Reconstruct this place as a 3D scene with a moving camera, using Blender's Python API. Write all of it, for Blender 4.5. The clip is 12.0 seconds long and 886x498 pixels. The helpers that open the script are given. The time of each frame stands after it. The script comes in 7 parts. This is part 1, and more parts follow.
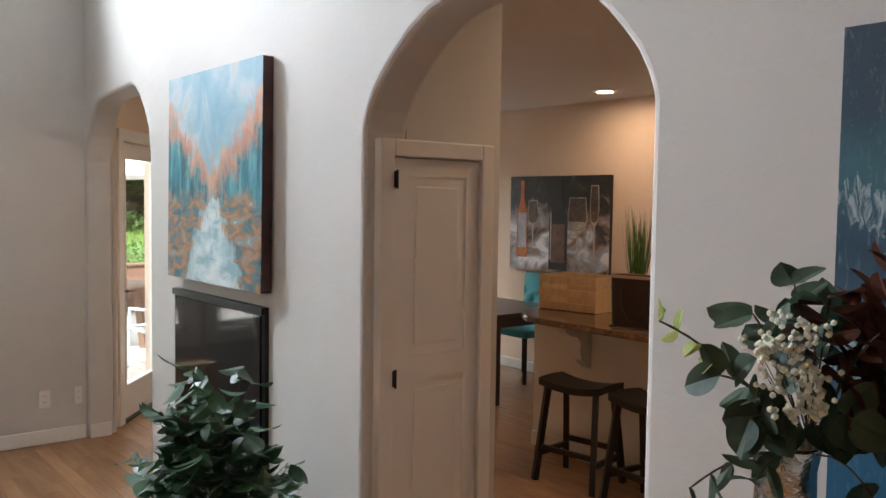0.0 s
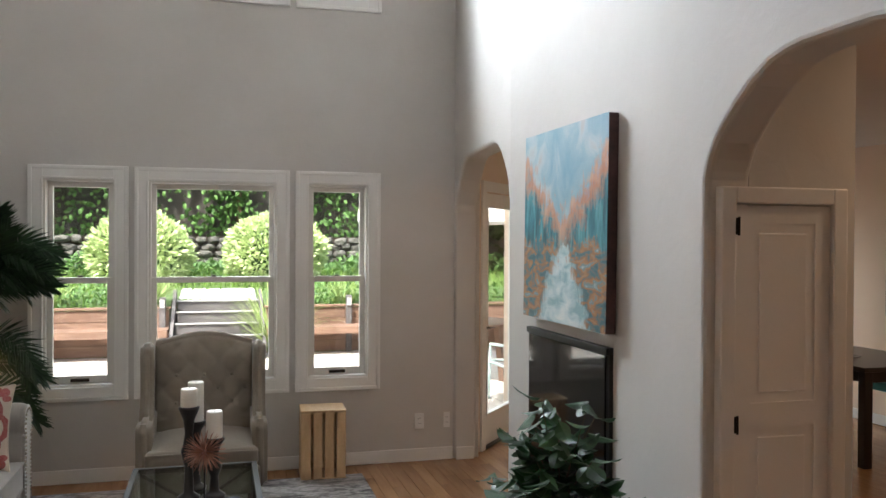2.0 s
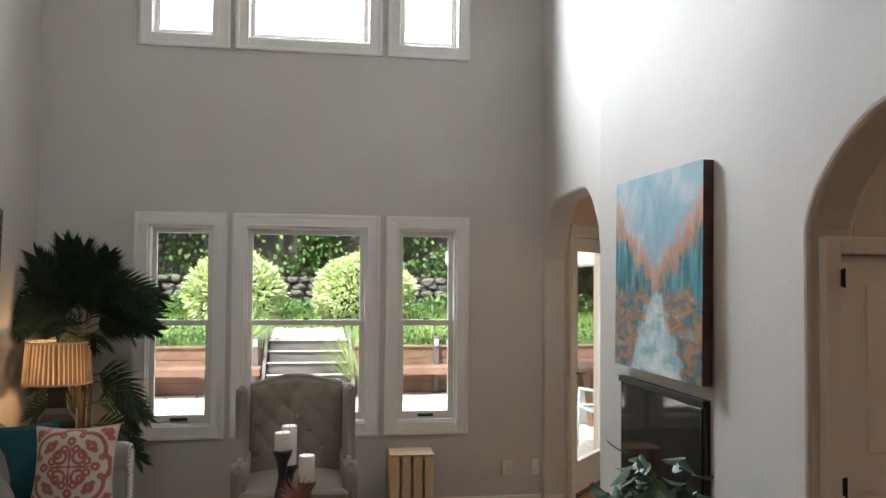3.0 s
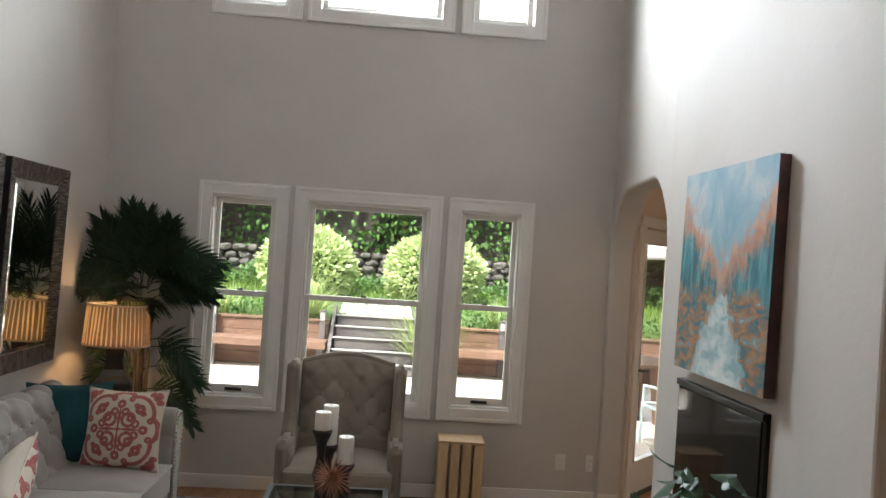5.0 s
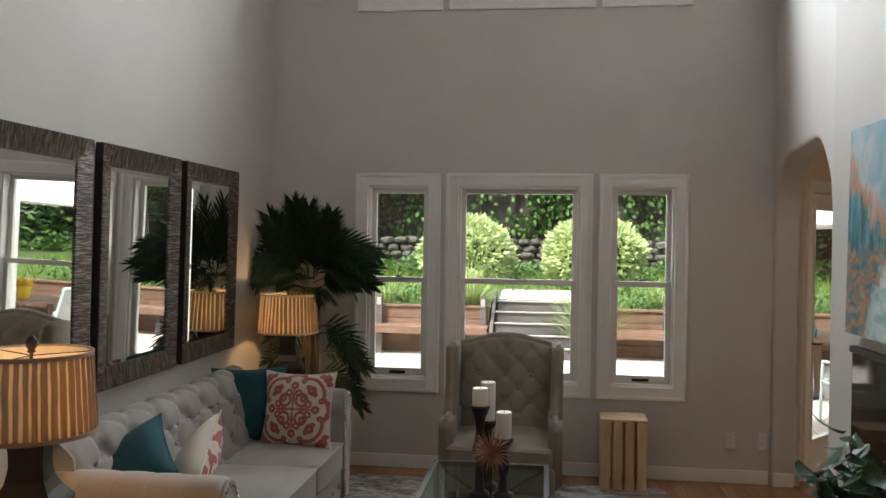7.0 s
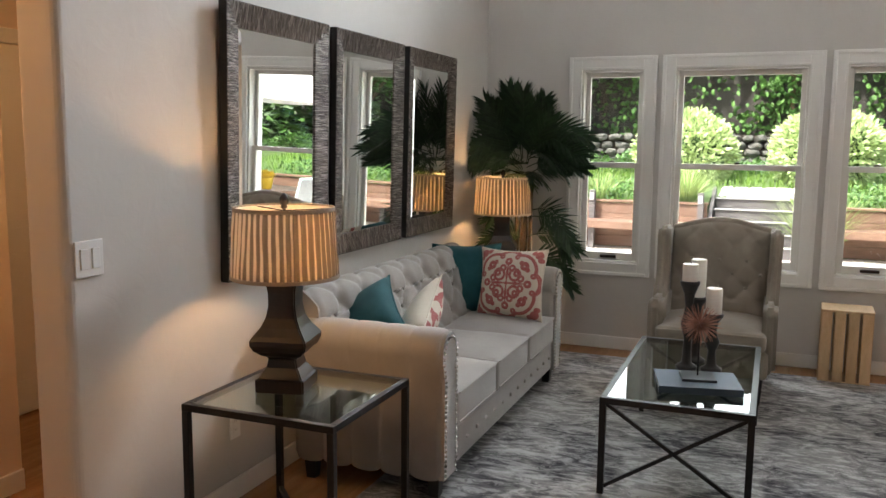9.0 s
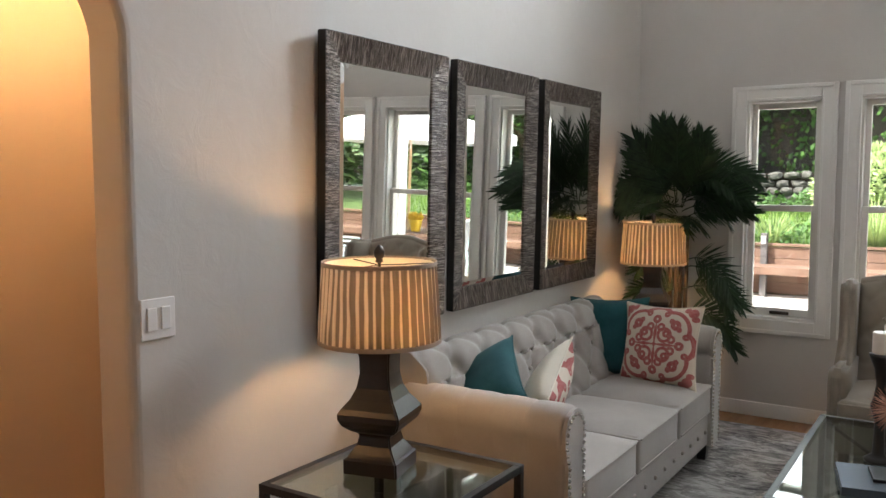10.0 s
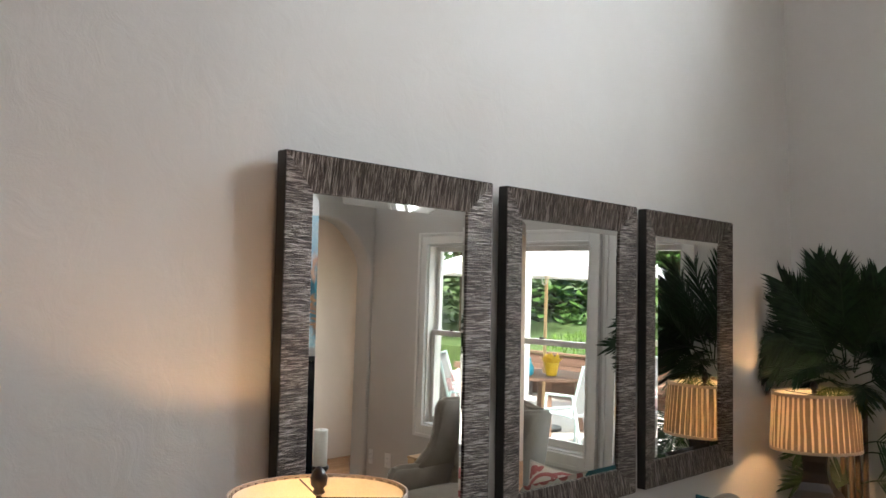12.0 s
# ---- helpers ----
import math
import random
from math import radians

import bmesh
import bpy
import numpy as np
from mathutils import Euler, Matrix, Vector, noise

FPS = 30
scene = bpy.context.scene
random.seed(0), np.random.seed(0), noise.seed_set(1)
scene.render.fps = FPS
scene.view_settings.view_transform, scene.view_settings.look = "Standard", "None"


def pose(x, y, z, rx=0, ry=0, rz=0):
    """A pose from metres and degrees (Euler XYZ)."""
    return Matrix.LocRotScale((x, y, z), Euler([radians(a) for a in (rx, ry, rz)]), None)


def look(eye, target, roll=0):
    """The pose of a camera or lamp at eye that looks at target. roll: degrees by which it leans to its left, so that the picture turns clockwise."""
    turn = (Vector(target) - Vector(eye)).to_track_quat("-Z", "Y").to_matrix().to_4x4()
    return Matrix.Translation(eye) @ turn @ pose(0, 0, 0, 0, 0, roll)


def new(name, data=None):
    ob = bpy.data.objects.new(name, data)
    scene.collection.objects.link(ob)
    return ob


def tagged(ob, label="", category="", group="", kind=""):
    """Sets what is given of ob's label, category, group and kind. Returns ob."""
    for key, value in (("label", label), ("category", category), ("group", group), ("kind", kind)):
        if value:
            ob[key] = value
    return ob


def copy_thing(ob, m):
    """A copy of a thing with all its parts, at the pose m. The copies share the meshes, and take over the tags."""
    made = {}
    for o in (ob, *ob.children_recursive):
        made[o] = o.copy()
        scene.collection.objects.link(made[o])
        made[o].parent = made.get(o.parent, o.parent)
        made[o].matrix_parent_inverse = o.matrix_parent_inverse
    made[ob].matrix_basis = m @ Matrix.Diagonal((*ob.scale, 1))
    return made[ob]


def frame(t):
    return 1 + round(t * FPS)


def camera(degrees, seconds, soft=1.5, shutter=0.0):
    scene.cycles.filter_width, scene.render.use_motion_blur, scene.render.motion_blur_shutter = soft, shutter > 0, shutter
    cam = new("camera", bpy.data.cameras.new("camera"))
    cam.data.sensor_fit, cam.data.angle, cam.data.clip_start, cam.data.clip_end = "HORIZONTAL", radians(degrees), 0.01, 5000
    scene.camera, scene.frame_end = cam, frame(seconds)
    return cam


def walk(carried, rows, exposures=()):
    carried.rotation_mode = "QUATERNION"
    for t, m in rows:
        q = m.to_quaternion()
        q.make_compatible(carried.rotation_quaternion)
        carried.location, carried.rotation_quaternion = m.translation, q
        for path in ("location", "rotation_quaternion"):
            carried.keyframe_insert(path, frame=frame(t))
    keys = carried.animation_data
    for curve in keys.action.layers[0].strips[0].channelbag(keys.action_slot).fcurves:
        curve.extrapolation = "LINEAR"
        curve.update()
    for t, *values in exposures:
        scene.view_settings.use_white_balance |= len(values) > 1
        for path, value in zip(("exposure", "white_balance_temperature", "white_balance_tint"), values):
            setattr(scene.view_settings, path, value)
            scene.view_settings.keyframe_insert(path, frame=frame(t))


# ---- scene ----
cam = camera(56.3, 12.0)
PATH = [
    (0, (0.427, 0.299, 1.641), (1.692, 1.844, 1.529), 0.8),
    (0.5, (0.415, 0.287, 1.643), (1.662, 1.847, 1.526), 1.6),
    (1, (0.397, 0.214, 1.646), (1.4, 1.94, 1.528), 1.4),
    (1.5, (0.379, 0.134, 1.649), (1.13, 1.984, 1.546), 0.7),
    (2, (0.367, 0.107, 1.663), (0.89, 2.037, 1.642), 0.3),
    (2.5, (0.333, 0.082, 1.68), (0.7, 2.047, 1.718), 0.5),
    (2.7, (0.334, 0.08, 1.689), (0.655, 2.053, 1.759), -0.1),
    (4.3, (0.465, 0.278, 1.742), (0.847, 2.241, 1.764), 3.9),
    (4.5, (0.475, 0.279, 1.739), (0.79, 2.254, 1.693), 3.4),
    (5, (0.48, 0.231, 1.721), (0.614, 2.226, 1.742), 3.8),
    (5.5, (0.466, 0.16, 1.732), (0.532, 2.145, 1.968), 1.6),
    (6, (0.448, 0.129, 1.736), (0.485, 2.098, 2.086), -0.1),
    (6.5, (0.483, 0.144, 1.698), (0.499, 2.124, 1.979), 0.2),
    (7, (0.543, 0.181, 1.673), (0.293, 2.165, 1.651), 0.8),
    (7.2, (0.546, 0.164, 1.676), (0.267, 2.142, 1.571), 0.1),
    (8.8, (0.596, -0.037, 1.512), (-0.025, 1.849, 1.267), 0.1),
    (9, (0.587, 0.025, 1.545), (-0.148, 1.867, 1.285), 0.5),
    (9.5, (0.602, 0.261, 1.553), (-0.406, 1.975, 1.336), 0.3),
    (10, (0.532, 0.528, 1.557), (-0.554, 2.199, 1.391), 0.0),
    (10.5, (0.471, 0.79, 1.571), (-0.656, 2.435, 1.42), -0.0),
    (11, (0.505, 1.051, 1.579), (-0.788, 2.575, 1.517), 0.0),
    (11.5, (0.418, 1.32, 1.614), (-0.937, 2.79, 1.611), 0.0),
    (12, (0.332, 1.587, 1.681), (-1.07, 3.005, 1.825), 0.2),
]
# the clip's camera stops down towards the bright windows and opens again
EXPOSURES = [(t, stops, kelvin, 10) for t, stops, kelvin in ((0, 1.88, 6100), (0.5, 2.12, 6250), (1.5, 1.75, 6200), (2.5, 1.35, 6300), (4.5, 1.35, 6300), (5, 1.33, 6350), (5.5, 1.05, 6350), (6.5, 1.06, 6350), (7, 0.93, 6450), (9, 1.70, 6300), (10.5, 1.58, 6250), (12, 1.56, 6250))]
walk(cam, [(t, look(eye, target, roll)) for t, eye, target, roll in PATH], EXPOSURES)
# ---------------------------------------------------------------- world, sun, exposure
WEST, EAST, NORTH, SOUTH = -1.505, 1.93, 6.17, -2.6
LOW, HIGH = 2.7, 4.7          # ceilings over the entry and over the living room
BEAM = 2.6                    # where the low ceiling ends

world = bpy.data.worlds.new("sky")
scene.world = world
world.use_nodes = True
sky = world.node_tree.nodes.new("ShaderNodeTexSky")
sky.sky_type = "NISHITA"
sky.sun_disc = False
sky.sun_elevation, sky.sun_rotation = radians(58), radians(215)
sky.air_density, sky.dust_density, sky.ozone_density = 1.0, 5.0, 0.3
world.node_tree.links.new(sky.outputs[0], world.node_tree.nodes["Background"].inputs[0])
world.node_tree.nodes["Background"].inputs[1].default_value = 0.15


def lamp(name, kind, m, energy, colour=(1, 1, 1), **more):
    data = bpy.data.lights.new(name, kind)
    data.energy, data.color = energy, colour
    if "size" in more:
        data.shape, data.size, data.size_y = "RECTANGLE", more["size"][0], more["size"][1]
    if "radius" in more:
        data.shadow_soft_size = more["radius"]
    if "spread" in more:
        data.spread = radians(more["spread"])
    if "angle" in more:
        data.angle = radians(more["angle"])
    ob = new(name, data)
    ob.matrix_world = m
    return ob


lamp("sun", "SUN", look((-3, -5, 9), (0, 0, 0)), 4.5, (1.0, 0.95, 0.88), angle=4)

# ---------------------------------------------------------------- materials


def nodes_of(name):
    m = bpy.data.materials.new(name)
    m.use_nodes = True
    nt = m.node_tree
    return m, nt, nt.nodes["Principled BSDF"]


def ramp(nt, fac, stops):
    r = nt.nodes.new("ShaderNodeValToRGB")
    while len(r.color_ramp.elements) < len(stops):
        r.color_ramp.elements.new(0.5)
    for e, (p, c) in zip(r.color_ramp.elements, stops):
        e.position, e.color = p, (*c, 1)
    nt.links.new(fac, r.inputs[0])
    return r.outputs[0]


def coords(nt, scale=(1, 1, 1), turn=0):
    tc, mp = nt.nodes.new("ShaderNodeTexCoord"), nt.nodes.new("ShaderNodeMapping")
    mp.inputs["Scale"].default_value = scale
    mp.inputs["Rotation"].default_value = (0, 0, radians(turn))
    nt.links.new(tc.outputs["Object"], mp.inputs[0])
    return mp.outputs[0]


def grain(nt, vec, scale, detail=4, rough=0.55, warp=0.0):
    n = nt.nodes.new("ShaderNodeTexNoise")
    n.inputs["Scale"].default_value, n.inputs["Detail"].default_value = scale, detail
    n.inputs["Roughness"].default_value, n.inputs["Distortion"].default_value = rough, warp
    nt.links.new(vec, n.inputs["Vector"])
    return n.outputs[0]


def bump(nt, bs, height, strength, distance=0.01):
    b = nt.nodes.new("ShaderNodeBump")
    b.inputs["Strength"].default_value, b.inputs["Distance"].default_value = strength, distance
    nt.links.new(height, b.inputs["Height"])
    nt.links.new(b.outputs[0], bs.inputs["Normal"])


def mix(nt, fac, a, b):
    m = nt.nodes.new("ShaderNodeMix")
    m.data_type = "RGBA"
    for s, v in ((m.inputs[0], fac), (m.inputs[6], a), (m.inputs[7], b)):
        if isinstance(v, (int, float)):
            s.default_value = v
        elif isinstance(v, tuple):
            s.default_value = (*v, 1)
        else:
            nt.links.new(v, s)
    return m.outputs[2]


def math_node(nt, op, a, b=None):
    n = nt.nodes.new("ShaderNodeMath")
    n.operation = op
    for s, v in zip(n.inputs, (a, b)):
        if v is None:
            continue
        if isinstance(v, (int, float)):
            s.default_value = v
        else:
            nt.links.new(v, s)
    return n.outputs[0]


def surface(name, lo, hi, rough=0.6, scale=3.0, fine=60.0, relief=0.1, metal=0.0, stretch=(1, 1, 1), spec=0.5, vary=0.0, sheen=0.0):
    """A paint, cloth, wood or stone: two tones at two scales, with a fine relief."""
    m, nt, bs = nodes_of(name)
    v = coords(nt, stretch)
    big, small = grain(nt, v, scale), grain(nt, v, fine, 3)
    mixed = nt.nodes.new("ShaderNodeMath")
    mixed.operation = "MULTIPLY_ADD"
    nt.links.new(small, mixed.inputs[0])
    mixed.inputs[1].default_value = 0.35
    half = nt.nodes.new("ShaderNodeMath")
    half.operation = "MULTIPLY"
    nt.links.new(big, half.inputs[0])
    half.inputs[1].default_value = 0.65
    nt.links.new(half.outputs[0], mixed.inputs[2])
    colour = ramp(nt, mixed.outputs[0], [(0.32, lo), (0.68, hi)])
    if vary:
        info = nt.nodes.new("ShaderNodeObjectInfo")
        hsv = nt.nodes.new("ShaderNodeHueSaturation")
        rng = nt.nodes.new("ShaderNodeMapRange")
        rng.inputs[3].default_value, rng.inputs[4].default_value = 1 - vary, 1 + vary
        nt.links.new(info.outputs["Random"], rng.inputs[0])
        nt.links.new(rng.outputs[0], hsv.inputs["Value"])
        nt.links.new(colour, hsv.inputs["Color"])
        colour = hsv.outputs[0]
    nt.links.new(colour, bs.inputs["Base Color"])
    bs.inputs["Roughness"].default_value, bs.inputs["Metallic"].default_value = rough, metal
    bs.inputs["Specular IOR Level"].default_value = spec
    if sheen:
        bs.inputs["Sheen Weight"].default_value = sheen
    if relief:
        bump(nt, bs, small, relief, 0.004)
    return m


def leafy(name, lo, hi, rough=0.45, shine=0.4):
    """Leaves that differ from one to the next and let a little light through."""
    m, nt, bs = nodes_of(name)
    geo = nt.nodes.new("ShaderNodeNewGeometry")
    colour = ramp(nt, geo.outputs["Random Per Island"], [(0.0, lo), (1.0, hi)])
    patch = grain(nt, coords(nt), 30, 3)
    colour = mix(nt, ramp(nt, patch, [(0.35, (0, 0, 0)), (0.7, (0.5, 0.5, 0.5))]), colour, tuple(min(1, 1.7 * c) for c in hi))
    nt.links.new(colour, bs.inputs["Base Color"])
    bs.inputs["Roughness"].default_value, bs.inputs["Specular IOR Level"].default_value = rough, shine
    thin = nt.nodes.new("ShaderNodeBsdfTranslucent")
    nt.links.new(colour, thin.inputs[0])
    both = nt.nodes.new("ShaderNodeMixShader")
    both.inputs[0].default_value = 0.25
    nt.links.new(bs.outputs[0], both.inputs[1])
    nt.links.new(thin.outputs[0], both.inputs[2])
    nt.links.new(both.outputs[0], nt.nodes["Material Output"].inputs[0])
    return m


def clear(name, tint=(0.96, 0.98, 0.97), gloss=1.0):
    """A thin clear pane: light goes straight through, gloss by Fresnel."""
    m = bpy.data.materials.new(name)
    m.use_nodes = True
    nt = m.node_tree
    nt.nodes.clear()
    out, t, g = (nt.nodes.new("ShaderNode" + k) for k in ("OutputMaterial", "BsdfTransparent", "BsdfGlossy"))
    f, mx = nt.nodes.new("ShaderNodeLayerWeight"), nt.nodes.new("ShaderNodeMixShader")
    steep = math_node(nt, "MULTIPLY_ADD", math_node(nt, "POWER", f.outputs["Facing"], 5.0), 0.9)
    steep.node.inputs[2].default_value = 0.04 * gloss
    t.inputs[0].default_value, g.inputs["Roughness"].default_value = (*tint, 1), 0.01
    f.inputs[0].default_value = 0.5
    for a, b in ((steep, mx.inputs[0]), (t.outputs[0], mx.inputs[1]), (g.outputs[0], mx.inputs[2]), (mx.outputs[0], out.inputs[0])):
        nt.links.new(a, b)
    return m


def glow(name, colour, strength):
    m, nt, bs = nodes_of(name)
    bs.inputs["Base Color"].default_value = (*colour, 1)
    bs.inputs["Emission Color"].default_value, bs.inputs["Emission Strength"].default_value = (*colour, 1), strength
    return m


def plaster(name, lo, hi):
    """Hand-trowelled wall: faint cloudy tone, soft knocked-down relief."""
    m, nt, bs = nodes_of(name)
    v = coords(nt)
    cloud, trowel, fine = grain(nt, v, 1.3, 5), grain(nt, v, 9, 4, 0.6, 1.2), grain(nt, v, 140, 3)
    nt.links.new(ramp(nt, cloud, [(0.3, lo), (0.7, hi)]), bs.inputs["Base Color"])
    bs.inputs["Roughness"].default_value, bs.inputs["Specular IOR Level"].default_value = 0.72, 0.3
    add = nt.nodes.new("ShaderNodeMath")
    add.operation = "MULTIPLY_ADD"
    nt.links.new(fine, add.inputs[0])
    add.inputs[1].default_value = 0.12
    nt.links.new(trowel, add.inputs[2])
    bump(nt, bs, add.outputs[0], 0.22, 0.008)
    return m


PLASTER = plaster("wall_plaster", (0.545, 0.515, 0.478), (0.60, 0.572, 0.537))
CEILING = plaster("ceiling_paint", (0.58, 0.545, 0.51), (0.63, 0.595, 0.56))
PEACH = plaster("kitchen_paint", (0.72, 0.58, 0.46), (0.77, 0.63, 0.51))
TRIM = surface("white_trim_paint", (0.74, 0.72, 0.68), (0.80, 0.78, 0.75), 0.38, 2, 90, 0.03)
DOORPAINT = surface("cream_door_paint", (0.76, 0.74, 0.70), (0.80, 0.78, 0.745), 0.42, 2, 90, 0.03)
SASH = surface("window_sash_paint", (0.66, 0.63, 0.58), (0.72, 0.69, 0.64), 0.4, 2, 80, 0.03)
FLOORWOOD = surface("oak_floor", (0.30, 0.155, 0.07), (0.44, 0.25, 0.125), 0.26, 2.2, 40, 0.05, 0, (9, 1, 1), 0.5, 0.22)
PINE = surface("raw_pine", (0.52, 0.34, 0.18), (0.68, 0.48, 0.28), 0.6, 4, 40, 0.08, 0, (6, 6, 1), 0.4, 0.1)
DARKWOOD = surface("espresso_wood", (0.010, 0.006, 0.005), (0.024, 0.015, 0.011), 0.28, 6, 60, 0.05, 0, (1, 1, 1), 0.5)
BLACKWOOD = surface("black_lacquer_wood", (0.008, 0.007, 0.007), (0.02, 0.017, 0.015), 0.35, 6, 70, 0.05)
BLACKIRON = surface("black_iron", (0.012, 0.012, 0.013), (0.028, 0.027, 0.027), 0.42, 8, 120, 0.06, 0.6)
BRONZE = surface("oil_rubbed_bronze", (0.02, 0.014, 0.01), (0.05, 0.035, 0.025), 0.38, 8, 100, 0.05, 0.8)
LINEN = surface("oatmeal_linen", (0.30, 0.272, 0.245), (0.385, 0.352, 0.318), 0.9, 5, 320, 0.28, 0, (1, 1, 1), 0.2, 0, 0.3)
CHAIRLINEN = surface("taupe_linen", (0.23, 0.195, 0.155), (0.30, 0.26, 0.21), 0.9, 5, 320, 0.28, 0, (1, 1, 1), 0.2, 0, 0.3)
TEAL = surface("teal_velvet", (0.012, 0.065, 0.075), (0.028, 0.105, 0.12), 0.8, 9, 260, 0.25, 0, (1, 1, 1), 0.15, 0, 0.12)
SHADEBAND = surface("shade_binding", (0.30, 0.24, 0.19), (0.38, 0.31, 0.25), 0.9, 6, 300, 0.2)
CREAM = surface("cream_cotton", (0.66, 0.60, 0.50), (0.76, 0.70, 0.60), 0.9, 6, 300, 0.25, 0, (1, 1, 1), 0.2)
TURQ = surface("turquoise_upholstery", (0.05, 0.30, 0.38), (0.08, 0.40, 0.48), 0.7, 6, 200, 0.15)
WHITEPLASTIC = surface("white_plastic", (0.76, 0.75, 0.73), (0.80, 0.79, 0.77), 0.32, 3, 90, 0.0)
WAX = surface("ivory_wax", (0.80, 0.76, 0.68), (0.86, 0.83, 0.76), 0.42, 8, 60, 0.03)
SILVER = surface("hammered_silver", (0.42, 0.39, 0.35), (0.72, 0.68, 0.62), 0.2, 12, 46, 0.9, 1.0)
COPPER = surface("copper_rods", (0.34, 0.17, 0.12), (0.50, 0.27, 0.20), 0.3, 9, 90, 0.05, 1.0)
SLATEBOOK = surface("slate_blue_cloth", (0.025, 0.04, 0.06), (0.045, 0.065, 0.09), 0.6, 6, 240, 0.15)
PAPER = surface("page_paper", (0.62, 0.58, 0.5), (0.74, 0.70, 0.62), 0.8, 8, 400, 0.2, 0, (1, 1, 30))
BLACKGLASS = surface("black_fire_glass", (0.004, 0.004, 0.005), (0.008, 0.008, 0.009), 0.06, 3, 50, 0.0)
HEARTH = surface("grey_hearth_stone", (0.20, 0.20, 0.19), (0.31, 0.31, 0.295), 0.4, 7, 60, 0.12)
GRANITE = surface("brown_granite", (0.05, 0.03, 0.02), (0.30, 0.19, 0.12), 0.12, 26, 90, 0.02)
SOIL = surface("dark_soil", (0.02, 0.014, 0.01), (0.05, 0.035, 0.025), 0.95, 20, 120, 0.6)
POT = surface("dark_woven_pot", (0.035, 0.025, 0.018), (0.07, 0.05, 0.035), 0.7, 12, 90, 0.5)
BARK = surface("plant_stem_bark", (0.06, 0.04, 0.025), (0.12, 0.085, 0.05), 0.85, 14, 80, 0.4)
LEATHER = surface("dark_brown_leather", (0.013, 0.006, 0.005), (0.026, 0.012, 0.009), 0.45, 8, 140, 0.2)
TAN = surface("tan_lining", (0.42, 0.30, 0.2), (0.5, 0.37, 0.26), 0.7, 8, 140, 0.1)
PORCELAIN = surface("white_porcelain", (0.78, 0.78, 0.77), (0.82, 0.82, 0.81), 0.15, 4, 60, 0.0)
CHROME = surface("brushed_nickel", (0.5, 0.48, 0.45), (0.62, 0.60, 0.57), 0.25, 8, 90, 0.03, 1.0)
PALM = leafy("palm_green", (0.006, 0.016, 0.008), (0.018, 0.042, 0.016), 0.5, 0.35)
PALMLIGHT = leafy("young_palm_green", (0.020, 0.032, 0.006), (0.05, 0.065, 0.012), 0.5, 0.35)
FICUS = leafy("ficus_green", (0.006, 0.022, 0.010), (0.030, 0.080, 0.026), 0.42, 0.35)
EUCA = leafy("eucalyptus_green", (0.018, 0.036, 0.022), (0.055, 0.082, 0.046), 0.6, 0.3)
RUSSET = leafy("russet_leaf", (0.045, 0.016, 0.010), (0.11, 0.035, 0.02), 0.6, 0.3)
YELLOWLEAF = leafy("yellow_green_leaf", (0.16, 0.20, 0.03), (0.26, 0.28, 0.05), 0.6, 0.3)
BERRY = surface("white_berries", (0.66, 0.66, 0.52), (0.80, 0.79, 0.66), 0.5, 20, 90, 0.05)
SHRUB = leafy("lime_shrub", (0.24, 0.34, 0.10), (0.54, 0.63, 0.32), 0.5, 0.4)
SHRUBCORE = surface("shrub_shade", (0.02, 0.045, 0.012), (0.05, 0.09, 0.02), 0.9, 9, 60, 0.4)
IVY = leafy("ivy_green", (0.014, 0.04, 0.012), (0.10, 0.20, 0.045), 0.5, 0.4)
BLADE = leafy("ornamental_grass", (0.13, 0.2, 0.05), (0.34, 0.42, 0.16), 0.6, 0.3)
LAWN = leafy("lawn_grass", (0.07, 0.13, 0.022), (0.16, 0.26, 0.05), 0.7, 0.2)
TURF = surface("turf", (0.035, 0.065, 0.014), (0.09, 0.14, 0.032), 0.95, 5, 60, 0.5)
DECK = surface("weathered_deck", (0.46, 0.42, 0.38), (0.62, 0.57, 0.52), 0.8, 3, 40, 0.2, 0, (8, 1, 1), 0.3, 0.12)
REDWOOD = surface("redwood_planter", (0.135, 0.075, 0.052), (0.24, 0.145, 0.10), 0.7, 3, 40, 0.2, 0, (1, 1, 8), 0.3, 0.12)
GREYWOOD = surface("grey_step_timber", (0.085, 0.075, 0.075), (0.15, 0.135, 0.13), 0.8, 3, 40, 0.25, 0, (1, 8, 8), 0.3, 0.12)
PALETREAD = surface("pale_tread_edge", (0.28, 0.27, 0.26), (0.40, 0.385, 0.37), 0.8, 4, 50, 0.2)
FENCE = surface("old_fence_board", (0.035, 0.03, 0.027), (0.085, 0.075, 0.065), 0.9, 3, 40, 0.3, 0, (8, 8, 1), 0.2, 0.25)
STONE = surface("garden_stone", (0.045, 0.043, 0.038), (0.17, 0.16, 0.14), 0.9, 5, 50, 0.5, 0, (1, 1, 1), 0.3, 0.25)
GRAVEL = surface("pale_gravel", (0.4, 0.39, 0.37), (0.66, 0.64, 0.6), 0.9, 40, 160, 0.8)
CANVAS = surface("white_umbrella_canvas", (0.78, 0.78, 0.77), (0.84, 0.84, 0.83), 0.85, 3, 200, 0.1)
STUCCO = surface("house_stucco", (0.5, 0.47, 0.42), (0.58, 0.55, 0.5), 0.9, 4, 90, 0.4)
GLASS = clear("window_glass")
TABLEGLASS = clear("table_glass", (0.76, 0.86, 0.83), 4.5)


def mirror_glass():
    m, nt, bs = nodes_of("mirror_silver")
    bs.inputs["Base Color"].default_value = (0.86, 0.88, 0.87, 1)
    bs.inputs["Metallic"].default_value, bs.inputs["Roughness"].default_value = 1.0, 0.012
    return m


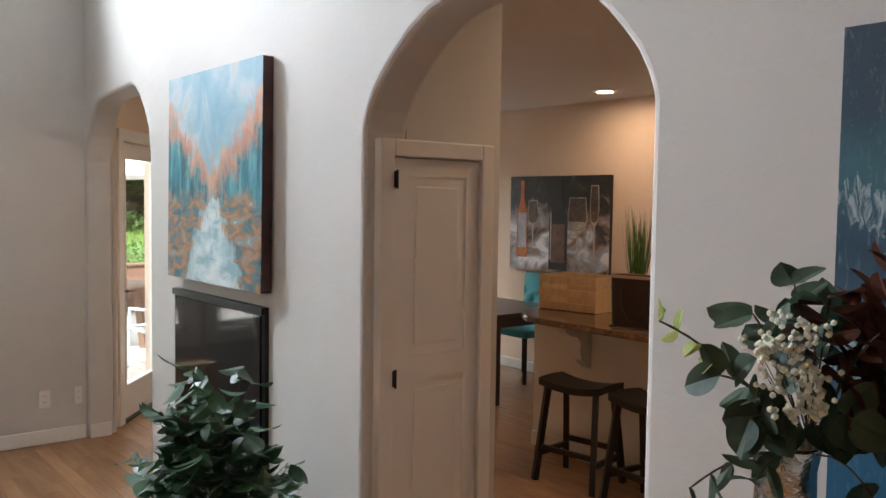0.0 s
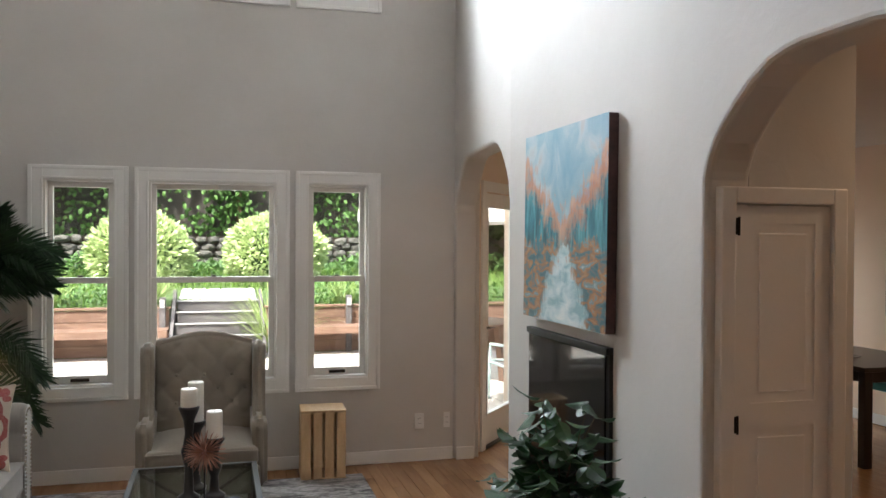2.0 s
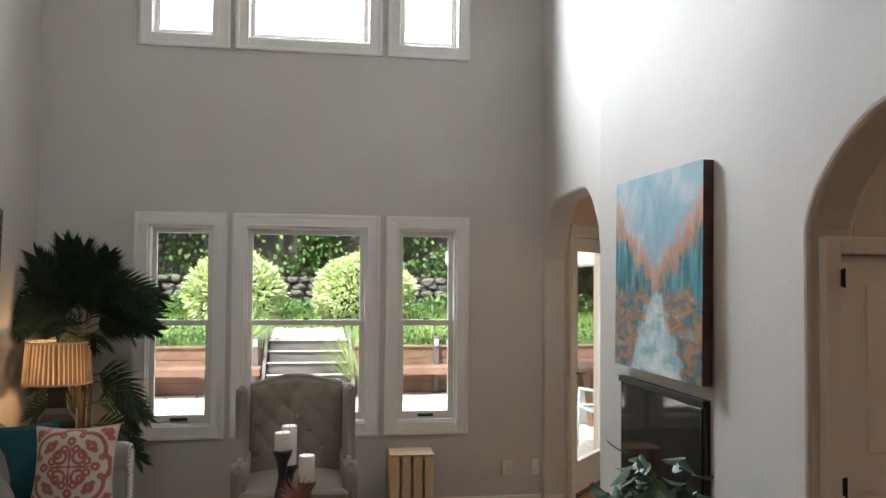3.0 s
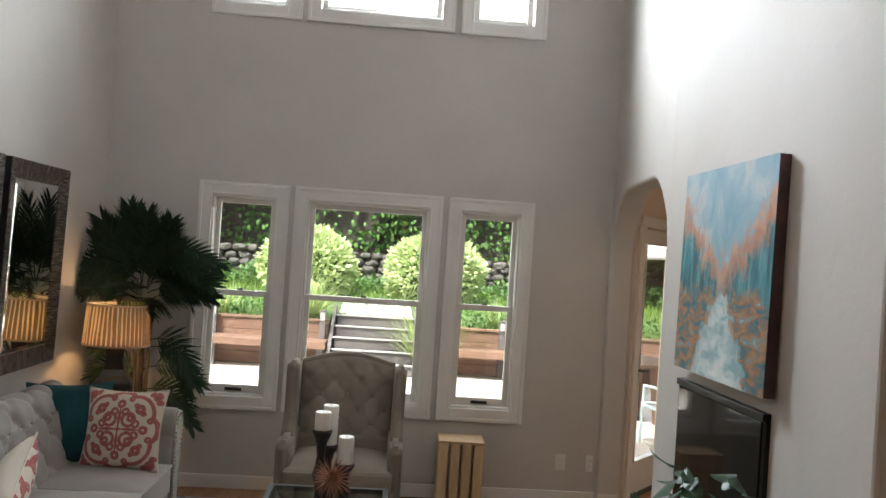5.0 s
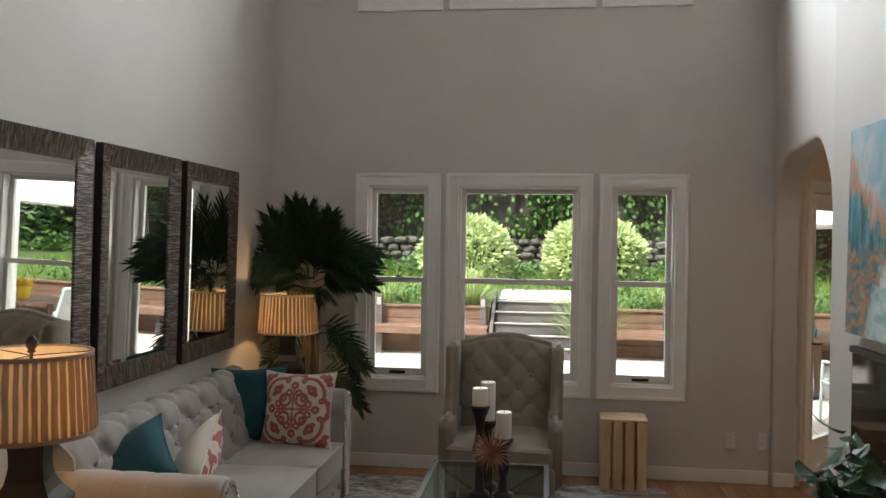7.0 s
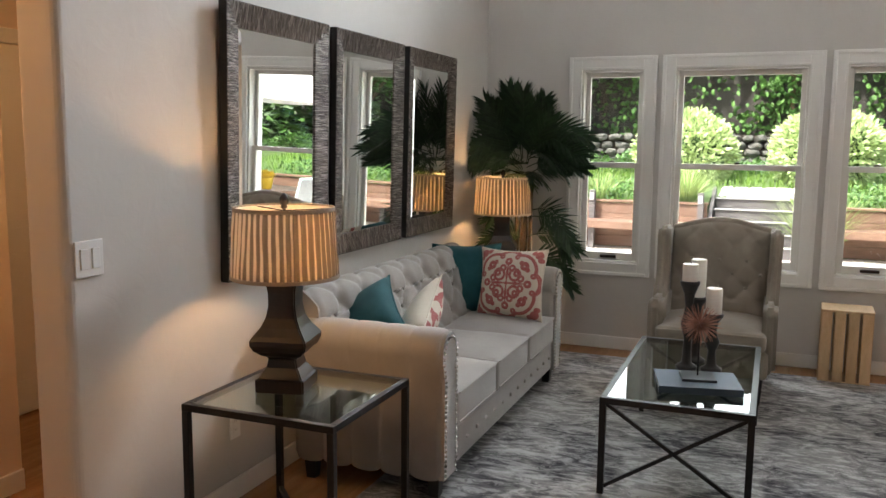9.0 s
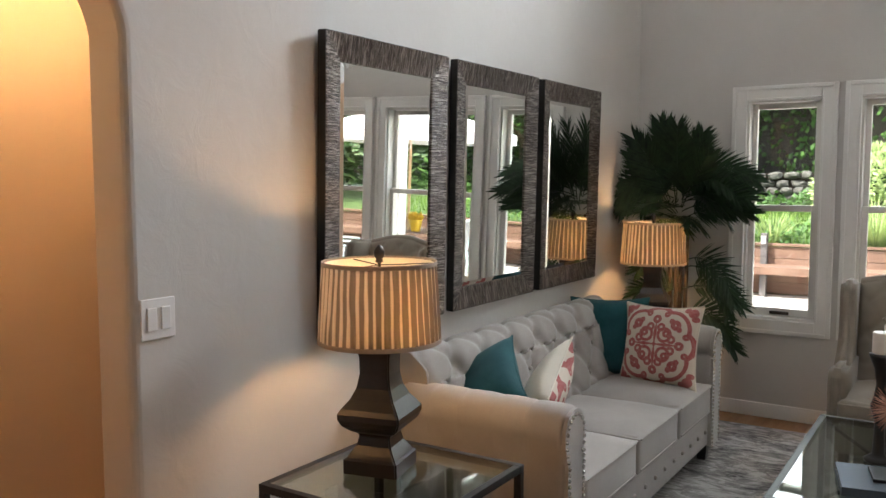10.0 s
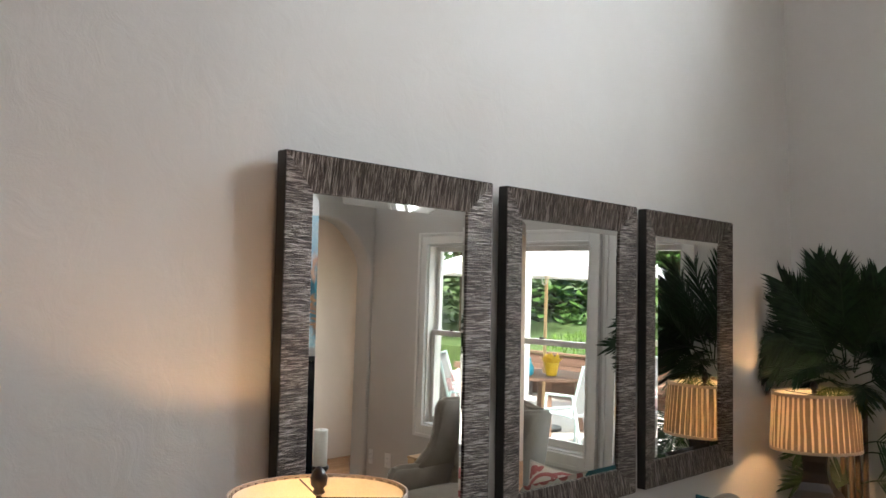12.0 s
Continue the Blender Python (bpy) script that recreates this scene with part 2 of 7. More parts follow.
MIRROR = mirror_glass()


def rippled_frame(name, stretch):
    """Chiselled bronze-brown frame, ridged across its length."""
    m, nt, bs = nodes_of(name)
    v = coords(nt, stretch)
    ridge = grain(nt, v, 14, 4, 0.6, 0.6)
    nt.links.new(ramp(nt, ridge, [(0.36, (0.030, 0.020, 0.015)), (0.50, (0.11, 0.082, 0.064)), (0.63, (0.42, 0.36, 0.32))]), bs.inputs["Base Color"])
    bs.inputs["Roughness"].default_value, bs.inputs["Metallic"].default_value = 0.36, 0.45
    bump(nt, bs, ridge, 1.0, 0.02)
    return m


FRAME_UP = rippled_frame("chiselled_frame_upright", (1, 1.2, 16))
FRAME_ACROSS = rippled_frame("chiselled_frame_across", (1, 16, 1.2))


def pleated_shade():
    """Pleated cloth shade with doubled folds; their lit and dim strips are coloured in."""
    m, nt, bs = nodes_of("pleated_shade_cloth")
    tc, sep = nt.nodes.new("ShaderNodeTexCoord"), nt.nodes.new("ShaderNodeSeparateXYZ")
    nt.links.new(tc.outputs["Object"], sep.inputs[0])
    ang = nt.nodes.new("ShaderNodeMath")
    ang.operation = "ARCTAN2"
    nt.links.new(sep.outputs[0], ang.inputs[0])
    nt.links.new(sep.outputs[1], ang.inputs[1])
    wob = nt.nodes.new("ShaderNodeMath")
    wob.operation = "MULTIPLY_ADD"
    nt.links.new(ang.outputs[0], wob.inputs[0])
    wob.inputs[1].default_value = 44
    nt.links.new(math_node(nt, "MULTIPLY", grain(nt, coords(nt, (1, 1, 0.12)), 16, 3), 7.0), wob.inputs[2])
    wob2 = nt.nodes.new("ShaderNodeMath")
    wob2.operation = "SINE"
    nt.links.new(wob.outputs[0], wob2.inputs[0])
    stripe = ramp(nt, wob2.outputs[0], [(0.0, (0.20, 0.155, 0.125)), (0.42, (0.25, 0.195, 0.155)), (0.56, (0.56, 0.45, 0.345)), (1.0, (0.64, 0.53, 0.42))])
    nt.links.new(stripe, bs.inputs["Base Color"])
    bs.inputs["Roughness"].default_value = 0.9
    thin, both = nt.nodes.new("ShaderNodeBsdfTranslucent"), nt.nodes.new("ShaderNodeMixShader")
    nt.links.new(stripe, thin.inputs[0])
    both.inputs[0].default_value = 0.5
    nt.links.new(bs.outputs[0], both.inputs[1])
    nt.links.new(thin.outputs[0], both.inputs[2])
    nt.links.new(both.outputs[0], nt.nodes["Material Output"].inputs[0])
    return m


SHADE = pleated_shade()


def thin_cloth(name, colour, share):
    """Plain cloth that lets part of the light through."""
    m, nt, bs = nodes_of(name)
    weave = ramp(nt, grain(nt, coords(nt), 260, 3), [(0.3, tuple(c * 0.92 for c in colour)), (0.7, colour)])
    nt.links.new(weave, bs.inputs["Base Color"])
    bs.inputs["Roughness"].default_value = 0.9
    thin, both = nt.nodes.new("ShaderNodeBsdfTranslucent"), nt.nodes.new("ShaderNodeMixShader")
    nt.links.new(weave, thin.inputs[0])
    both.inputs[0].default_value = share
    nt.links.new(bs.outputs[0], both.inputs[1])
    nt.links.new(thin.outputs[0], both.inputs[2])
    nt.links.new(both.outputs[0], nt.nodes["Material Output"].inputs[0])
    return m


LINING = thin_cloth("shade_lining", (0.86, 0.80, 0.68), 0.62)


def worn_rug():
    """Distressed oriental rug: charcoal and silver, worn in patches."""
    m, nt, bs = nodes_of("distressed_rug")
    v = coords(nt)
    streak = grain(nt, coords(nt, (1, 2.6, 1)), 7.0, 7, 0.75, 1.2)
    patch, fine = grain(nt, v, 2.1, 6, 0.65, 1.0), grain(nt, v, 190, 3)
    a = ramp(nt, streak, [(0.40, (0.03, 0.028, 0.032)), (0.49, (0.16, 0.15, 0.145)), (0.56, (0.46, 0.44, 0.42))])
    b = ramp(nt, patch, [(0.42, (0.06, 0.055, 0.06)), (0.56, (0.42, 0.40, 0.375))])
    nt.links.new(mix(nt, 0.45, a, b), bs.inputs["Base Color"])
    bs.inputs["Roughness"].default_value, bs.inputs["Specular IOR Level"].default_value = 0.95, 0.1
    bump(nt, bs, fine, 0.5, 0.006)
    return m


RUG = worn_rug()


def medallion_cotton():
    """Cream cotton printed with red scrolls, mirrored about both middles."""
    m, nt, bs = nodes_of("red_scroll_print")
    tc, sep = nt.nodes.new("ShaderNodeTexCoord"), nt.nodes.new("ShaderNodeSeparateXYZ")
    nt.links.new(tc.outputs["Object"], sep.inputs[0])
    x, y = math_node(nt, "ABSOLUTE", sep.outputs[0]), math_node(nt, "ABSOLUTE", sep.outputs[2])
    d = math_node(nt, "SQRT", math_node(nt, "ADD", math_node(nt, "MULTIPLY", x, x), math_node(nt, "MULTIPLY", y, y)))
    lines = None

    def ring(cx, cy, r, w, so_far):
        dx, dy = math_node(nt, "SUBTRACT", x, cx), math_node(nt, "SUBTRACT", y, cy)
        q = math_node(nt, "SQRT", math_node(nt, "ADD", math_node(nt, "MULTIPLY", dx, dx), math_node(nt, "MULTIPLY", dy, dy)))
        on = math_node(nt, "LESS_THAN", math_node(nt, "ABSOLUTE", math_node(nt, "SUBTRACT", q, r)), w * 1.45)
        return on if so_far is None else math_node(nt, "MAXIMUM", so_far, on)
    for cx, cy, r, w in ((0.052, 0.052, 0.034, 0.0055), (0.062, 0.060, 0.013, 0.0055), (0.030, 0.092, 0.016, 0.005), (0.092, 0.030, 0.016, 0.005), (0.0, 0.135, 0.015, 0.006), (0.135, 0.0, 0.015, 0.006), (0.108, 0.108, 0.016, 0.008), (0.128, 0.085, 0.0, 0.010), (0.085, 0.128, 0.0, 0.010), (0.182, 0.182, 0.012, 0.009), (0.195, 0.150, 0.0, 0.011), (0.150, 0.195, 0.0, 0.011), (0.165, 0.050, 0.010, 0.005), (0.050, 0.165, 0.010, 0.005)):
        lines = ring(cx, cy, r, w, lines)

    def far(cx, cy, r):
        dx, dy = math_node(nt, "SUBTRACT", x, cx), math_node(nt, "SUBTRACT", y, cy)
        return math_node(nt, "SUBTRACT", math_node(nt, "SQRT", math_node(nt, "ADD", math_node(nt, "MULTIPLY", dx, dx), math_node(nt, "MULTIPLY", dy, dy))), r)
    # the four-lobed outline and the long petals on the middles
    lobes = math_node(nt, "MINIMUM", math_node(nt, "MINIMUM", far(0.095, 0.0, 0.105), far(0.0, 0.095, 0.105)), far(0.085, 0.085, 0.092))
    lines = math_node(nt, "MAXIMUM", lines, math_node(nt, "LESS_THAN", math_node(nt, "ABSOLUTE", lobes), 0.0095))
    for u, v in ((x, y), (y, x)):
        petal = math_node(nt, "ADD", math_node(nt, "MULTIPLY", u, 7.5), math_node(nt, "ABSOLUTE", math_node(nt, "SUBTRACT", v, 0.060)))
        lines = math_node(nt, "MAXIMUM", lines, math_node(nt, "LESS_THAN", petal, 0.074))
    star = math_node(nt, "LESS_THAN", math_node(nt, "MULTIPLY", x, y), 0.00005)
    star = math_node(nt, "MULTIPLY", star, math_node(nt, "LESS_THAN", d, 0.03))
    lines = math_node(nt, "MAXIMUM", lines, star)
    wear = grain(nt, coords(nt), 120, 3)
    nt.links.new(mix(nt, math_node(nt, "MULTIPLY", lines, math_node(nt, "ADD", 0.55, math_node(nt, "MULTIPLY", wear, 0.6))), (0.66, 0.575, 0.48), (0.36, 0.045, 0.05)), bs.inputs["Base Color"])
    bs.inputs["Roughness"].default_value = 0.9
    bump(nt, bs, grain(nt, coords(nt), 330, 2), 0.25, 0.004)
    return m


PRINT = medallion_cotton()

# ---------------------------------------------------------------- building helpers


def mesh_of(name, bm, material, smooth=False):
    bmesh.ops.recalc_face_normals(bm, faces=bm.faces[:])
    me = bpy.data.meshes.new(name)
    bm.to_mesh(me)
    bm.free()
    me.materials.append(material)
    if smooth:
        for p in me.polygons:
            p.use_smooth = True
    return me


def part(name, bm, material, parent=None, label="", smooth=False):
    """Links a bmesh as one mesh object, under a thing or under a part."""
    ob = new(name, mesh_of(name, bm, material, smooth))
    ob.parent = parent
    if label:
        ob["label"] = label
    return ob


def again(ob, parent, x=0.0, y=0.0, z=0.0, rz=0.0):
    """A further part on the same mesh."""
    o = new(ob.name.split(".")[0], ob.data)
    o.parent = parent
    o.matrix_basis = pose(x, y, z, 0, 0, rz)
    return o


def thing(name, label, category, x=0.0, y=0.0, z=0.0, rz=0.0, group="", kind=""):
    ob = new(name)
    ob.matrix_basis = pose(x, y, z, 0, 0, rz)
    return tagged(ob, label, category, group, kind)


def setting(name, bm, material, label, category, smooth=False):
    return tagged(part(name, bm, material, None, "", smooth), label, category, "", "structure")


def box(x0, x1, y0, y1, z0, z1, bevel=0.0, seg=2, bm=None):
    out = bm or bmesh.new()
    made = bmesh.ops.create_cube(out, size=1.0, matrix=Matrix.LocRotScale(((x0 + x1) / 2, (y0 + y1) / 2, (z0 + z1) / 2), None, (abs(x1 - x0), abs(y1 - y0), abs(z1 - z0))))
    if bevel:
        edges = {e for v in made["verts"] for e in v.link_edges}
        bmesh.ops.bevel(out, geom=list(edges), offset=bevel, segments=seg, affect="EDGES", profile=0.5)
    return out


def bar(a, b, w, h=None, bm=None, round_seg=0):
    """A straight bar from a to b, square or round."""
    out = bm or bmesh.new()
    a, b = Vector(a), Vector(b)
    d = b - a
    m = Matrix.Translation((a + b) / 2) @ d.to_track_quat("Z", "Y").to_matrix().to_4x4()
    if round_seg:
        bmesh.ops.create_cone(out, cap_ends=True, segments=round_seg, radius1=w / 2, radius2=(h if h is not None else w) / 2, depth=d.length, matrix=m)
    else:
        bmesh.ops.create_cube(out, size=1.0, matrix=m @ Matrix.Diagonal((w, h or w, d.length, 1)))
    return out


def lathe(profile, seg=24, square=False, bm=None, at=(0, 0, 0), twist=0.0):
    """Turns (z, radius) pairs about the upright axis; square: four flat sides."""
    out = bm or bmesh.new()
    n = 4 if square else seg
    k = math.sqrt(2) if square else 1.0
    rings = []
    for z, r in profile:
        rings.append([out.verts.new((at[0] + k * r * math.cos(2 * math.pi * (i + 0.5 * square) / n + twist), at[1] + k * r * math.sin(2 * math.pi * (i + 0.5 * square) / n + twist), at[2] + z)) for i in range(n)])
    for a, b in zip(rings, rings[1:]):
        for i in range(n):
            out.faces.new((a[i], a[(i + 1) % n], b[(i + 1) % n], b[i]))
    out.faces.new(rings[0][::-1])
    out.faces.new(rings[-1])
    return out


def slab(outline, depth, place, bm=None):
    """Extrudes a flat outline of (u, v) by depth; place(u, v, w) gives the point."""
    out = bm or bmesh.new()
    front = [out.verts.new(place(u, v, 0)) for u, v in outline]
    back = [out.verts.new(place(u, v, depth)) for u, v in outline]
    out.faces.new(front)
    out.faces.new(back[::-1])
    n = len(outline)
    for i in range(n):
        out.faces.new((front[i], back[i], back[(i + 1) % n], front[(i + 1) % n]))
    return out


def pierced(u0, u1, v0, v1, holes, depth, place, bm=None):
    """A wall with rectangular holes, with their reveals."""
    out = bm or bmesh.new()
    us = sorted({u0, u1, *(h[0] for h in holes), *(h[1] for h in holes)})
    vs = sorted({v0, v1, *(h[2] for h in holes), *(h[3] for h in holes)})
    pts = {}

    def at(i, j, w):
        if (i, j, w) not in pts:
            pts[i, j, w] = out.verts.new(place(us[i], vs[j], depth * w))
        return pts[i, j, w]

    def solid(i, j):
        if not (0 <= i < len(us) - 1 and 0 <= j < len(vs) - 1):
            return False
        u, v = (us[i] + us[i + 1]) / 2, (vs[j] + vs[j + 1]) / 2
        return not any(h[0] < u < h[1] and h[2] < v < h[3] for h in holes)
    for i in range(len(us) - 1):
        for j in range(len(vs) - 1):
            if not solid(i, j):
                continue
            for w in (0, 1):
                out.faces.new((at(i, j, w), at(i + 1, j, w), at(i + 1, j + 1, w), at(i, j + 1, w)))
            for (di, dj), (a, b) in (((-1, 0), ((i, j), (i, j + 1))), ((1, 0), ((i + 1, j), (i + 1, j + 1))), ((0, -1), ((i, j), (i + 1, j))), ((0, 1), ((i, j + 1), (i + 1, j + 1)))):
                if not solid(i + di, j + dj):
                    out.faces.new((at(*a, 0), at(*b, 0), at(*b, 1), at(*a, 1)))
    return out


def arch(u0, u1, spring, crown, side=0.30, far=None):
    """The outline of a soft cut-corner arch, from floor to floor."""
    curve = ((0, 0), (0.015, 0.08), (0.05, 0.19), (0.12, 0.34), (0.22, 0.48), (0.34, 0.63), (0.50, 0.79), (0.70, 0.93), (0.86, 0.98), (1, 1))
    rise = crown - spring
    up = [(u0 + side * a, spring + rise * b) for a, b in curve]
    far = far or side
    down = [(u1 - far * a, spring + rise * b) for a, b in curve[::-1]]
    return [(u0, 0.0)] + up + down + [(u1, 0.0)]


def soften(bm, test, width=0.02, seg=3):
    edges = [e for e in bm.edges if len(e.link_faces) == 2 and test((e.verts[0].co + e.verts[1].co) / 2, e) and e.link_faces[0].normal.angle(e.link_faces[1].normal, 0) > 0.9]
    bmesh.ops.bevel(bm, geom=edges, offset=width, segments=seg, affect="EDGES", profile=0.5)


# ---------------------------------------------------------------- the shell
WINDOWS = ((-0.770, -0.323), (-0.101, 0.768), (0.995, 1.432))
LOWER, UPPER = (0.652, 2.066), (3.43, 4.36)
holes = [(a, b, *z) for a, b in WINDOWS for z in (LOWER, UPPER)]
setting("wall_north", pierced(WEST - 0.2, 2.30, 0, HIGH + 0.1, holes, 0.17, lambda u, v, w: (u, NORTH + w, v)), PLASTER, "tall off-white plaster wall with two rows of windows", "wall")

# east wall with the kitchen arch
A1 = arch(1.424, 2.537, 1.87, 2.215, 0.40, 0.46)
east = slab([(SOUTH, 0)] + A1 + [(4.45, 0), (4.45, HIGH), (SOUTH, HIGH)], 0.17, lambda u, v, w: (EAST + w, u, v))
bmesh.ops.recalc_face_normals(east, faces=east.faces[:])
soften(east, lambda c, e: 1.38 < c.y < 2.56 and c.z < 2.3, 0.022)
setting("wall_east", east, PLASTER, "tall off-white plaster wall with an arched opening", "wall")

# splayed piece with the arch to the garden door
SP0, SP1 = Vector((EAST, 4.45)), Vector((2.10, 6.17))
along = (SP1 - SP0).normalized()
out_of = Vector((along.y, -along.x))
length = (SP1 - SP0).length


def splay(u, v, w):
    p = SP0 + along * u + out_of * w
    return (p.x, p.y, v)


A2 = arch(0.006, length - 0.03, 1.85, 2.255, 0.46)
east2 = slab([(0, 0)] + A2 + [(length, 0), (length, HIGH), (0, HIGH)], 0.17, splay)
bmesh.ops.recalc_face_normals(east2, faces=east2.faces[:])
soften(east2, lambda c, e: c.z < 2.35 and 4.48 < c.y < 6.16, 0.022)
setting("wall_east_splay", east2, PLASTER, "off-white plaster wall with an arch to the garden door", "wall")

# west wall with the hall arch
A3 = arch(0.60, 2.012, 1.97, 2.34, 0.40)
west = slab([(SOUTH, 0)] + A3 + [(NORTH, 0), (NORTH, HIGH), (SOUTH, HIGH)], 0.17, lambda u, v, w: (WEST - w, u, v))
bmesh.ops.recalc_face_normals(west, faces=west.faces[:])
soften(west, lambda c, e: 0.58 < c.y < 2.05 and c.z < 2.3, 0.03, 4)
setting("wall_west", west, PLASTER, "tall off-white plaster wall with an arch to the hall", "wall")

# behind the camera: plain entry wall
setting("wall_south", box(WEST - 0.2, EAST + 0.2, SOUTH - 0.17, SOUTH, 0, HIGH), PLASTER, "plain off-white plaster entry wall", "wall")
setting("ceiling", box(WEST - 0.17, 2.3, BEAM - 0.1, NORTH + 0.17, HIGH, HIGH + 0.1), CEILING, "high white ceiling over the living room", "ceiling")
drop = box(WEST, EAST, SOUTH, BEAM, LOW, LOW + 0.25)
setting("ceiling_low", drop, CEILING, "lower white ceiling over the entry with a plain edge", "ceiling")
setting("wall_over_entry", box(WEST, EAST, BEAM - 0.15, BEAM, LOW + 0.25, HIGH), PLASTER, "off-white plaster wall above the low ceiling", "wall")

# kitchen and dining room beyond the east arch
KX, KY0, KY1, KZ = 6.2, -1.0, 7.6, 2.56
setting("wall_kitchen_far", box(KX, KX + 0.15, KY0, KY1, 0, KZ), PEACH, "warm peach-painted kitchen wall", "wall")
setting("wall_kitchen_south", box(EAST + 0.17, KX, KY0 - 0.15, KY0, 0, KZ), PEACH, "warm peach-painted kitchen wall", "wall")
DINING = (4.6, 5.9, 0.05, 2.1)
setting("wall_dining_north", pierced(3.3, KX, 0, KZ, [DINING], 0.15, lambda u, v, w: (u, KY1 + w, v)), PEACH, "warm peach-painted dining wall with a glazed opening", "wall")
setting("ceiling_kitchen", slab([(EAST + 0.17, KY0), (KX + 0.15, KY0), (KX + 0.15, KY1 + 0.15), (3.45, KY1 + 0.15), (3.45, 4.24), (EAST + 0.17, 4.24)], 0.1, lambda u, v, w: (u, v, KZ + w)), CEILING, "white kitchen ceiling with recessed lamps", "ceiling")
PANTRY = 2.545
setting("wall_pantry", box(EAST + 0.17, 2.53, PANTRY, PANTRY + 0.14, 0, KZ), PLASTER, "short off-white plaster wall around the pantry door", "wall")
setting("wall_pantry_side", box(2.39, 2.53, PANTRY + 0.14, 4.16, 0, KZ), PEACH, "peach-painted wall behind the pantry", "wall")
# passage to the garden door
G0, G1 = Vector((2.36, 6.31)), Vector((2.98, 7.04))
gdir = (G1 - G0).normalized()
gout = Vector((-gdir.y, gdir.x))


def gplace(u, v, w):
    p = G0 + gdir * u + gout * w
    return (p.x, p.y, v)


DOORW = 0.80
setting("wall_passage", pierced(-0.14, 1.5, 0, KZ, [(0.07, 0.07 + DOORW, 0.0, 2.05)], 0.14, gplace), PEACH, "short plaster wall around the glazed garden door", "wall")
setting("wall_passage_east", box(3.3, 3.44, 4.3, KY1 + 0.15, 0, KZ), PEACH, "peach-painted passage wall", "wall")
setting("wall_passage_south", box(2.10, 3.44, 4.16, 4.30, 0, KZ), PEACH, "peach-painted passage wall", "wall")
setting("ceiling_passage", slab([(2.12, 4.25), (3.44, 4.25), (3.44, 7.60), (3.36, 7.50), (2.30, 6.30)], 0.1, lambda u, v, w: (u, v, KZ + w)), CEILING, "white passage ceiling", "ceiling")

# hall beyond the west arch
HX, HZ = -3.0, 2.5
# cream walls in the kitchen's peach: the lamplight's warmth is in the colour
setting("wall_hall", box(HX - 0.4, HX - 0.26, -0.6, 3.9, 0, HZ), PEACH, "cream hall wall with warm lamplight tinted into its paint", "wall")
setting("wall_hall_near", box(-2.55, -2.43, -0.6, 2.59, 0, HZ), PEACH, "cream hall wall with warm lamplight tinted into its paint", "wall")
setting("wall_hall_north", box(HX - 0.4, WEST - 0.17, 3.9, 4.04, 0, HZ), PEACH, "cream hall end wall with a lamplight tint", "wall")
setting("wall_hall_south", box(HX - 0.4, WEST - 0.17, -0.74, -0.6, 0, HZ), PEACH, "cream hall end wall with a lamplight tint", "wall")
setting("ceiling_hall", box(HX - 0.4, WEST - 0.17, -0.74, 4.04, HZ, HZ + 0.1), CEILING, "white hall ceiling", "ceiling")

# baseboards
for name, (x0, x1, y0, y1) in {"baseboard_north": (WEST, 2.09, NORTH - 0.016, NORTH), "baseboard_west": (WEST, WEST + 0.016, 2.09, NORTH - 0.016), "baseboard_east": (EAST - 0.016, EAST, 2.56, 4.44), "baseboard_east_entry": (EAST - 0.016, EAST, SOUTH, 1.36), "baseboard_hall": (-2.43, -2.415, -0.6, 2.59), "baseboard_kitchen": (KX - 0.016, KX, KY0, KY1)}.items():
    setting(name, box(x0, x1, y0, y1, 0.0, 0.095, 0.005), TRIM, "low white painted baseboard", "baseboard")
jamb = bmesh.new()
box(2.11, 2.25, 6.12, 6.136, 0.0, 0.095, 0.004, 2, jamb)
setting("baseboard_arch", jamb, TRIM, "low white painted baseboard in the arch", "baseboard")


# ---------------------------------------------------------------- windows
def casing(w, x0, x1, z0, z1, y):
    """A moulded casing of four mitre-less boards round an opening, each with a raised outer band."""
    cw = 0.092
    for n, b in (("casing_side", (x0 - cw, x0, z0 - cw, z1 + cw)), ("casing_side", (x1, x1 + cw, z0 - cw, z1 + cw)), ("casing_head", (x0, x1, z1, z1 + cw)), ("casing_apron", (x0, x1, z0 - cw, z0))):
        bm = box(b[0], b[1], y - 0.020, y, b[2], b[3], 0.003)
        if n == "casing_side":
            out, inn = (b[0], b[1]) if b[0] < x0 else (b[1], b[0])
            s = 1 if inn > out else -1
            box(min(out, out + s * 0.026), max(out, out + s * 0.026), y - 0.031, y - 0.019, b[2], b[3], 0.004, 2, bm)
            box(min(inn, inn - s * 0.014), max(inn, inn - s * 0.014), y - 0.026, y - 0.019, b[2] + cw, b[3] - cw, 0.003, 2, bm)
        elif n == "casing_head":
            box(b[0] - cw + 0.026, b[1] + cw - 0.026, y - 0.031, y - 0.019, b[3] - 0.026, b[3], 0.004, 2, bm)
            box(b[0], b[1], y - 0.026, y - 0.019, b[2], b[2] + 0.014, 0.003, 2, bm)
        else:
            box(b[0] - cw + 0.026, b[1] + cw - 0.026, y - 0.031, y - 0.019, b[2], b[2] + 0.026, 0.004, 2, bm)
        part(n, bm, TRIM, w)


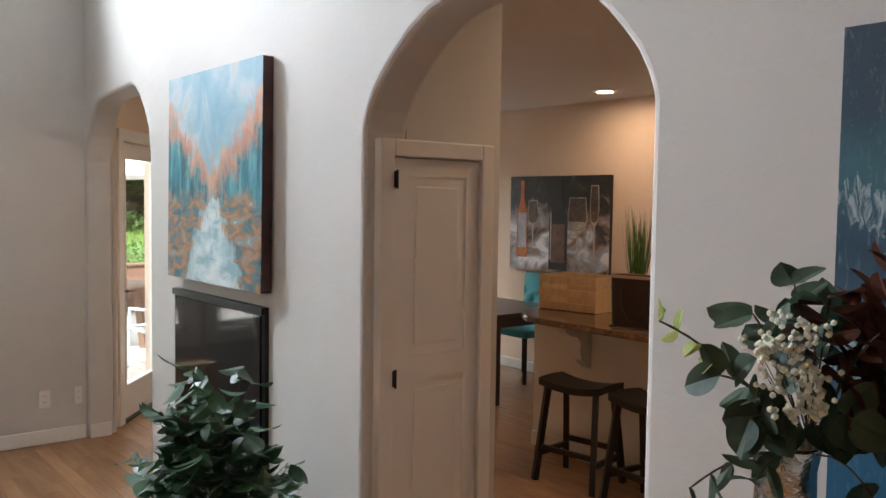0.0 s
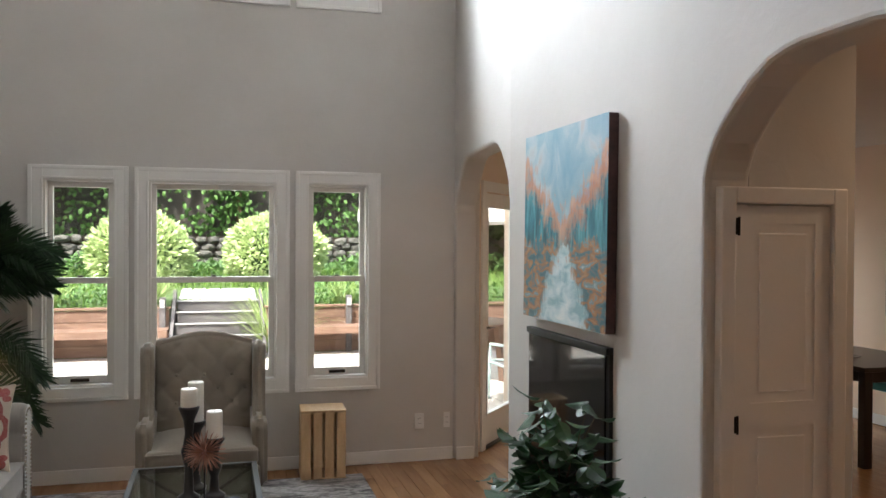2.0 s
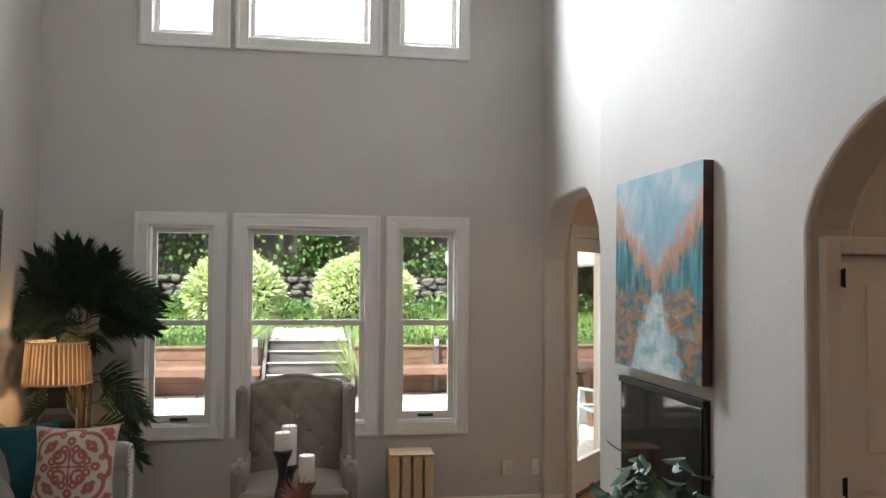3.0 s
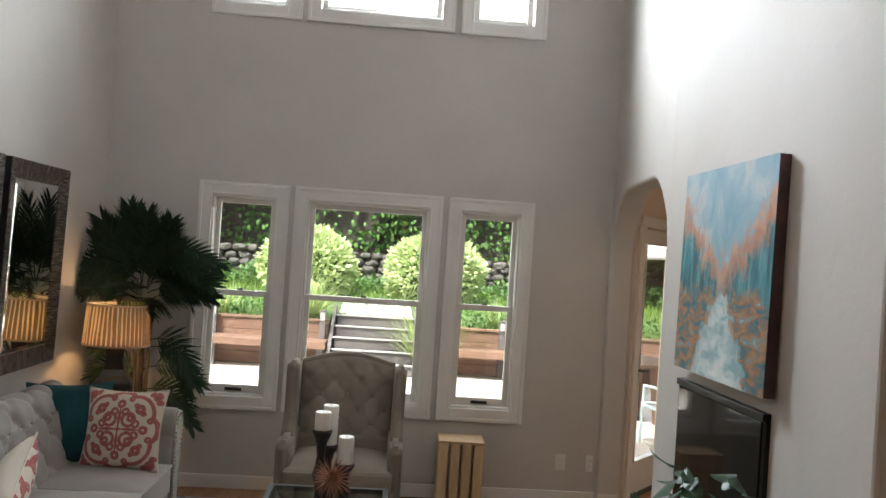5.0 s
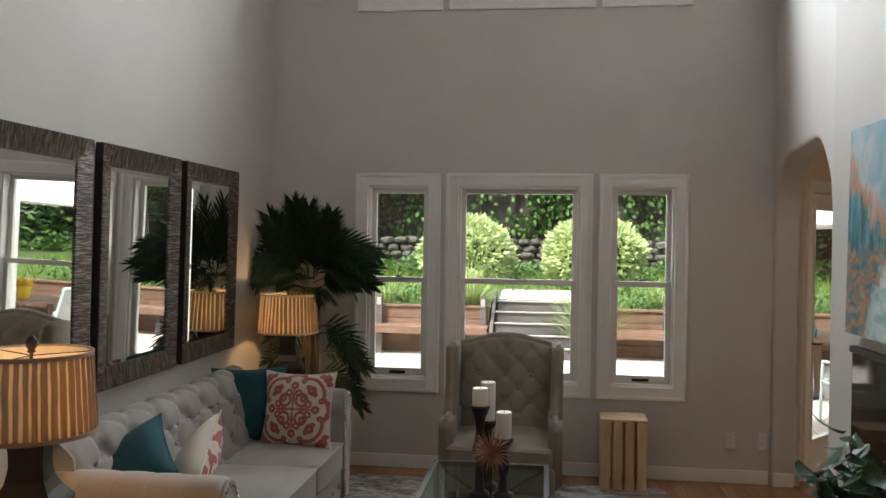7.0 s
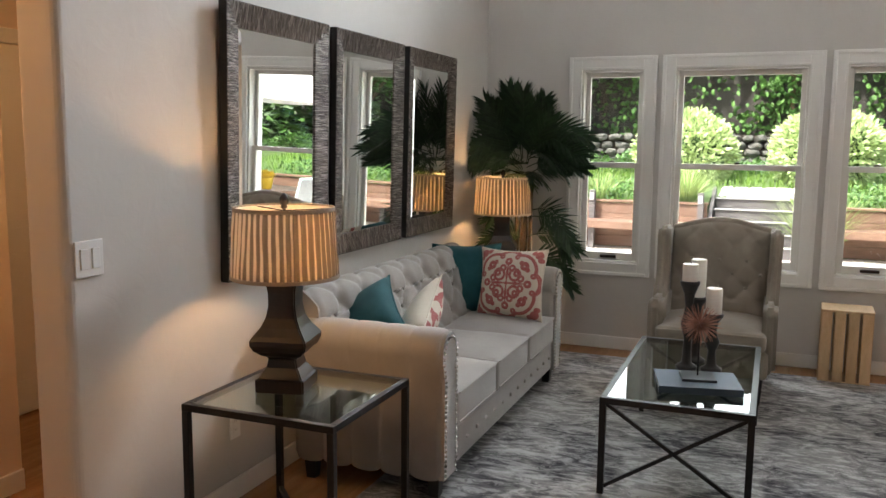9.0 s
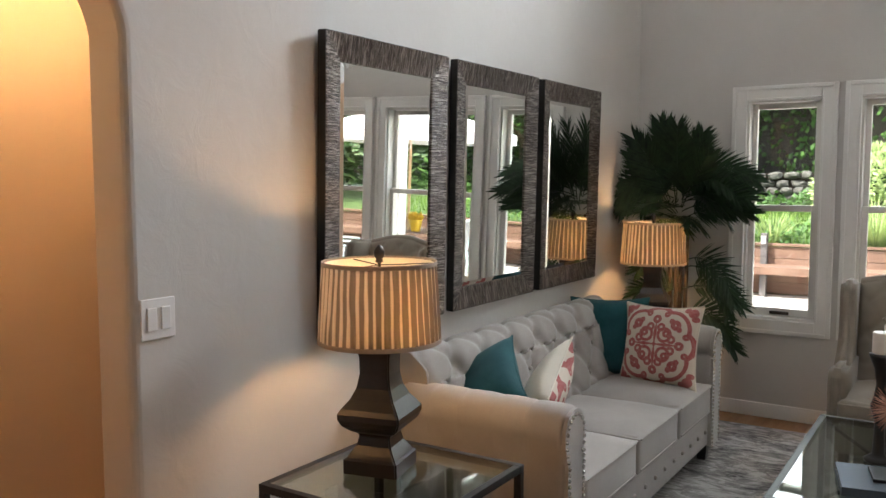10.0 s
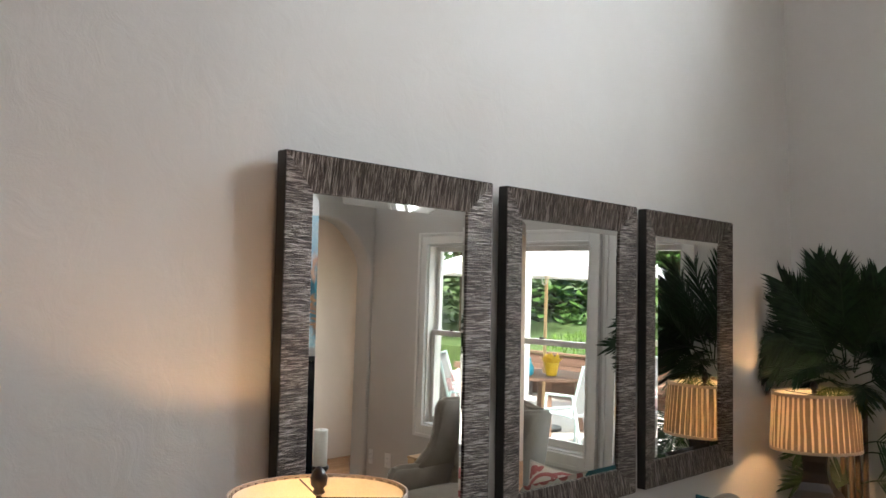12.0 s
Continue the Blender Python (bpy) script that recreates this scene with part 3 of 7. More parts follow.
def sash(w, x0, x1, z0, z1, y, stile, low, high):
    bm = box(x0, x0 + stile, y, y + 0.035, z0, z1, 0.003)
    box(x1 - stile, x1, y, y + 0.035, z0, z1, 0.003, 2, bm)
    box(x0 + stile, x1 - stile, y, y + 0.035, z0, z0 + low, 0.003, 2, bm)
    box(x0 + stile, x1 - stile, y, y + 0.035, z1 - high, z1, 0.003, 2, bm)
    s = part("sash", bm, SASH, w)
    g = part("pane", box(x0 + stile - 0.004, x1 - stile + 0.004, y + 0.014, y + 0.019, z0 + low - 0.004, z1 - high + 0.004), GLASS, s)
    g.visible_shadow = False
    return s


def double_hung(name, x0, x1):
    z0, z1 = LOWER
    w = tagged(thing(name, "white double-hung window looking onto the garden", "window"), kind="structure")
    casing(w, x0, x1, z0, z1, NORTH)
    liner = box(x0, x0 + 0.014, NORTH - 0.001, NORTH + 0.15, z0, z1)
    box(x1 - 0.014, x1, NORTH - 0.001, NORTH + 0.15, z0, z1, 0, 2, liner)
    box(x0 + 0.014, x1 - 0.014, NORTH - 0.001, NORTH + 0.15, z1 - 0.014, z1, 0, 2, liner)
    part("jamb_liner", liner, SASH, w)
    part("sill", box(x0, x1, NORTH - 0.002, NORTH + 0.17, z0, z0 + 0.016, 0.003), TRIM, w)
    mid = 1.375
    sash(w, x0 + 0.015, x1 - 0.015, mid - 0.018, z1 - 0.015, NORTH + 0.085, 0.032, 0.036, 0.036)
    low = sash(w, x0 + 0.015, x1 - 0.015, z0 + 0.018, mid + 0.02, NORTH + 0.045, 0.036, 0.052, 0.040)
    xm = (x0 + x1) / 2
    lift = box(xm - 0.06, xm + 0.06, NORTH + 0.034, NORTH + 0.044, z0 + 0.030, z0 + 0.052, 0.004)
    box(xm - 0.045, xm + 0.045, NORTH + 0.018, NORTH + 0.036, z0 + 0.048, z0 + 0.054, 0.002, 2, lift)
    part("sash_lift", lift, BRONZE, low, "dark bronze sash lift")
    lock = box(xm - 0.02, xm + 0.02, NORTH + 0.055, NORTH + 0.075, mid + 0.021, mid + 0.034, 0.004)
    part("sash_lock", lock, BRONZE, low, "small dark sash lock")


def fixed_light(name, x0, x1):
    z0, z1 = UPPER
    w = tagged(thing(name, "white fixed clerestory window under the high ceiling", "window"), kind="structure")
    casing(w, x0, x1, z0, z1, NORTH)
    part("sill", box(x0, x1, NORTH - 0.002, NORTH + 0.17, z0, z0 + 0.012, 0.003), TRIM, w)
    sash(w, x0 + 0.004, x1 - 0.004, z0 + 0.012, z1 - 0.004, NORTH + 0.06, 0.04, 0.04, 0.04)


for i, (a, b) in enumerate(WINDOWS):
    double_hung("window_%d" % (i + 1), a, b)
for i, (a, b) in enumerate(WINDOWS):
    fixed_light("window_%d" % (i + 4), a, b)
# daylight in the openings
for a, b in WINDOWS:
    lamp("sky_in_clerestory", "AREA", look(((a + b) / 2, NORTH + 0.70, 4.15), ((a + b) / 2 + 0.9, NORTH - 6.0, 0.8)), 77 * (b - a), (0.88, 0.94, 1.0), size=(b - a + 0.2, 1.3), spread=105)

# ---------------------------------------------------------------- living room


def leg_mesh(name, w0, w1, h, material):
    return mesh_of(name, lathe([(0, w0), (h, w1)], square=True), material)


def sheet(nu, nv, at, bm=None, wrap=False):
    out = bm or bmesh.new()
    g = [[out.verts.new(at(i / nu, j / nv)) for j in range(nv + 1)] for i in range(nu + 1)]
    for i in range(nu):
        for j in range(nv):
            out.faces.new((g[i][j], g[i + 1][j], g[i + 1][j + 1], g[i][j + 1]))
    return out


def tuft(u, v, du, dv):
    """Depth of diamond tufting at (u, v), in metres across the cloth: buttons and the folds between them."""
    a, b = u / du, v / dv
    p, q = a + b, a - b
    fold = min(abs(p - round(p)), abs(q - round(q)))
    i, j = round(p), round(q)
    bu, bv = (i + j) / 2 * du, (i - j) / 2 * dv
    r2 = (u - bu) ** 2 + (v - bv) ** 2
    return 0.030 * math.exp(-r2 / 0.0011) + 0.013 * math.exp(-(fold / 0.11) ** 2)


def sweep(outline, x0, x1, nx, puff=lambda t: 0.0, bm=None):
    """Sweeps a closed (y, z) outline along x; puff(t) swells it about its middle."""
    out = bm or bmesh.new()
    cy = sum(p[0] for p in outline) / len(outline)
    cz = sum(p[1] for p in outline) / len(outline)
    rings = []
    for i in range(nx + 1):
        t = i / nx
        k = 1 + puff(t)
        rings.append([out.verts.new((x0 + (x1 - x0) * t, cy + (y - cy) * k, cz + (z - cz) * k)) for y, z in outline])
    n = len(outline)
    for a, b in zip(rings, rings[1:]):
        for i in range(n):
            out.faces.new((a[i], a[(i + 1) % n], b[(i + 1) % n], b[i]))
    out.faces.new(rings[0][::-1])
    out.faces.new(rings[-1])
    return out


def arm_outline(s):
    """Scrolled arm seen from the front: s is +1 or -1 for the way the scroll turns."""
    pts = [(0.075, 0.11), (0.075, 0.60)]
    for i in range(15):
        a = radians(-40 + 235 * i / 14)
        pts.append((-0.012 + 0.092 * math.cos(a), 0.665 + 0.092 * math.sin(a)))
    pts += [(-0.075, 0.56), (-0.075, 0.11)]
    return [(s * y, z) for y, z in pts]


BUTTONS = {}


def button(parent, material, x, y, z):
    """A small covered upholstery button."""
    if material.name not in BUTTONS:
        bm = bmesh.new()
        bmesh.ops.create_uvsphere(bm, u_segments=8, v_segments=5, radius=0.0115)
        BUTTONS[material.name] = mesh_of("button", bm, material, True)
    o = new("button", BUTTONS[material.name])
    o.parent, o.location = parent, (x, y, z)


def sofa():
    t = thing("sofa", "oatmeal linen chesterfield sofa with button tufting and nailhead trim", "sofa", -1.01, 4.15)
    L = 1.01
    part("base", box(-0.36, 0.345, -L + 0.02, L - 0.02, 0.11, 0.29, 0.018, 3), LINEN, t, "", True)
    # front rail with a row of buttons
    for i in range(13):
        button(t, LINEN, 0.346, -L + 0.2 + i * (2 * L - 0.4) / 12, 0.20)
    cw = (2 * L - 0.31) / 3
    for i in range(3):
        y0 = -L + 0.155 + i * cw

        def top(u, v, y0=y0):
            x, y = -0.20 + 0.57 * u, y0 + 0.006 + (cw - 0.012) * v
            return (x, y, 0.455 + 0.030 * (1 - (2 * u - 1) ** 4) * (1 - (2 * v - 1) ** 4) + 0.004 * noise.noise((x * 6, y * 6, i)))
        c = part("seat_cushion", box(-0.20, 0.365, y0 + 0.004, y0 + cw - 0.004, 0.285, 0.462, 0.03, 4), LINEN, t, "", True)
        part("cushion_crown", sheet(16, 16, lambda u, v: Vector(top(u, v)) + Vector((0, 0, 0.0))), LINEN, c, "", True)
        pipe = bmesh.new()
        for z in (0.315, 0.448):
            bar((0.366, y0 + 0.03, z), (0.366, y0 + cw - 0.03, z), 0.008, None, pipe, 6)
        part("piping", pipe, LINEN, c)
    # tufted back, rolled over at the top
    def back(u, v):
        y = -L + 0.05 + (2 * L - 0.10) * u
        s = 0.62 * v
        if s < 0.30:
            p, n = Vector((-0.185 - 0.10 * s / 0.30, y, 0.44 + s)), Vector((0.95, 0, 0.3))
        else:
            a = (s - 0.30) / 0.32 * radians(215) - radians(15)
            p, n = Vector((-0.285 - 0.075 + 0.075 * math.cos(a), y, 0.745 + 0.075 * math.sin(a) + 0.012)), Vector((math.cos(a), 0, math.sin(a)))
        d = tuft(y, s - 0.08, 0.25, 0.28)
        return p + n.normalized() * (0.045 - d * (1 if s < 0.52 else 0.3))
    part("backrest", sheet(170, 40, back), LINEN, t, "", True)
    for u in (0.0, 1.0):
        rim = [back(u, k / 24) for k in range(25)]
        part("back_end", slab([(q.x, q.z) for q in rim], 0.012, lambda a, b, w, y=rim[0].y, u=u: (a, y + (w if u else -w), b)), LINEN, t)
    part("back_frame", box(-0.385, -0.24, -L + 0.03, L - 0.03, 0.11, 0.72, 0.03, 3), LINEN, t, "", True)
    for i in range(-4, 5):
        for j in range(0, 2):
            if abs((i + 0.5 * j) * 0.25) < L - 0.14:
                button(t, LINEN, -0.192 - 0.040 * j, (i + 0.5 * j) * 0.25, 0.525 + 0.135 * j)
    for s, y in ((1, -L + 0.075), (-1, L - 0.075)):
        seams = 5.0

        def swell(q):
            return 0.045 * (abs(math.sin(math.pi * q * seams)) ** 0.45) - 0.03 - (0.03 if q > 0.985 or q < 0.02 else 0)
        bm = sweep(arm_outline(s), -0.36, 0.352, 90, swell)
        bmesh.ops.translate(bm, verts=bm.verts[:], vec=(0, y, 0))
        a = part("arm", bm, LINEN, t, "", True)
        face = sweep([(yy * 0.93, 0.11 + (zz - 0.11) * 0.985) for yy, zz in arm_outline(s)], 0.34, 0.366, 2)
        bmesh.ops.translate(face, verts=face.verts[:], vec=(0, y, 0))
        part("front_panel", face, LINEN, a)
        nails = bmesh.new()
        edge = [(yy * 0.82, 0.12 + (zz - 0.12) * 0.955) for yy, zz in arm_outline(s)]
        run = []
        for (y1, z1), (y2, z2) in zip(edge, edge[1:]):
            n = max(1, int(math.hypot(y2 - y1, z2 - z1) / 0.021))
            run += [(y1 + (y2 - y1) * k / n, z1 + (z2 - z1) * k / n) for k in range(n)]
        for yy, zz in run:
            bmesh.ops.create_uvsphere(nails, u_segments=7, v_segments=4, radius=0.0085, matrix=Matrix.Translation((0.367, y + yy, zz)))
        tagged(part("nailhead_trim", nails, CHROME, a, "antique nickel nailheads"), kind="stuff")
    me = leg_mesh("leg", 0.022, 0.03, 0.11, BLACKWOOD)
    for x in (-0.31, 0.30):
        for y in (-L + 0.07, L - 0.07):
            o = new("leg", me)
            o.parent, o.location = t, (x, y, 0.012 if x > 0 else 0.0)
    return t


sofa()


def cushion(name, label, material, w, h, fat, m, back=None, group="sofa pillows"):
    """A stuffed square pillow with drawn-out corners; stands in its x-z plane."""
    bm = bmesh.new()
    n = 22

    def side(s):
        def at(u, v):
            a, b = 2 * u - 1, 2 * v - 1
            pinch = 1 - 0.10 * (1 - a * a) * abs(b) ** 3
            pinch2 = 1 - 0.10 * (1 - b * b) * abs(a) ** 3
            swell = fat * ((1 - abs(a) ** 2.6) * (1 - abs(b) ** 2.6)) ** 0.55
            return Vector((a * w / 2 * pinch2, s * (swell + 0.002 + 0.006 * noise.noise((a * 2, b * 2, s + w * 9)) * (1 - abs(a)) * (1 - abs(b))), b * h / 2 * pinch))
        return at
    sheet(n, n, side(1), bm)
    t = tagged(part(name, bm, material, None, "", True), label, "pillow", group)
    bm2 = sheet(n, n, side(-1))
    part("back_cover", bm2, back or material, t, "", True)
    pipe = bmesh.new()
    edge = [side(1)(i / 16, 0) for i in range(17)] + [side(1)(1, i / 16) for i in range(1, 17)] + [side(1)(1 - i / 16, 1) for i in range(1, 17)] + [side(1)(0, 1 - i / 16) for i in range(1, 17)]
    for a, b in zip(edge, edge[1:]):
        if (b - a).length > 1e-5:
            bar(a, b, 0.008, None, pipe, 5)
    part("piping", pipe, back or material, t)
    t.matrix_basis = m
    return t


cushion("throw_pillow", "plain teal velvet throw pillow leaning on the sofa arm", TEAL, 0.46, 0.46, 0.075, pose(-1.22, 4.95, 0.665, -14, -3, 6))
cushion("throw_pillow", "cream throw pillow printed with red scroll medallion", PRINT, 0.45, 0.45, 0.08, pose(-0.885, 4.86, 0.668, 15, 2, 172), CREAM)
cushion("throw_pillow", "slumped teal velvet throw pillow on the sofa", TEAL, 0.42, 0.42, 0.095, pose(-1.20, 3.49, 0.66, -46, 26, -52))
cushion("throw_pillow", "cream throw pillow with a red scroll print on one face", PRINT, 0.42, 0.42, 0.085, pose(-0.985, 3.63, 0.635, -28, 26, -80), CREAM)


def table_lamp(x, y, z, label):
    t = thing("table_lamp", label, "lamp", x, y, z, 14, "pair of table lamps")
    prof = [(0, .094), (.046, .094), (.052, .084), (.066, .076), (.090, .060), (.118, .054), (.128, .058), (.140, .078), (.158, .098), (.180, .108), (.200, .108), (.216, .098), (.245, .076), (.280, .060), (.325, .052), (.375, .053), (.420, .060), (.424, .030), (.438, .02)]
    bm = lathe(prof, square=True)
    bmesh.ops.bevel(bm, geom=[e for e in bm.edges if abs(e.verts[0].co.z - e.verts[1].co.z) > 1e-4], offset=0.005, segments=2, affect="EDGES")
    part("base", bm, DARKWOOD, t, "turned square espresso wood base")
    part("stem", bar((0, 0, .43), (0, 0, .69), 0.012, None, None, 8), BRONZE, t)
    n, bm = 176, bmesh.new()
    rows = [(0.432, 0.200), (0.48, 0.198), (0.52, 0.1955), (0.56, 0.193), (0.60, 0.191), (0.64, 0.188), (0.690, 0.185)]
    rings = []
    for k, (zz, r) in enumerate(rows):
        rings.append([bm.verts.new(((r + (0.0035 if i % 4 < 2 else -0.002) + 0.001 * noise.noise((i * 0.7, zz * 9, x))) * math.cos(2 * math.pi * i / n), (r + (0.0035 if i % 4 < 2 else -0.002)) * math.sin(2 * math.pi * i / n), zz)) for i in range(n)])
    for a, b in zip(rings, rings[1:]):
        for i in range(n):
            bm.faces.new((a[i], a[(i + 1) % n], b[(i + 1) % n], b[i]))
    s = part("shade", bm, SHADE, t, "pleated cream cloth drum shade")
    lin = bmesh.new()
    tube = [[lin.verts.new((q * math.cos(2 * math.pi * i / 48), q * math.sin(2 * math.pi * i / 48), zz)) for i in range(48)] for q, zz in ((0.1925, 0.434), (0.1785, 0.688))]
    for i in range(48):
        lin.faces.new((tube[0][i], tube[0][(i + 1) % 48], tube[1][(i + 1) % 48], tube[1][i]))
    part("lining", lin, LINING, s, "plain cream lining glowing inside the shade", True)
    for zz, r in ((0.427, 0.2045), (0.680, 0.1895)):
        band = bmesh.new()
        a = [[band.verts.new((q * math.cos(2 * math.pi * i / 64), q * math.sin(2 * math.pi * i / 64), zz + h)) for i in range(64)] for q, h in ((r, 0), (r, 0.014), (r - 0.004, 0.014), (r - 0.004, 0))]
        for k in range(4):
            for i in range(64):
                band.faces.new((a[k][i], a[k][(i + 1) % 64], a[(k + 1) % 4][(i + 1) % 64], a[(k + 1) % 4][i]))
        part("trim_band", band, SHADEBAND, s)
    spider = bmesh.new()
    for k in range(3):
        a = 2 * math.pi * k / 3 + 0.4
        bar((0, 0, .680), (0.181 * math.cos(a), 0.181 * math.sin(a), .685), 0.004, None, spider, 5)
    part("spider", spider, BRONZE, t)
    part("finial", lathe([(0, .006), (.006, .014), (.014, .010), (.022, .017), (.038, .019), (.052, .012), (.060, .004)], 14, at=(0, 0, .686)), DARKWOOD, t, "carved dark finial", True)
    bulb = part("bulb", lathe([(0, .012), (.02, .016), (.05, .030), (.075, .031), (.098, .018), (.105, .004)], 14, at=(0, 0, .495)), glow("lamp_bulb", (1.0, 0.66, 0.34), 2), t, "", True)
    bulb.visible_shadow = False
    lamp("bulb_light", "POINT", pose(x, y, z + 0.56), 3.4, (1.0, 0.56, 0.24), radius=0.03)
    return t


def frame_table(name, label, x0, x1, y0, y1, h, rail, cross):
    """Black square-tube frame with a glass top let in."""
    t = thing(name, label, "table", (x0 + x1) / 2, (y0 + y1) / 2, 0)
    a, b = (x1 - x0) / 2, (y1 - y0) / 2
    leg = mesh_of("leg", box(-rail / 2, rail / 2, -rail / 2, rail / 2, 0, h - rail, 0.002), BLACKIRON)
    for sx in (-1, 1):
        for sy in (-1, 1):
            o = new("leg", leg)
            o.parent, o.location = t, (sx * (a - rail / 2), sy * (b - rail / 2), 0.013 if cross else 0.0)
    for sy in (-1, 1):
        part("top_rail", box(-a, a, sy * b - (rail if sy > 0 else 0), sy * b + (0 if sy > 0 else rail), h - rail, h, 0.002), BLACKIRON, t)
    for sx in (-1, 1):
        part("top_rail", box(sx * a - (rail if sx > 0 else 0), sx * a + (0 if sx > 0 else rail), -b + rail, b - rail, h - rail, h, 0.002), BLACKIRON, t)
    g = part("glass_top", box(-a + rail - 0.004, a - rail + 0.004, -b + rail - 0.004, b - rail + 0.004, h - 0.009, h - 0.001), TABLEGLASS, t, "clear glass top")
    g.visible_shadow = False
    if cross:
        for sy in (-1, 1):
            y = sy * (b - rail / 2)
            for p, q in (((-a + rail, y, h - rail), (a - rail, y, 0.05)), ((a - rail, y, h - rail), (-a + rail, y, 0.05))):
                part("cross_brace", bar(p, q, rail * 0.55), BLACKIRON, t)
    else:
        for p, q in (((-a + rail, -b + rail, 0.05), (a - rail, b - rail, 0.05)), ((-a + rail, b - rail, 0.05), (a - rail, -b + rail, 0.05))):
            part("cross_brace", bar(p, q, rail * 0.7), BLACKIRON, t)
    return t


frame_table("side_table", "black iron side table with a glass top beside the sofa", -1.345, -0.725, 2.345, 2.965, 0.6, 0.026, False)
frame_table("side_table", "black iron side table with a glass top in the corner", -1.47, -0.89, 5.27, 5.83, 0.6, 0.026, False)
frame_table("coffee_table", "black iron coffee table with a glass top and crossed braces", -0.065, 0.570, 3.50, 4.74, 0.45, 0.028, True)
table_lamp(-1.112, 2.675, 0.6, "lit table lamp with dark square baluster base and pleated shade")
table_lamp(-1.20, 5.64, 0.6, "lit table lamp with dark base half behind the sofa arm")

# rug
rug = box(-1.02, 1.35, 2.85, 5.90, 0.0005, 0.011, 0.003)
tagged(part("rug", rug, RUG), "distressed grey and charcoal oriental area rug", "rug")


# ------------------------------------------------ on the coffee table
def book(x, y, z, w, d, h, rz):
    t = thing("book", "large slate-blue clothbound book on the coffee table", "book", x, y, z, rz)
    for z0 in (0, h - 0.004):
        part("cover", box(-w / 2, w / 2, -d / 2, d / 2, z0, z0 + 0.004, 0.0012), SLATEBOOK, t)
    part("spine", box(-w / 2 - 0.003, -w / 2 + 0.002, -d / 2, d / 2, 0.0, h, 0.001), SLATEBOOK, t)
    part("page_block", box(-w / 2 + 0.003, w / 2 - 0.007, -d / 2 + 0.006, d / 2 - 0.006, 0.004, h - 0.004), PAPER, t)


book(0.31, 3.84, 0.451, 0.28, 0.36, 0.032, 102)


def urchin(x, y, z):
    t = thing("urchin_sculpture", "copper spiked urchin sculpture on a dark square stand", "sculpture", x, y, z, 12)
    part("stand", box(-0.075, 0.075, -0.075, 0.075, 0, 0.012, 0.002), BLACKIRON, t)
    part("post", bar((0, 0, .012), (0, 0, .23), 0.008, None, None, 8), BLACKIRON, t)
    part("core", lathe([(0, .004), (.008, .016), (.02, .02), (.032, .016), (.04, .004)], 12, at=(0, 0, .23)), COPPER, t, "", True)
    bm, r = bmesh.new(), random.Random(3)
    for k in range(150):
        zz = 1 - 2 * (k + 0.5) / 150
        a = k * 2.39996
        d = Vector((math.sqrt(1 - zz * zz) * math.cos(a), math.sqrt(1 - zz * zz) * math.sin(a), zz))
        c = Vector((0, 0, .25))
        bar(c + d * 0.012, c + d * r.uniform(.085, .102), 0.005, 0.0016, bm, 4)
    tagged(part("spike_burst", bm, COPPER, t, "thin copper rods"), kind="stuff")


urchin(0.31, 3.86, 0.483)


def candle(x, y, h, ch):
    t = thing("candle_holder", "turned black wooden candle holder on the coffee table", "candle holder", x, y, 0.451, 0, "candle holders")
    part("holder", lathe([(0, .050), (.012, .052), (.02, .040), (.032, .024), (h * .35, .018), (h * .45, .030), (h * .52, .036), (h * .60, .026), (h * .72, .018), (h * .86, .026), (h - .012, .046), (h, .048), (h + .002, .02)], 24), BLACKWOOD, t, "", True)
    c = thing("pillar_candle", "unlit ivory pillar candle on a black holder", "candle", x, y, 0.451 + h + .002, 0, "pillar candles")
    part("wax", lathe([(0, .036), (.004, .0375), (ch - .006, .0375), (ch - .001, .035), (ch - .004, .026), (ch - .006, .004)], 24), WAX, c, "", True)
    part("wick", bar((0, 0, ch - .006), (0.002, 0.001, ch + .006), 0.002, None, None, 5), BLACKWOOD, c)


candle(0.235, 4.13, 0.43, 0.085)
candle(0.262, 4.28, 0.33, 0.19)
candle(0.350, 4.13, 0.28, 0.125)


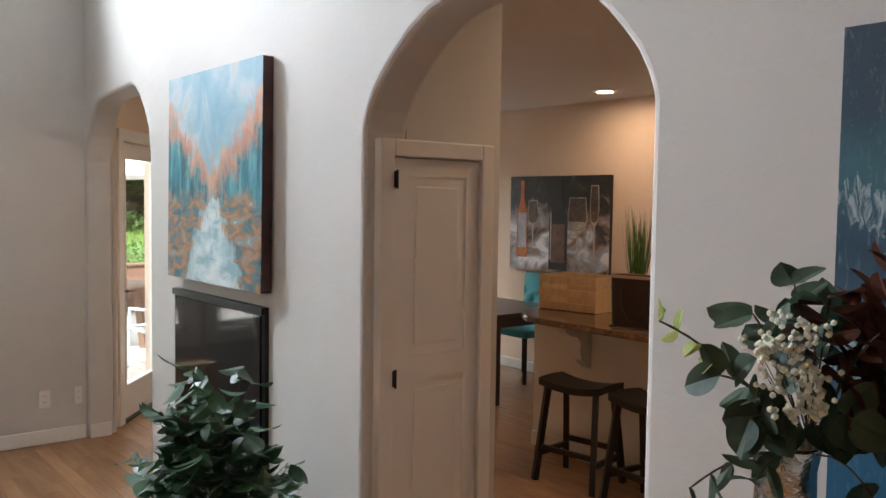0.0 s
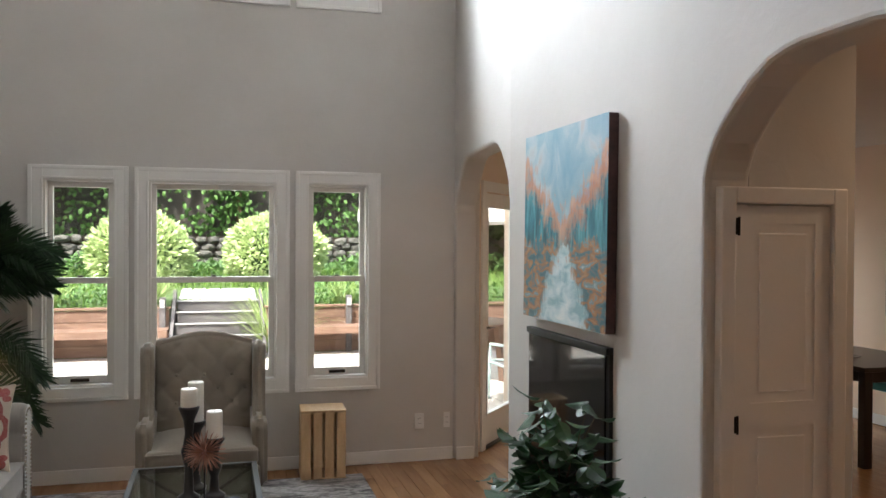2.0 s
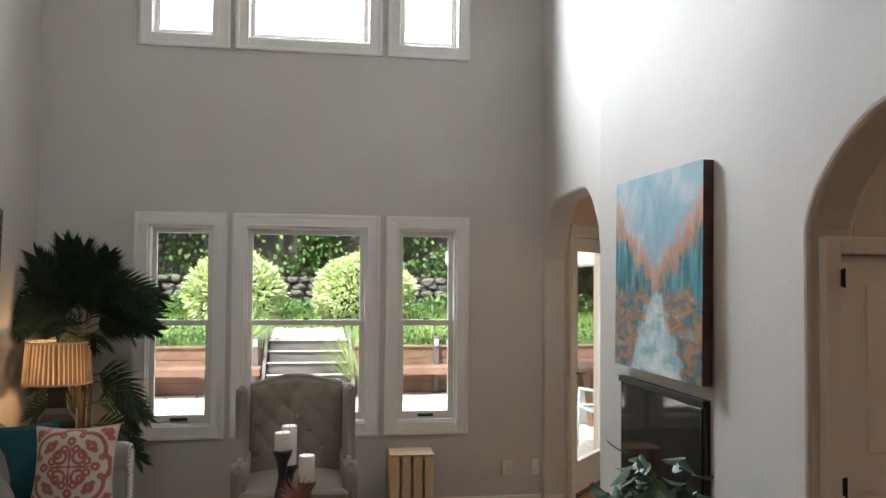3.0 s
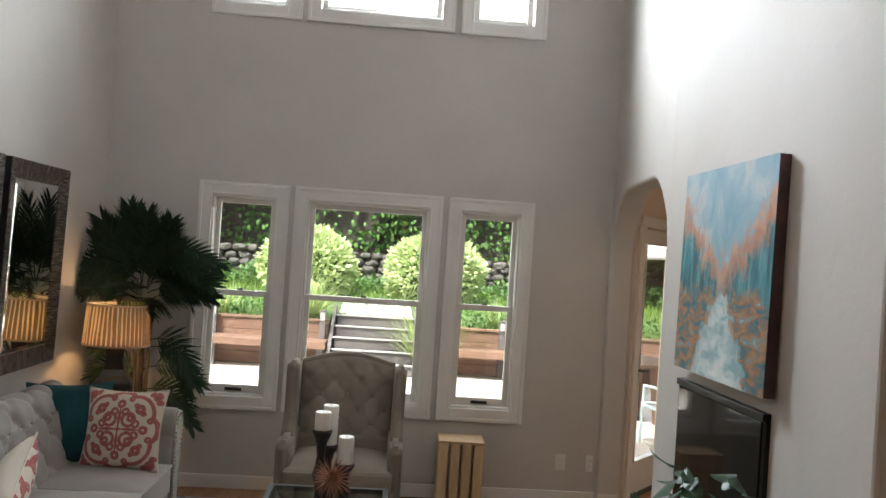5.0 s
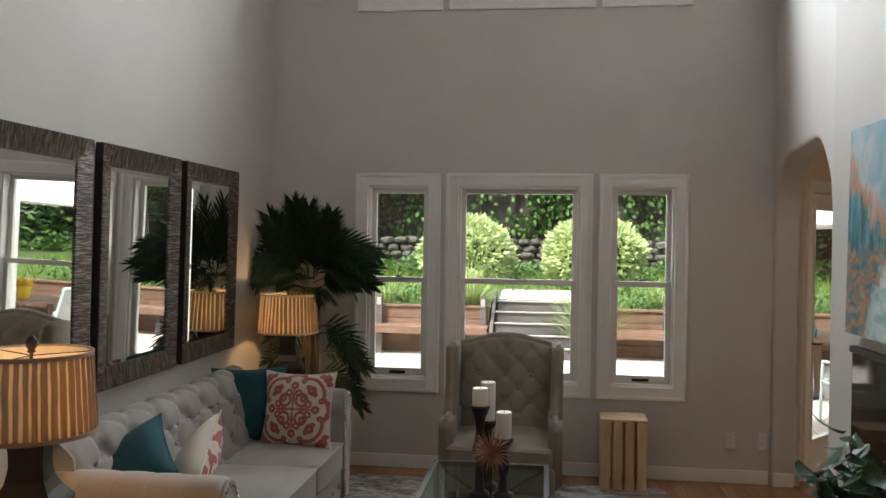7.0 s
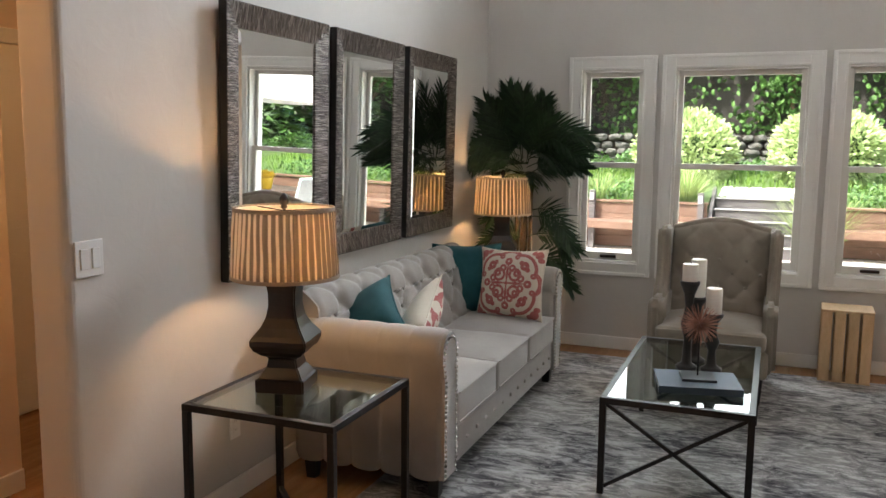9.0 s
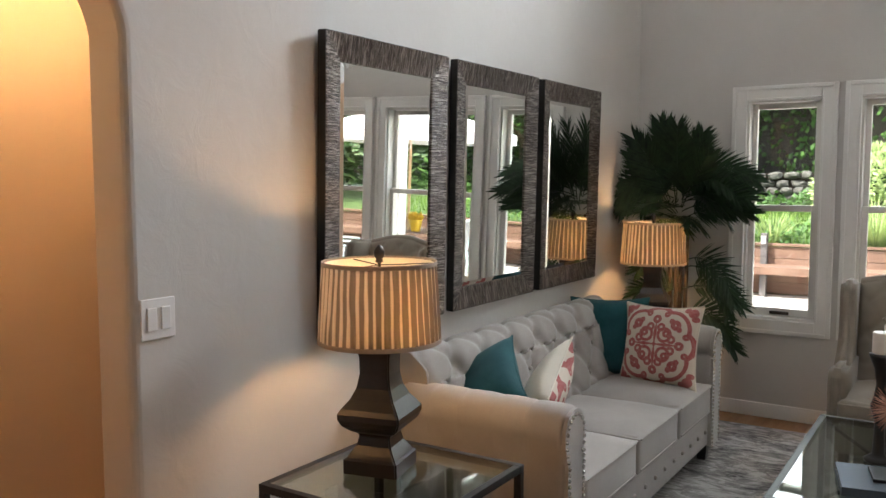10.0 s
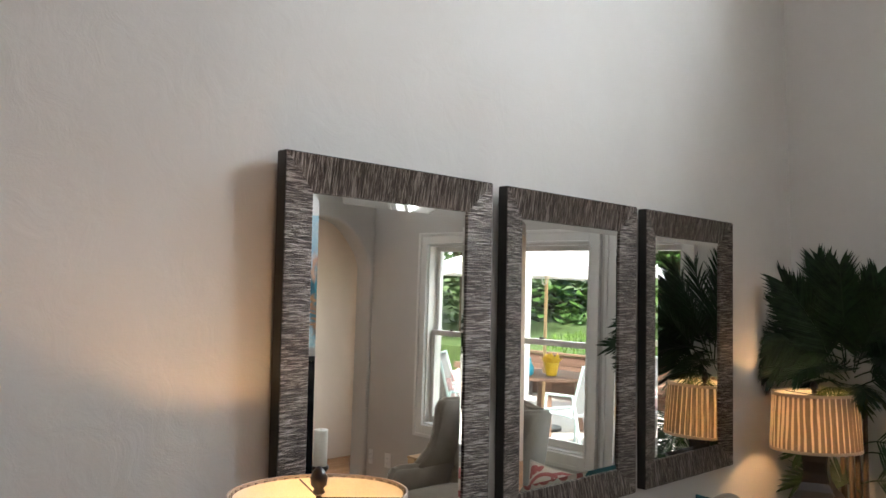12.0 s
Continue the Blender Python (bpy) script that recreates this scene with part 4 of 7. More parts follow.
# ------------------------------------------------ wing chair
def wing_chair():
    t = thing("wing_chair", "taupe linen wingback armchair with button-tufted back", "armchair", 0.28, 5.42)
    part("seat_base", box(-0.33, 0.33, -0.36, 0.30, 0.17, 0.34, 0.03, 4), CHAIRLINEN, t, "", True)

    def crown(u, v):
        x, y = -0.315 + 0.63 * u, -0.385 + 0.62 * v
        return Vector((x, y, 0.435 + 0.055 * (1 - abs(2 * u - 1) ** 3.5) * (1 - abs(2 * v - 1) ** 3.5)))
    c = part("seat_cushion", box(-0.315, 0.315, -0.385, 0.235, 0.335, 0.45, 0.035, 4), CHAIRLINEN, t, "", True)
    part("cushion_crown", sheet(14, 14, crown), CHAIRLINEN, c, "", True)

    def top_of(x):
        return 1.015 + 0.035 * math.cos(x / 0.31 * math.pi * 0.75) - 0.02

    def backf(s):
        def at(u, v):
            x = -0.305 + 0.61 * u
            z = 0.40 + (top_of(x) - 0.40) * v
            lean = 0.20 + 0.16 * v
            d = tuft(x, z - 0.62, 0.17, 0.17) if (s < 0 and v > 0.22) else 0
            edge = 0.045 * min(1, 5 * min(u, 1 - u, (1 - v) * 1.2)) ** 0.5
            return Vector((x, lean + s * (0.030 + edge) + (d * 0.45 if s < 0 else 0), z))
        return at
    bm = sheet(64, 56, backf(-1))
    sheet(20, 10, backf(1), bm)
    bmesh.ops.remove_doubles(bm, verts=bm.verts[:], dist=0.0005)
    b = part("backrest", bm, CHAIRLINEN, t, "", True)
    pts = [backf(-1)(u / 30, 1) + Vector((0, 0.03, 0)) for u in range(31)]
    def rail_at(u, v):
        k = min(29, int(u * 30))
        c = pts[k].lerp(pts[k + 1], u * 30 - k)
        a = 2 * math.pi * v
        return c + Vector((0, 0.029 * math.cos(a), 0.029 * math.sin(a)))
    cap = sheet(60, 12, rail_at)
    part("top_rail", cap, CHAIRLINEN, b, "", True)
    for i in range(-1, 2):
        for j in range(0, 3):
            x, z = (i + 0.5 * (j % 2)) * 0.17, 0.62 + j * 0.085
            if abs(x) < 0.26:
                v = (z - 0.4) / 0.62
                button(b, CHAIRLINEN, x, 0.20 + 0.16 * v - 0.056, z)
    for s in (-1, 1):
        wing = [(-0.10, 0.44), (-0.13, 0.58), (-0.06, 0.64), (0.02, 0.70), (0.06, 0.82), (0.08, 0.95), (0.13, 1.005), (0.22, 1.00), (0.40, 0.99), (0.36, 0.70), (0.27, 0.40)]
        bm = slab(wing, 0.075, lambda u, v, w, s=s: (s * (0.295 + w + 0.03 * max(0, v - 0.6)), u, v))
        bmesh.ops.recalc_face_normals(bm, faces=bm.faces[:])
        bmesh.ops.bevel(bm, geom=bm.edges[:], offset=0.022, segments=3, affect="EDGES")
        part("wing", bm, CHAIRLINEN, t, "", True)
        am = [(-0.33, 0.20), (-0.345, 0.52), (-0.33, 0.585), (-0.28, 0.61), (-0.10, 0.60), (0.30, 0.60), (0.30, 0.20)]
        bm = slab(am, 0.085, lambda u, v, w, s=s: (s * (0.285 + w), u, v))
        bmesh.ops.recalc_face_normals(bm, faces=bm.faces[:])
        bmesh.ops.bevel(bm, geom=bm.edges[:], offset=0.026, segments=3, affect="EDGES")
        part("arm", bm, CHAIRLINEN, t, "", True)
    me = leg_mesh("leg", 0.016, 0.026, 0.17, BLACKWOOD)
    for x in (-0.28, 0.28):
        for y in (-0.31, 0.26):
            o = new("leg", me)
            o.parent, o.location = t, (x, y, 0.012)


wing_chair()


# ------------------------------------------------ slatted wooden box
def slat_box():
    t = thing("wooden_box", "pale pine slatted crate standing on end by the window", "crate", 1.075, 5.95, 0, -2)
    w, d, h = 0.155, 0.13, 0.485
    part("top_panel", box(-w, w, -d, d, h - 0.018, h, 0.002), PINE, t)
    part("bottom_panel", box(-w, w, -d, d, 0.0, 0.018, 0.002), PINE, t)
    sl = mesh_of("slat", box(-0.031, 0.031, -0.006, 0.006, 0.019, h - 0.019, 0.002), PINE)
    for i in range(4):
        o = new("slat", sl)
        o.parent, o.location = t, (-w + 0.036 + i * 0.0795, -d + 0.008, 0)
        o = new("slat", sl)
        o.parent, o.location = t, (-w + 0.036 + i * 0.0795, d - 0.008, 0)
    for s in (-1, 1):
        for i in range(3):
            o = new("slat", sl)
            o.parent = t
            o.matrix_basis = pose(s * (w - 0.006), -d + 0.055 + i * 0.076, 0, 0, 0, 90)


slat_box()


# ------------------------------------------------ mirrors
def wall_mirror(y0, y1, label):
    z0, z1, fw, dep = 0.962, 2.090, 0.098, 0.040
    t = thing("wall_mirror", label, "mirror", WEST, (y0 + y1) / 2, z0, 0, "row of mirrors over the sofa")
    t.matrix_basis = pose(WEST, (y0 + y1) / 2, z0, 0, 1.2, 0)  # hung with its head a little off the wall
    a, h = (y1 - y0) / 2, z1 - z0
    sides = (("frame_side", FRAME_UP, [(-a, 0), (-a, h), (-a + fw, h - fw), (-a + fw, fw)]), ("frame_side", FRAME_UP, [(a, 0), (a, h), (a - fw, h - fw), (a - fw, fw)]), ("frame_top", FRAME_ACROSS, [(-a, h), (a, h), (a - fw, h - fw), (-a + fw, h - fw)]), ("frame_bottom", FRAME_ACROSS, [(-a, 0), (a, 0), (a - fw, fw), (-a + fw, fw)]))
    for n, m, o in sides:
        bm = bmesh.new()
        outer, inner = o[:2], o[2:]
        lo = [bm.verts.new((0.004, *p)) for p in o]
        hi = [bm.verts.new((dep, *p)) for p in outer] + [bm.verts.new((dep - 0.018, *p)) for p in inner]
        bm.faces.new(lo)
        bm.faces.new(hi)
        for i in range(4):
            bm.faces.new((lo[i], lo[(i + 1) % 4], hi[(i + 1) % 4], hi[i]))
        bmesh.ops.subdivide_edges(bm, edges=bm.edges[:], cuts=1)
        part(n, bm, m, t)
    edge = bmesh.new()
    for y in (-a, a):
        box(0.001, dep - 0.003, y - 0.003, y + 0.003, 0, h, 0, 1, edge)
    for z in (0, h):
        box(0.001, dep - 0.003, -a, a, z - 0.003, z + 0.003, 0, 1, edge)
    part("outer_edge", edge, BLACKWOOD, t, "black outer edge")
    b = 0.022
    bm = bmesh.new()
    o = [(-a + fw - 0.003, fw - 0.003), (a - fw + 0.003, fw - 0.003), (a - fw + 0.003, h - fw + 0.003), (-a + fw - 0.003, h - fw + 0.003)]
    i = [(-a + fw + b, fw + b), (a - fw - b, fw + b), (a - fw - b, h - fw - b), (-a + fw + b, h - fw - b)]
    ov, iv = [bm.verts.new((0.016, *p)) for p in o], [bm.verts.new((0.0207, *p)) for p in i]
    bm.faces.new(iv)
    for k in range(4):
        bm.faces.new((ov[k], ov[(k + 1) % 4], iv[(k + 1) % 4], iv[k]))
    part("bevelled_glass", bm, MIRROR, t, "bevelled mirror glass")


wall_mirror(2.808, 3.612, "tall mirror in a chiselled brown frame behind the lamp")
wall_mirror(3.690, 4.491, "tall mirror in a chiselled brown frame over the sofa")
wall_mirror(4.568, 5.338, "tall mirror in a chiselled brown frame by the palm")


def plate(name, label, category, m, w, h, kind):
    t = tagged(new(name), label, category)
    t.matrix_basis = m
    part("plate", box(-w / 2, w / 2, 0.0, 0.007, -h / 2, h / 2, 0.003, 3), WHITEPLASTIC, t)
    if kind == "switch":
        for x in (-0.025, 0.025):
            part("rocker", box(x - 0.0165, x + 0.0165, 0.005, 0.0115, -0.034, 0.034, 0.002), WHITEPLASTIC, t)
    else:
        for z in (-0.02, 0.02):
            s = part("socket", box(-0.017, 0.017, 0.005, 0.009, z - 0.014, z + 0.014, 0.003), WHITEPLASTIC, t)
            for x in (-0.006, 0.006):
                part("slot", box(x - 0.0012, x + 0.0012, 0.0085, 0.0095, z - 0.004, z + 0.005), BLACKWOOD, s)
    return t


plate("light_switch", "white double rocker light switch on the wall", "switch", pose(WEST, 2.105, 1.148, 0, 0, -90), 0.122, 0.122, "switch")
plate("wall_outlet", "white wall outlet behind the side table", "outlet", pose(WEST, 2.87, 0.33, 0, 0, -90), 0.074, 0.117, "outlet")
plate("wall_outlet", "white wall outlet low on the window wall", "outlet", pose(1.83, NORTH, 0.30, 0, 0, 180), 0.074, 0.117, "outlet")
plate("wall_outlet", "white wall outlet low beside the arch", "outlet", pose(2.045, NORTH, 0.30, 0, 0, 180), 0.05, 0.117, "outlet")


# ------------------------------------------------ lakeside painting
def forest_paint():
    """Loose autumn lake: pale sky, teal trees, orange banks, white water; brushed in strips."""
    m, nt, bs = nodes_of("forest_lake_paint")
    tc, sep = nt.nodes.new("ShaderNodeTexCoord"), nt.nodes.new("ShaderNodeSeparateXYZ")
    nt.links.new(tc.outputs["Object"], sep.inputs[0])
    brush = grain(nt, coords(nt, (1, 1, 0.35)), 15, 5, 0.65, 0.8)
    daub = grain(nt, coords(nt, (1, 1, 2.2)), 9, 3, 0.5, 0.6)
    up = math_node(nt, "ADD", sep.outputs[2], math_node(nt, "MULTIPLY", math_node(nt, "SUBTRACT", brush, 0.5), 0.34))
    off = math_node(nt, "ADD", math_node(nt, "ABSOLUTE", math_node(nt, "ADD", sep.outputs[1], 0.02)), math_node(nt, "MULTIPLY", math_node(nt, "SUBTRACT", daub, 0.5), 0.30))
    skyc = ramp(nt, grain(nt, coords(nt, (1, 1, 0.8)), 5.5, 4, 0.5, 0.6), [(0.32, (0.17, 0.33, 0.42)), (0.5, (0.27, 0.40, 0.46)), (0.62, (0.40, 0.47, 0.49)), (0.74, (0.42, 0.39, 0.35))])
    trees = ramp(nt, grain(nt, coords(nt, (1, 3.2, 0.5)), 9, 4, 0.6), [(0.32, (0.008, 0.06, 0.08)), (0.5, (0.02, 0.16, 0.20)), (0.66, (0.08, 0.30, 0.34)), (0.80, (0.30, 0.17, 0.10))])
    orange = ramp(nt, daub, [(0.35, (0.50, 0.19, 0.085)), (0.65, (0.60, 0.33, 0.20))])
    bank = ramp(nt, daub, [(0.30, (0.02, 0.085, 0.11)), (0.43, (0.07, 0.15, 0.165)), (0.51, (0.27, 0.13, 0.06)), (0.57, (0.37, 0.18, 0.075)), (0.64, (0.13, 0.22, 0.23)), (0.74, (0.42, 0.46, 0.44))])
    water = ramp(nt, daub, [(0.32, (0.24, 0.38, 0.42)), (0.52, (0.46, 0.56, 0.57)), (0.72, (0.66, 0.68, 0.65))])
    # the tree line climbs away from the middle
    line = math_node(nt, "SUBTRACT", up, math_node(nt, "MULTIPLY", off, 0.62))
    is_sky = ramp(nt, math_node(nt, "ADD", line, 0.5), [(0.49, (0, 0, 0)), (0.56, (1, 1, 1))])
    is_orange = ramp(nt, math_node(nt, "ADD", line, 0.5), [(0.37, (0, 0, 0)), (0.47, (1, 1, 1))])
    upper = mix(nt, is_sky, mix(nt, math_node(nt, "MULTIPLY", is_orange, 0.85), trees, orange), skyc)
    low = ramp(nt, math_node(nt, "ADD", up, 0.5), [(0.40, (1, 1, 1)), (0.44, (0, 0, 0))])
    wide = math_node(nt, "ADD", 0.035, math_node(nt, "MULTIPLY", math_node(nt, "SUBTRACT", -0.06, up), 0.62))
    is_water = ramp(nt, math_node(nt, "ADD", math_node(nt, "SUBTRACT", off, wide), 0.5), [(0.46, (1, 1, 1)), (0.53, (0, 0, 0))])
    lower = mix(nt, is_water, bank, water)
    nt.links.new(mix(nt, low, upper, lower), bs.inputs["Base Color"])
    bs.inputs["Roughness"].default_value = 0.55
    bump(nt, bs, daub, 0.3, 0.004)
    return m


def canvas(name, label, w, h, dep, m, face, edge):
    t = tagged(new(name), label, "painting")
    t.matrix_basis = m
    part("canvas_face", box(-dep - 0.002, -dep, -w / 2, w / 2, -h / 2, h / 2), face, t)
    part("canvas_edge", box(-dep, 0.0, -w / 2 + 0.001, w / 2 - 0.001, -h / 2 + 0.001, h / 2 - 0.001, 0.003), edge, t, "painted canvas edge")
    return t


EDGEPAINT = surface("dark_canvas_edge", (0.035, 0.02, 0.022), (0.10, 0.045, 0.045), 0.6, 9, 60, 0.1)
canvas("lake_painting", "large square canvas of a teal and orange forest lake", 0.932, 0.90, 0.045, pose(EAST - 0.004, 3.624, 1.735, 0, 0.6, 0), forest_paint(), EDGEPAINT)

# fireplace insert and hearth
fp = thing("fireplace", "flush black glass fireplace under the painting", "fireplace", EAST, 3.65, 0)
fr = slab([(-0.455, 0.10), (0.455, 0.10), (0.455, 1.225), (-0.455, 1.225)], 0.018, lambda u, v, w: (-0.018 + w, u, v))
part("surround", fr, BLACKIRON, fp, "black metal surround")
part("glass_panel", box(-0.026, -0.018, -0.43, 0.43, 0.14, 1.19, 0.002), BLACKGLASS, fp, "glossy black glass")
part("hood_lip", box(-0.032, -0.018, -0.455, 0.455, 1.195, 1.225, 0.003), BLACKIRON, fp)
hearth = thing("hearth", "grey stone hearth slab set before the fireplace", "hearth", 1.62, 3.65, 0, 0, "", "structure")
for i in range(3):
    part("hearth_tile", box(-0.30, 0.285, -0.66 + i * 0.442, -0.66 + i * 0.442 + 0.438, 0.0004, 0.010, 0.003), HEARTH, hearth)

# ---------------------------------------------------------------- plants indoors


def blade(bm, base, tip, width, side, bend=0.0, n=3):
    """A thin pointed leaf from base to tip, folded a little about its middle."""
    base, tip = Vector(base), Vector(tip)
    d = tip - base
    up = side.cross(d).normalized()
    lv, rv = [], []
    prev = None
    for i in range(n + 1):
        t = i / n
        w = width * math.sin(math.pi * (0.12 + 0.88 * t)) ** 0.8 if t < 1 else 0.0
        c = base + d * t - up * bend * t * t * d.length
        if t < 1:
            cur = (bm.verts.new(c - side * w / 2 + up * w * 0.12), bm.verts.new(c), bm.verts.new(c + side * w / 2 + up * w * 0.12))
        else:
            cur = (bm.verts.new(c),)
        if prev:
            if len(cur) == 3:
                bm.faces.new((prev[0], prev[1], cur[1], cur[0]))
                bm.faces.new((prev[1], prev[2], cur[2], cur[1]))
            else:
                bm.faces.new((prev[0], prev[1], cur[0]))
                bm.faces.new((prev[1], prev[2], cur[0]))
        prev = cur


def leaf(bm, at, d, side, ln, w, cup=0.15, n=5, full=0.9):
    """An oval leaf with a pointed tip."""
    at, d, side = Vector(at), Vector(d).normalized(), Vector(side).normalized()
    up = side.cross(d).normalized()
    mid, left, right = [], [], []
    for i in range(n + 1):
        t = i / n
        ww = w * (math.sin(math.pi * min(1, t ** 0.8)) ** full) / 2
        c = at + d * (ln * t) - up * (cup * ln * t * t)
        mid.append(bm.verts.new(c))
        if 0 < i < n:
            left.append(bm.verts.new(c - side * ww + up * ww * 0.25))
            right.append(bm.verts.new(c + side * ww + up * ww * 0.25))
    bm.faces.new((mid[0], mid[1], left[0]))
    bm.faces.new((mid[0], right[0], mid[1]))
    for i in range(n - 2):
        bm.faces.new((mid[i + 1], mid[i + 2], left[i + 1], left[i]))
        bm.faces.new((mid[i + 1], right[i], right[i + 1], mid[i + 2]))
    bm.faces.new((mid[n - 1], mid[n], left[n - 2]))
    bm.faces.new((mid[n - 1], right[n - 2], mid[n]))


def frond(start, direction, ln, droop, leaflets, llen, r, bm, stem, face=None):
    """A feather palm frond that arches over; face: the way its flat side is turned."""
    d = Vector(direction).normalized()
    p = Vector(start)
    flat = Vector((d.x, d.y, 0))
    flat = flat.normalized() if flat.length > 1e-3 else Vector((1, 0, 0))
    level = Vector((-flat.y, flat.x, 0))
    n = 16
    pts = []
    for i in range(n + 1):
        pts.append(p.copy())
        d = (d + Vector((0, 0, -droop / n))).normalized()
        p = p + d * (ln / n)
    for a, b in zip(pts, pts[1:]):
        bar(a, b, 0.008, 0.006, stem, 4)
    for k in range(leaflets):
        t = 0.20 + 0.80 * k / (leaflets - 1)
        f = t * n
        i = min(n - 1, int(f))
        q = pts[i].lerp(pts[i + 1], f - i)
        dirn = (pts[i + 1] - pts[i]).normalized()
        side = dirn.cross(face).normalized() if face else level
        lift = -face if face else Vector((0, 0, 1))
        l = llen * (0.50 + 0.50 * math.sin(math.pi * min(1, 0.15 + t * 0.78))) * r.uniform(0.78, 1.10)
        for s in (-1, 1):
            v = (dirn * (0.50 + 0.75 * t) + side * s * (1.05 - 0.55 * t) + lift * r.uniform(-0.28, 0.06) + Vector((0, 0, -0.06))).normalized()
            w = dirn.cross(v)
            blade(bm, q, q + v * l, 0.0115, v.cross(w).normalized(), r.uniform(0.04, 0.16), 3)


def pot(t, r0, r1, h):
    part("pot", lathe([(0, r0), (0.01, r0 + 0.005), (h * 0.5, (r0 + r1) / 2 + 0.012), (h - 0.02, r1), (h, r1 + 0.008), (h, r1 - 0.012), (h - 0.03, r1 - 0.02)], 28), POT, t, "dark woven planter", True)
    part("soil", lathe([(h - 0.045, r1 - 0.03), (h - 0.032, r1 - 0.025), (h - 0.028, 0.01)], 18), SOIL, t)


def palm(x, y):
    t = thing("palm_plant", "dark green feathery palm in a dark planter in the corner", "plant", x, y)
    pot(t, 0.13, 0.17, 0.32)
    r = random.Random(11)
    stem, crown, young = bmesh.new(), bmesh.new(), bmesh.new()
    for k in range(4):
        a = k * 1.6
        part("stem", bar((0.04 * math.cos(a), 0.04 * math.sin(a), 0.28), (0.06 * math.cos(a), 0.06 * math.sin(a), 1.30), 0.035, 0.02, None, 7), BARK, t)
    room = Vector((0.38, -0.92, 0.12)).normalized()
    # upright fan in the middle, a lobe to either side, then the hanging fronds
    for k in range(9):
        f = (k - 4) / 4
        frond((0.05 * f, -0.05 - 0.03 * (k % 3), 1.38 + 0.05 * (k % 2)), (0.48 * f, -0.22 - 0.10 * (k % 3), 1.0), r.uniform(0.50, 0.58) - 0.12 * abs(f), r.uniform(0.25, 0.6), 36, 0.20, r, crown, stem, (room + Vector((0.3 * f, 0, 0.15 * (k % 2)))).normalized())
    for k in range(6):
        frond((-0.03, -0.04, 1.34 + 0.05 * k), (-0.85, -0.30 - 0.12 * (k % 3), 0.75 - 0.09 * k), r.uniform(0.36, 0.46), r.uniform(0.9, 1.5), 30, 0.18, r, crown, stem, (room + Vector((-0.2, 0, 0.25 * (k % 2)))).normalized())
    for k in range(7):
        frond((0.03, -0.05, 1.30 + 0.055 * k), (0.95, -0.25 - 0.12 * (k % 3), 0.60 - 0.06 * k), r.uniform(0.44, 0.56), r.uniform(0.7, 1.2), 34, 0.18, r, crown, stem, (room + Vector((0.1, 0, 0.25 * (k % 2)))).normalized())
    for k in range(12):
        a = k * 2.4 + 0.3
        frond((0.05 * math.cos(a), 0.05 * math.sin(a), r.uniform(1.30, 1.60)), (math.cos(a), math.sin(a) * 0.75, r.uniform(0.2, 0.9)), r.uniform(0.30, 0.42), r.uniform(0.8, 1.6), 30, 0.17, r, crown, stem)
    for dx, dy, z, l, dr, el in ((0.9, -0.30, 1.02, 0.52, 2.6, 0.75), (0.9, -0.15, 0.98, 0.50, 3.0, 0.6), (0.8, -0.10, 0.84, 0.44, 1.4, 0.45), (0.8, -0.05, 0.70, 0.38, 1.8, 0.4), (0.8, 0.0, 0.60, 0.40, 1.5, 0.35), (-0.6, -0.1, 1.0, 0.32, 1.7, 0.5), (-0.5, -0.05, 0.8, 0.34, 1.7, 0.5)):
        frond((0.03, -0.02, z), (dx, dy, el), l, dr, 28, 0.17, r, crown, stem, (room + Vector((0, 0, 0.3))).normalized())
    for k in range(4):
        a = -1.9 + 0.5 * k
        frond((0, -0.10, 1.28), (math.cos(a), math.sin(a), 0.8), 0.28, 1.8, 16, 0.11, r, young, stem)
    tagged(part("frond_ribs", stem, PALM, t), kind="stuff")
    tagged(part("fronds", crown, PALM, t), kind="stuff")
    tagged(part("young_fronds", young, PALMLIGHT, t, "yellow-green young fronds"), kind="stuff")
    # keep the crown clear of the walls
    for o in t.children:
        for v in o.data.vertices:
            v.co.x = max(v.co.x, WEST - x + 0.02 + 0.02 * noise.noise(v.co * 5))
            v.co.y = min(v.co.y, NORTH - y - 0.03 + 0.02 * noise.noise(v.co * 5))


palm(-1.13, 5.94)


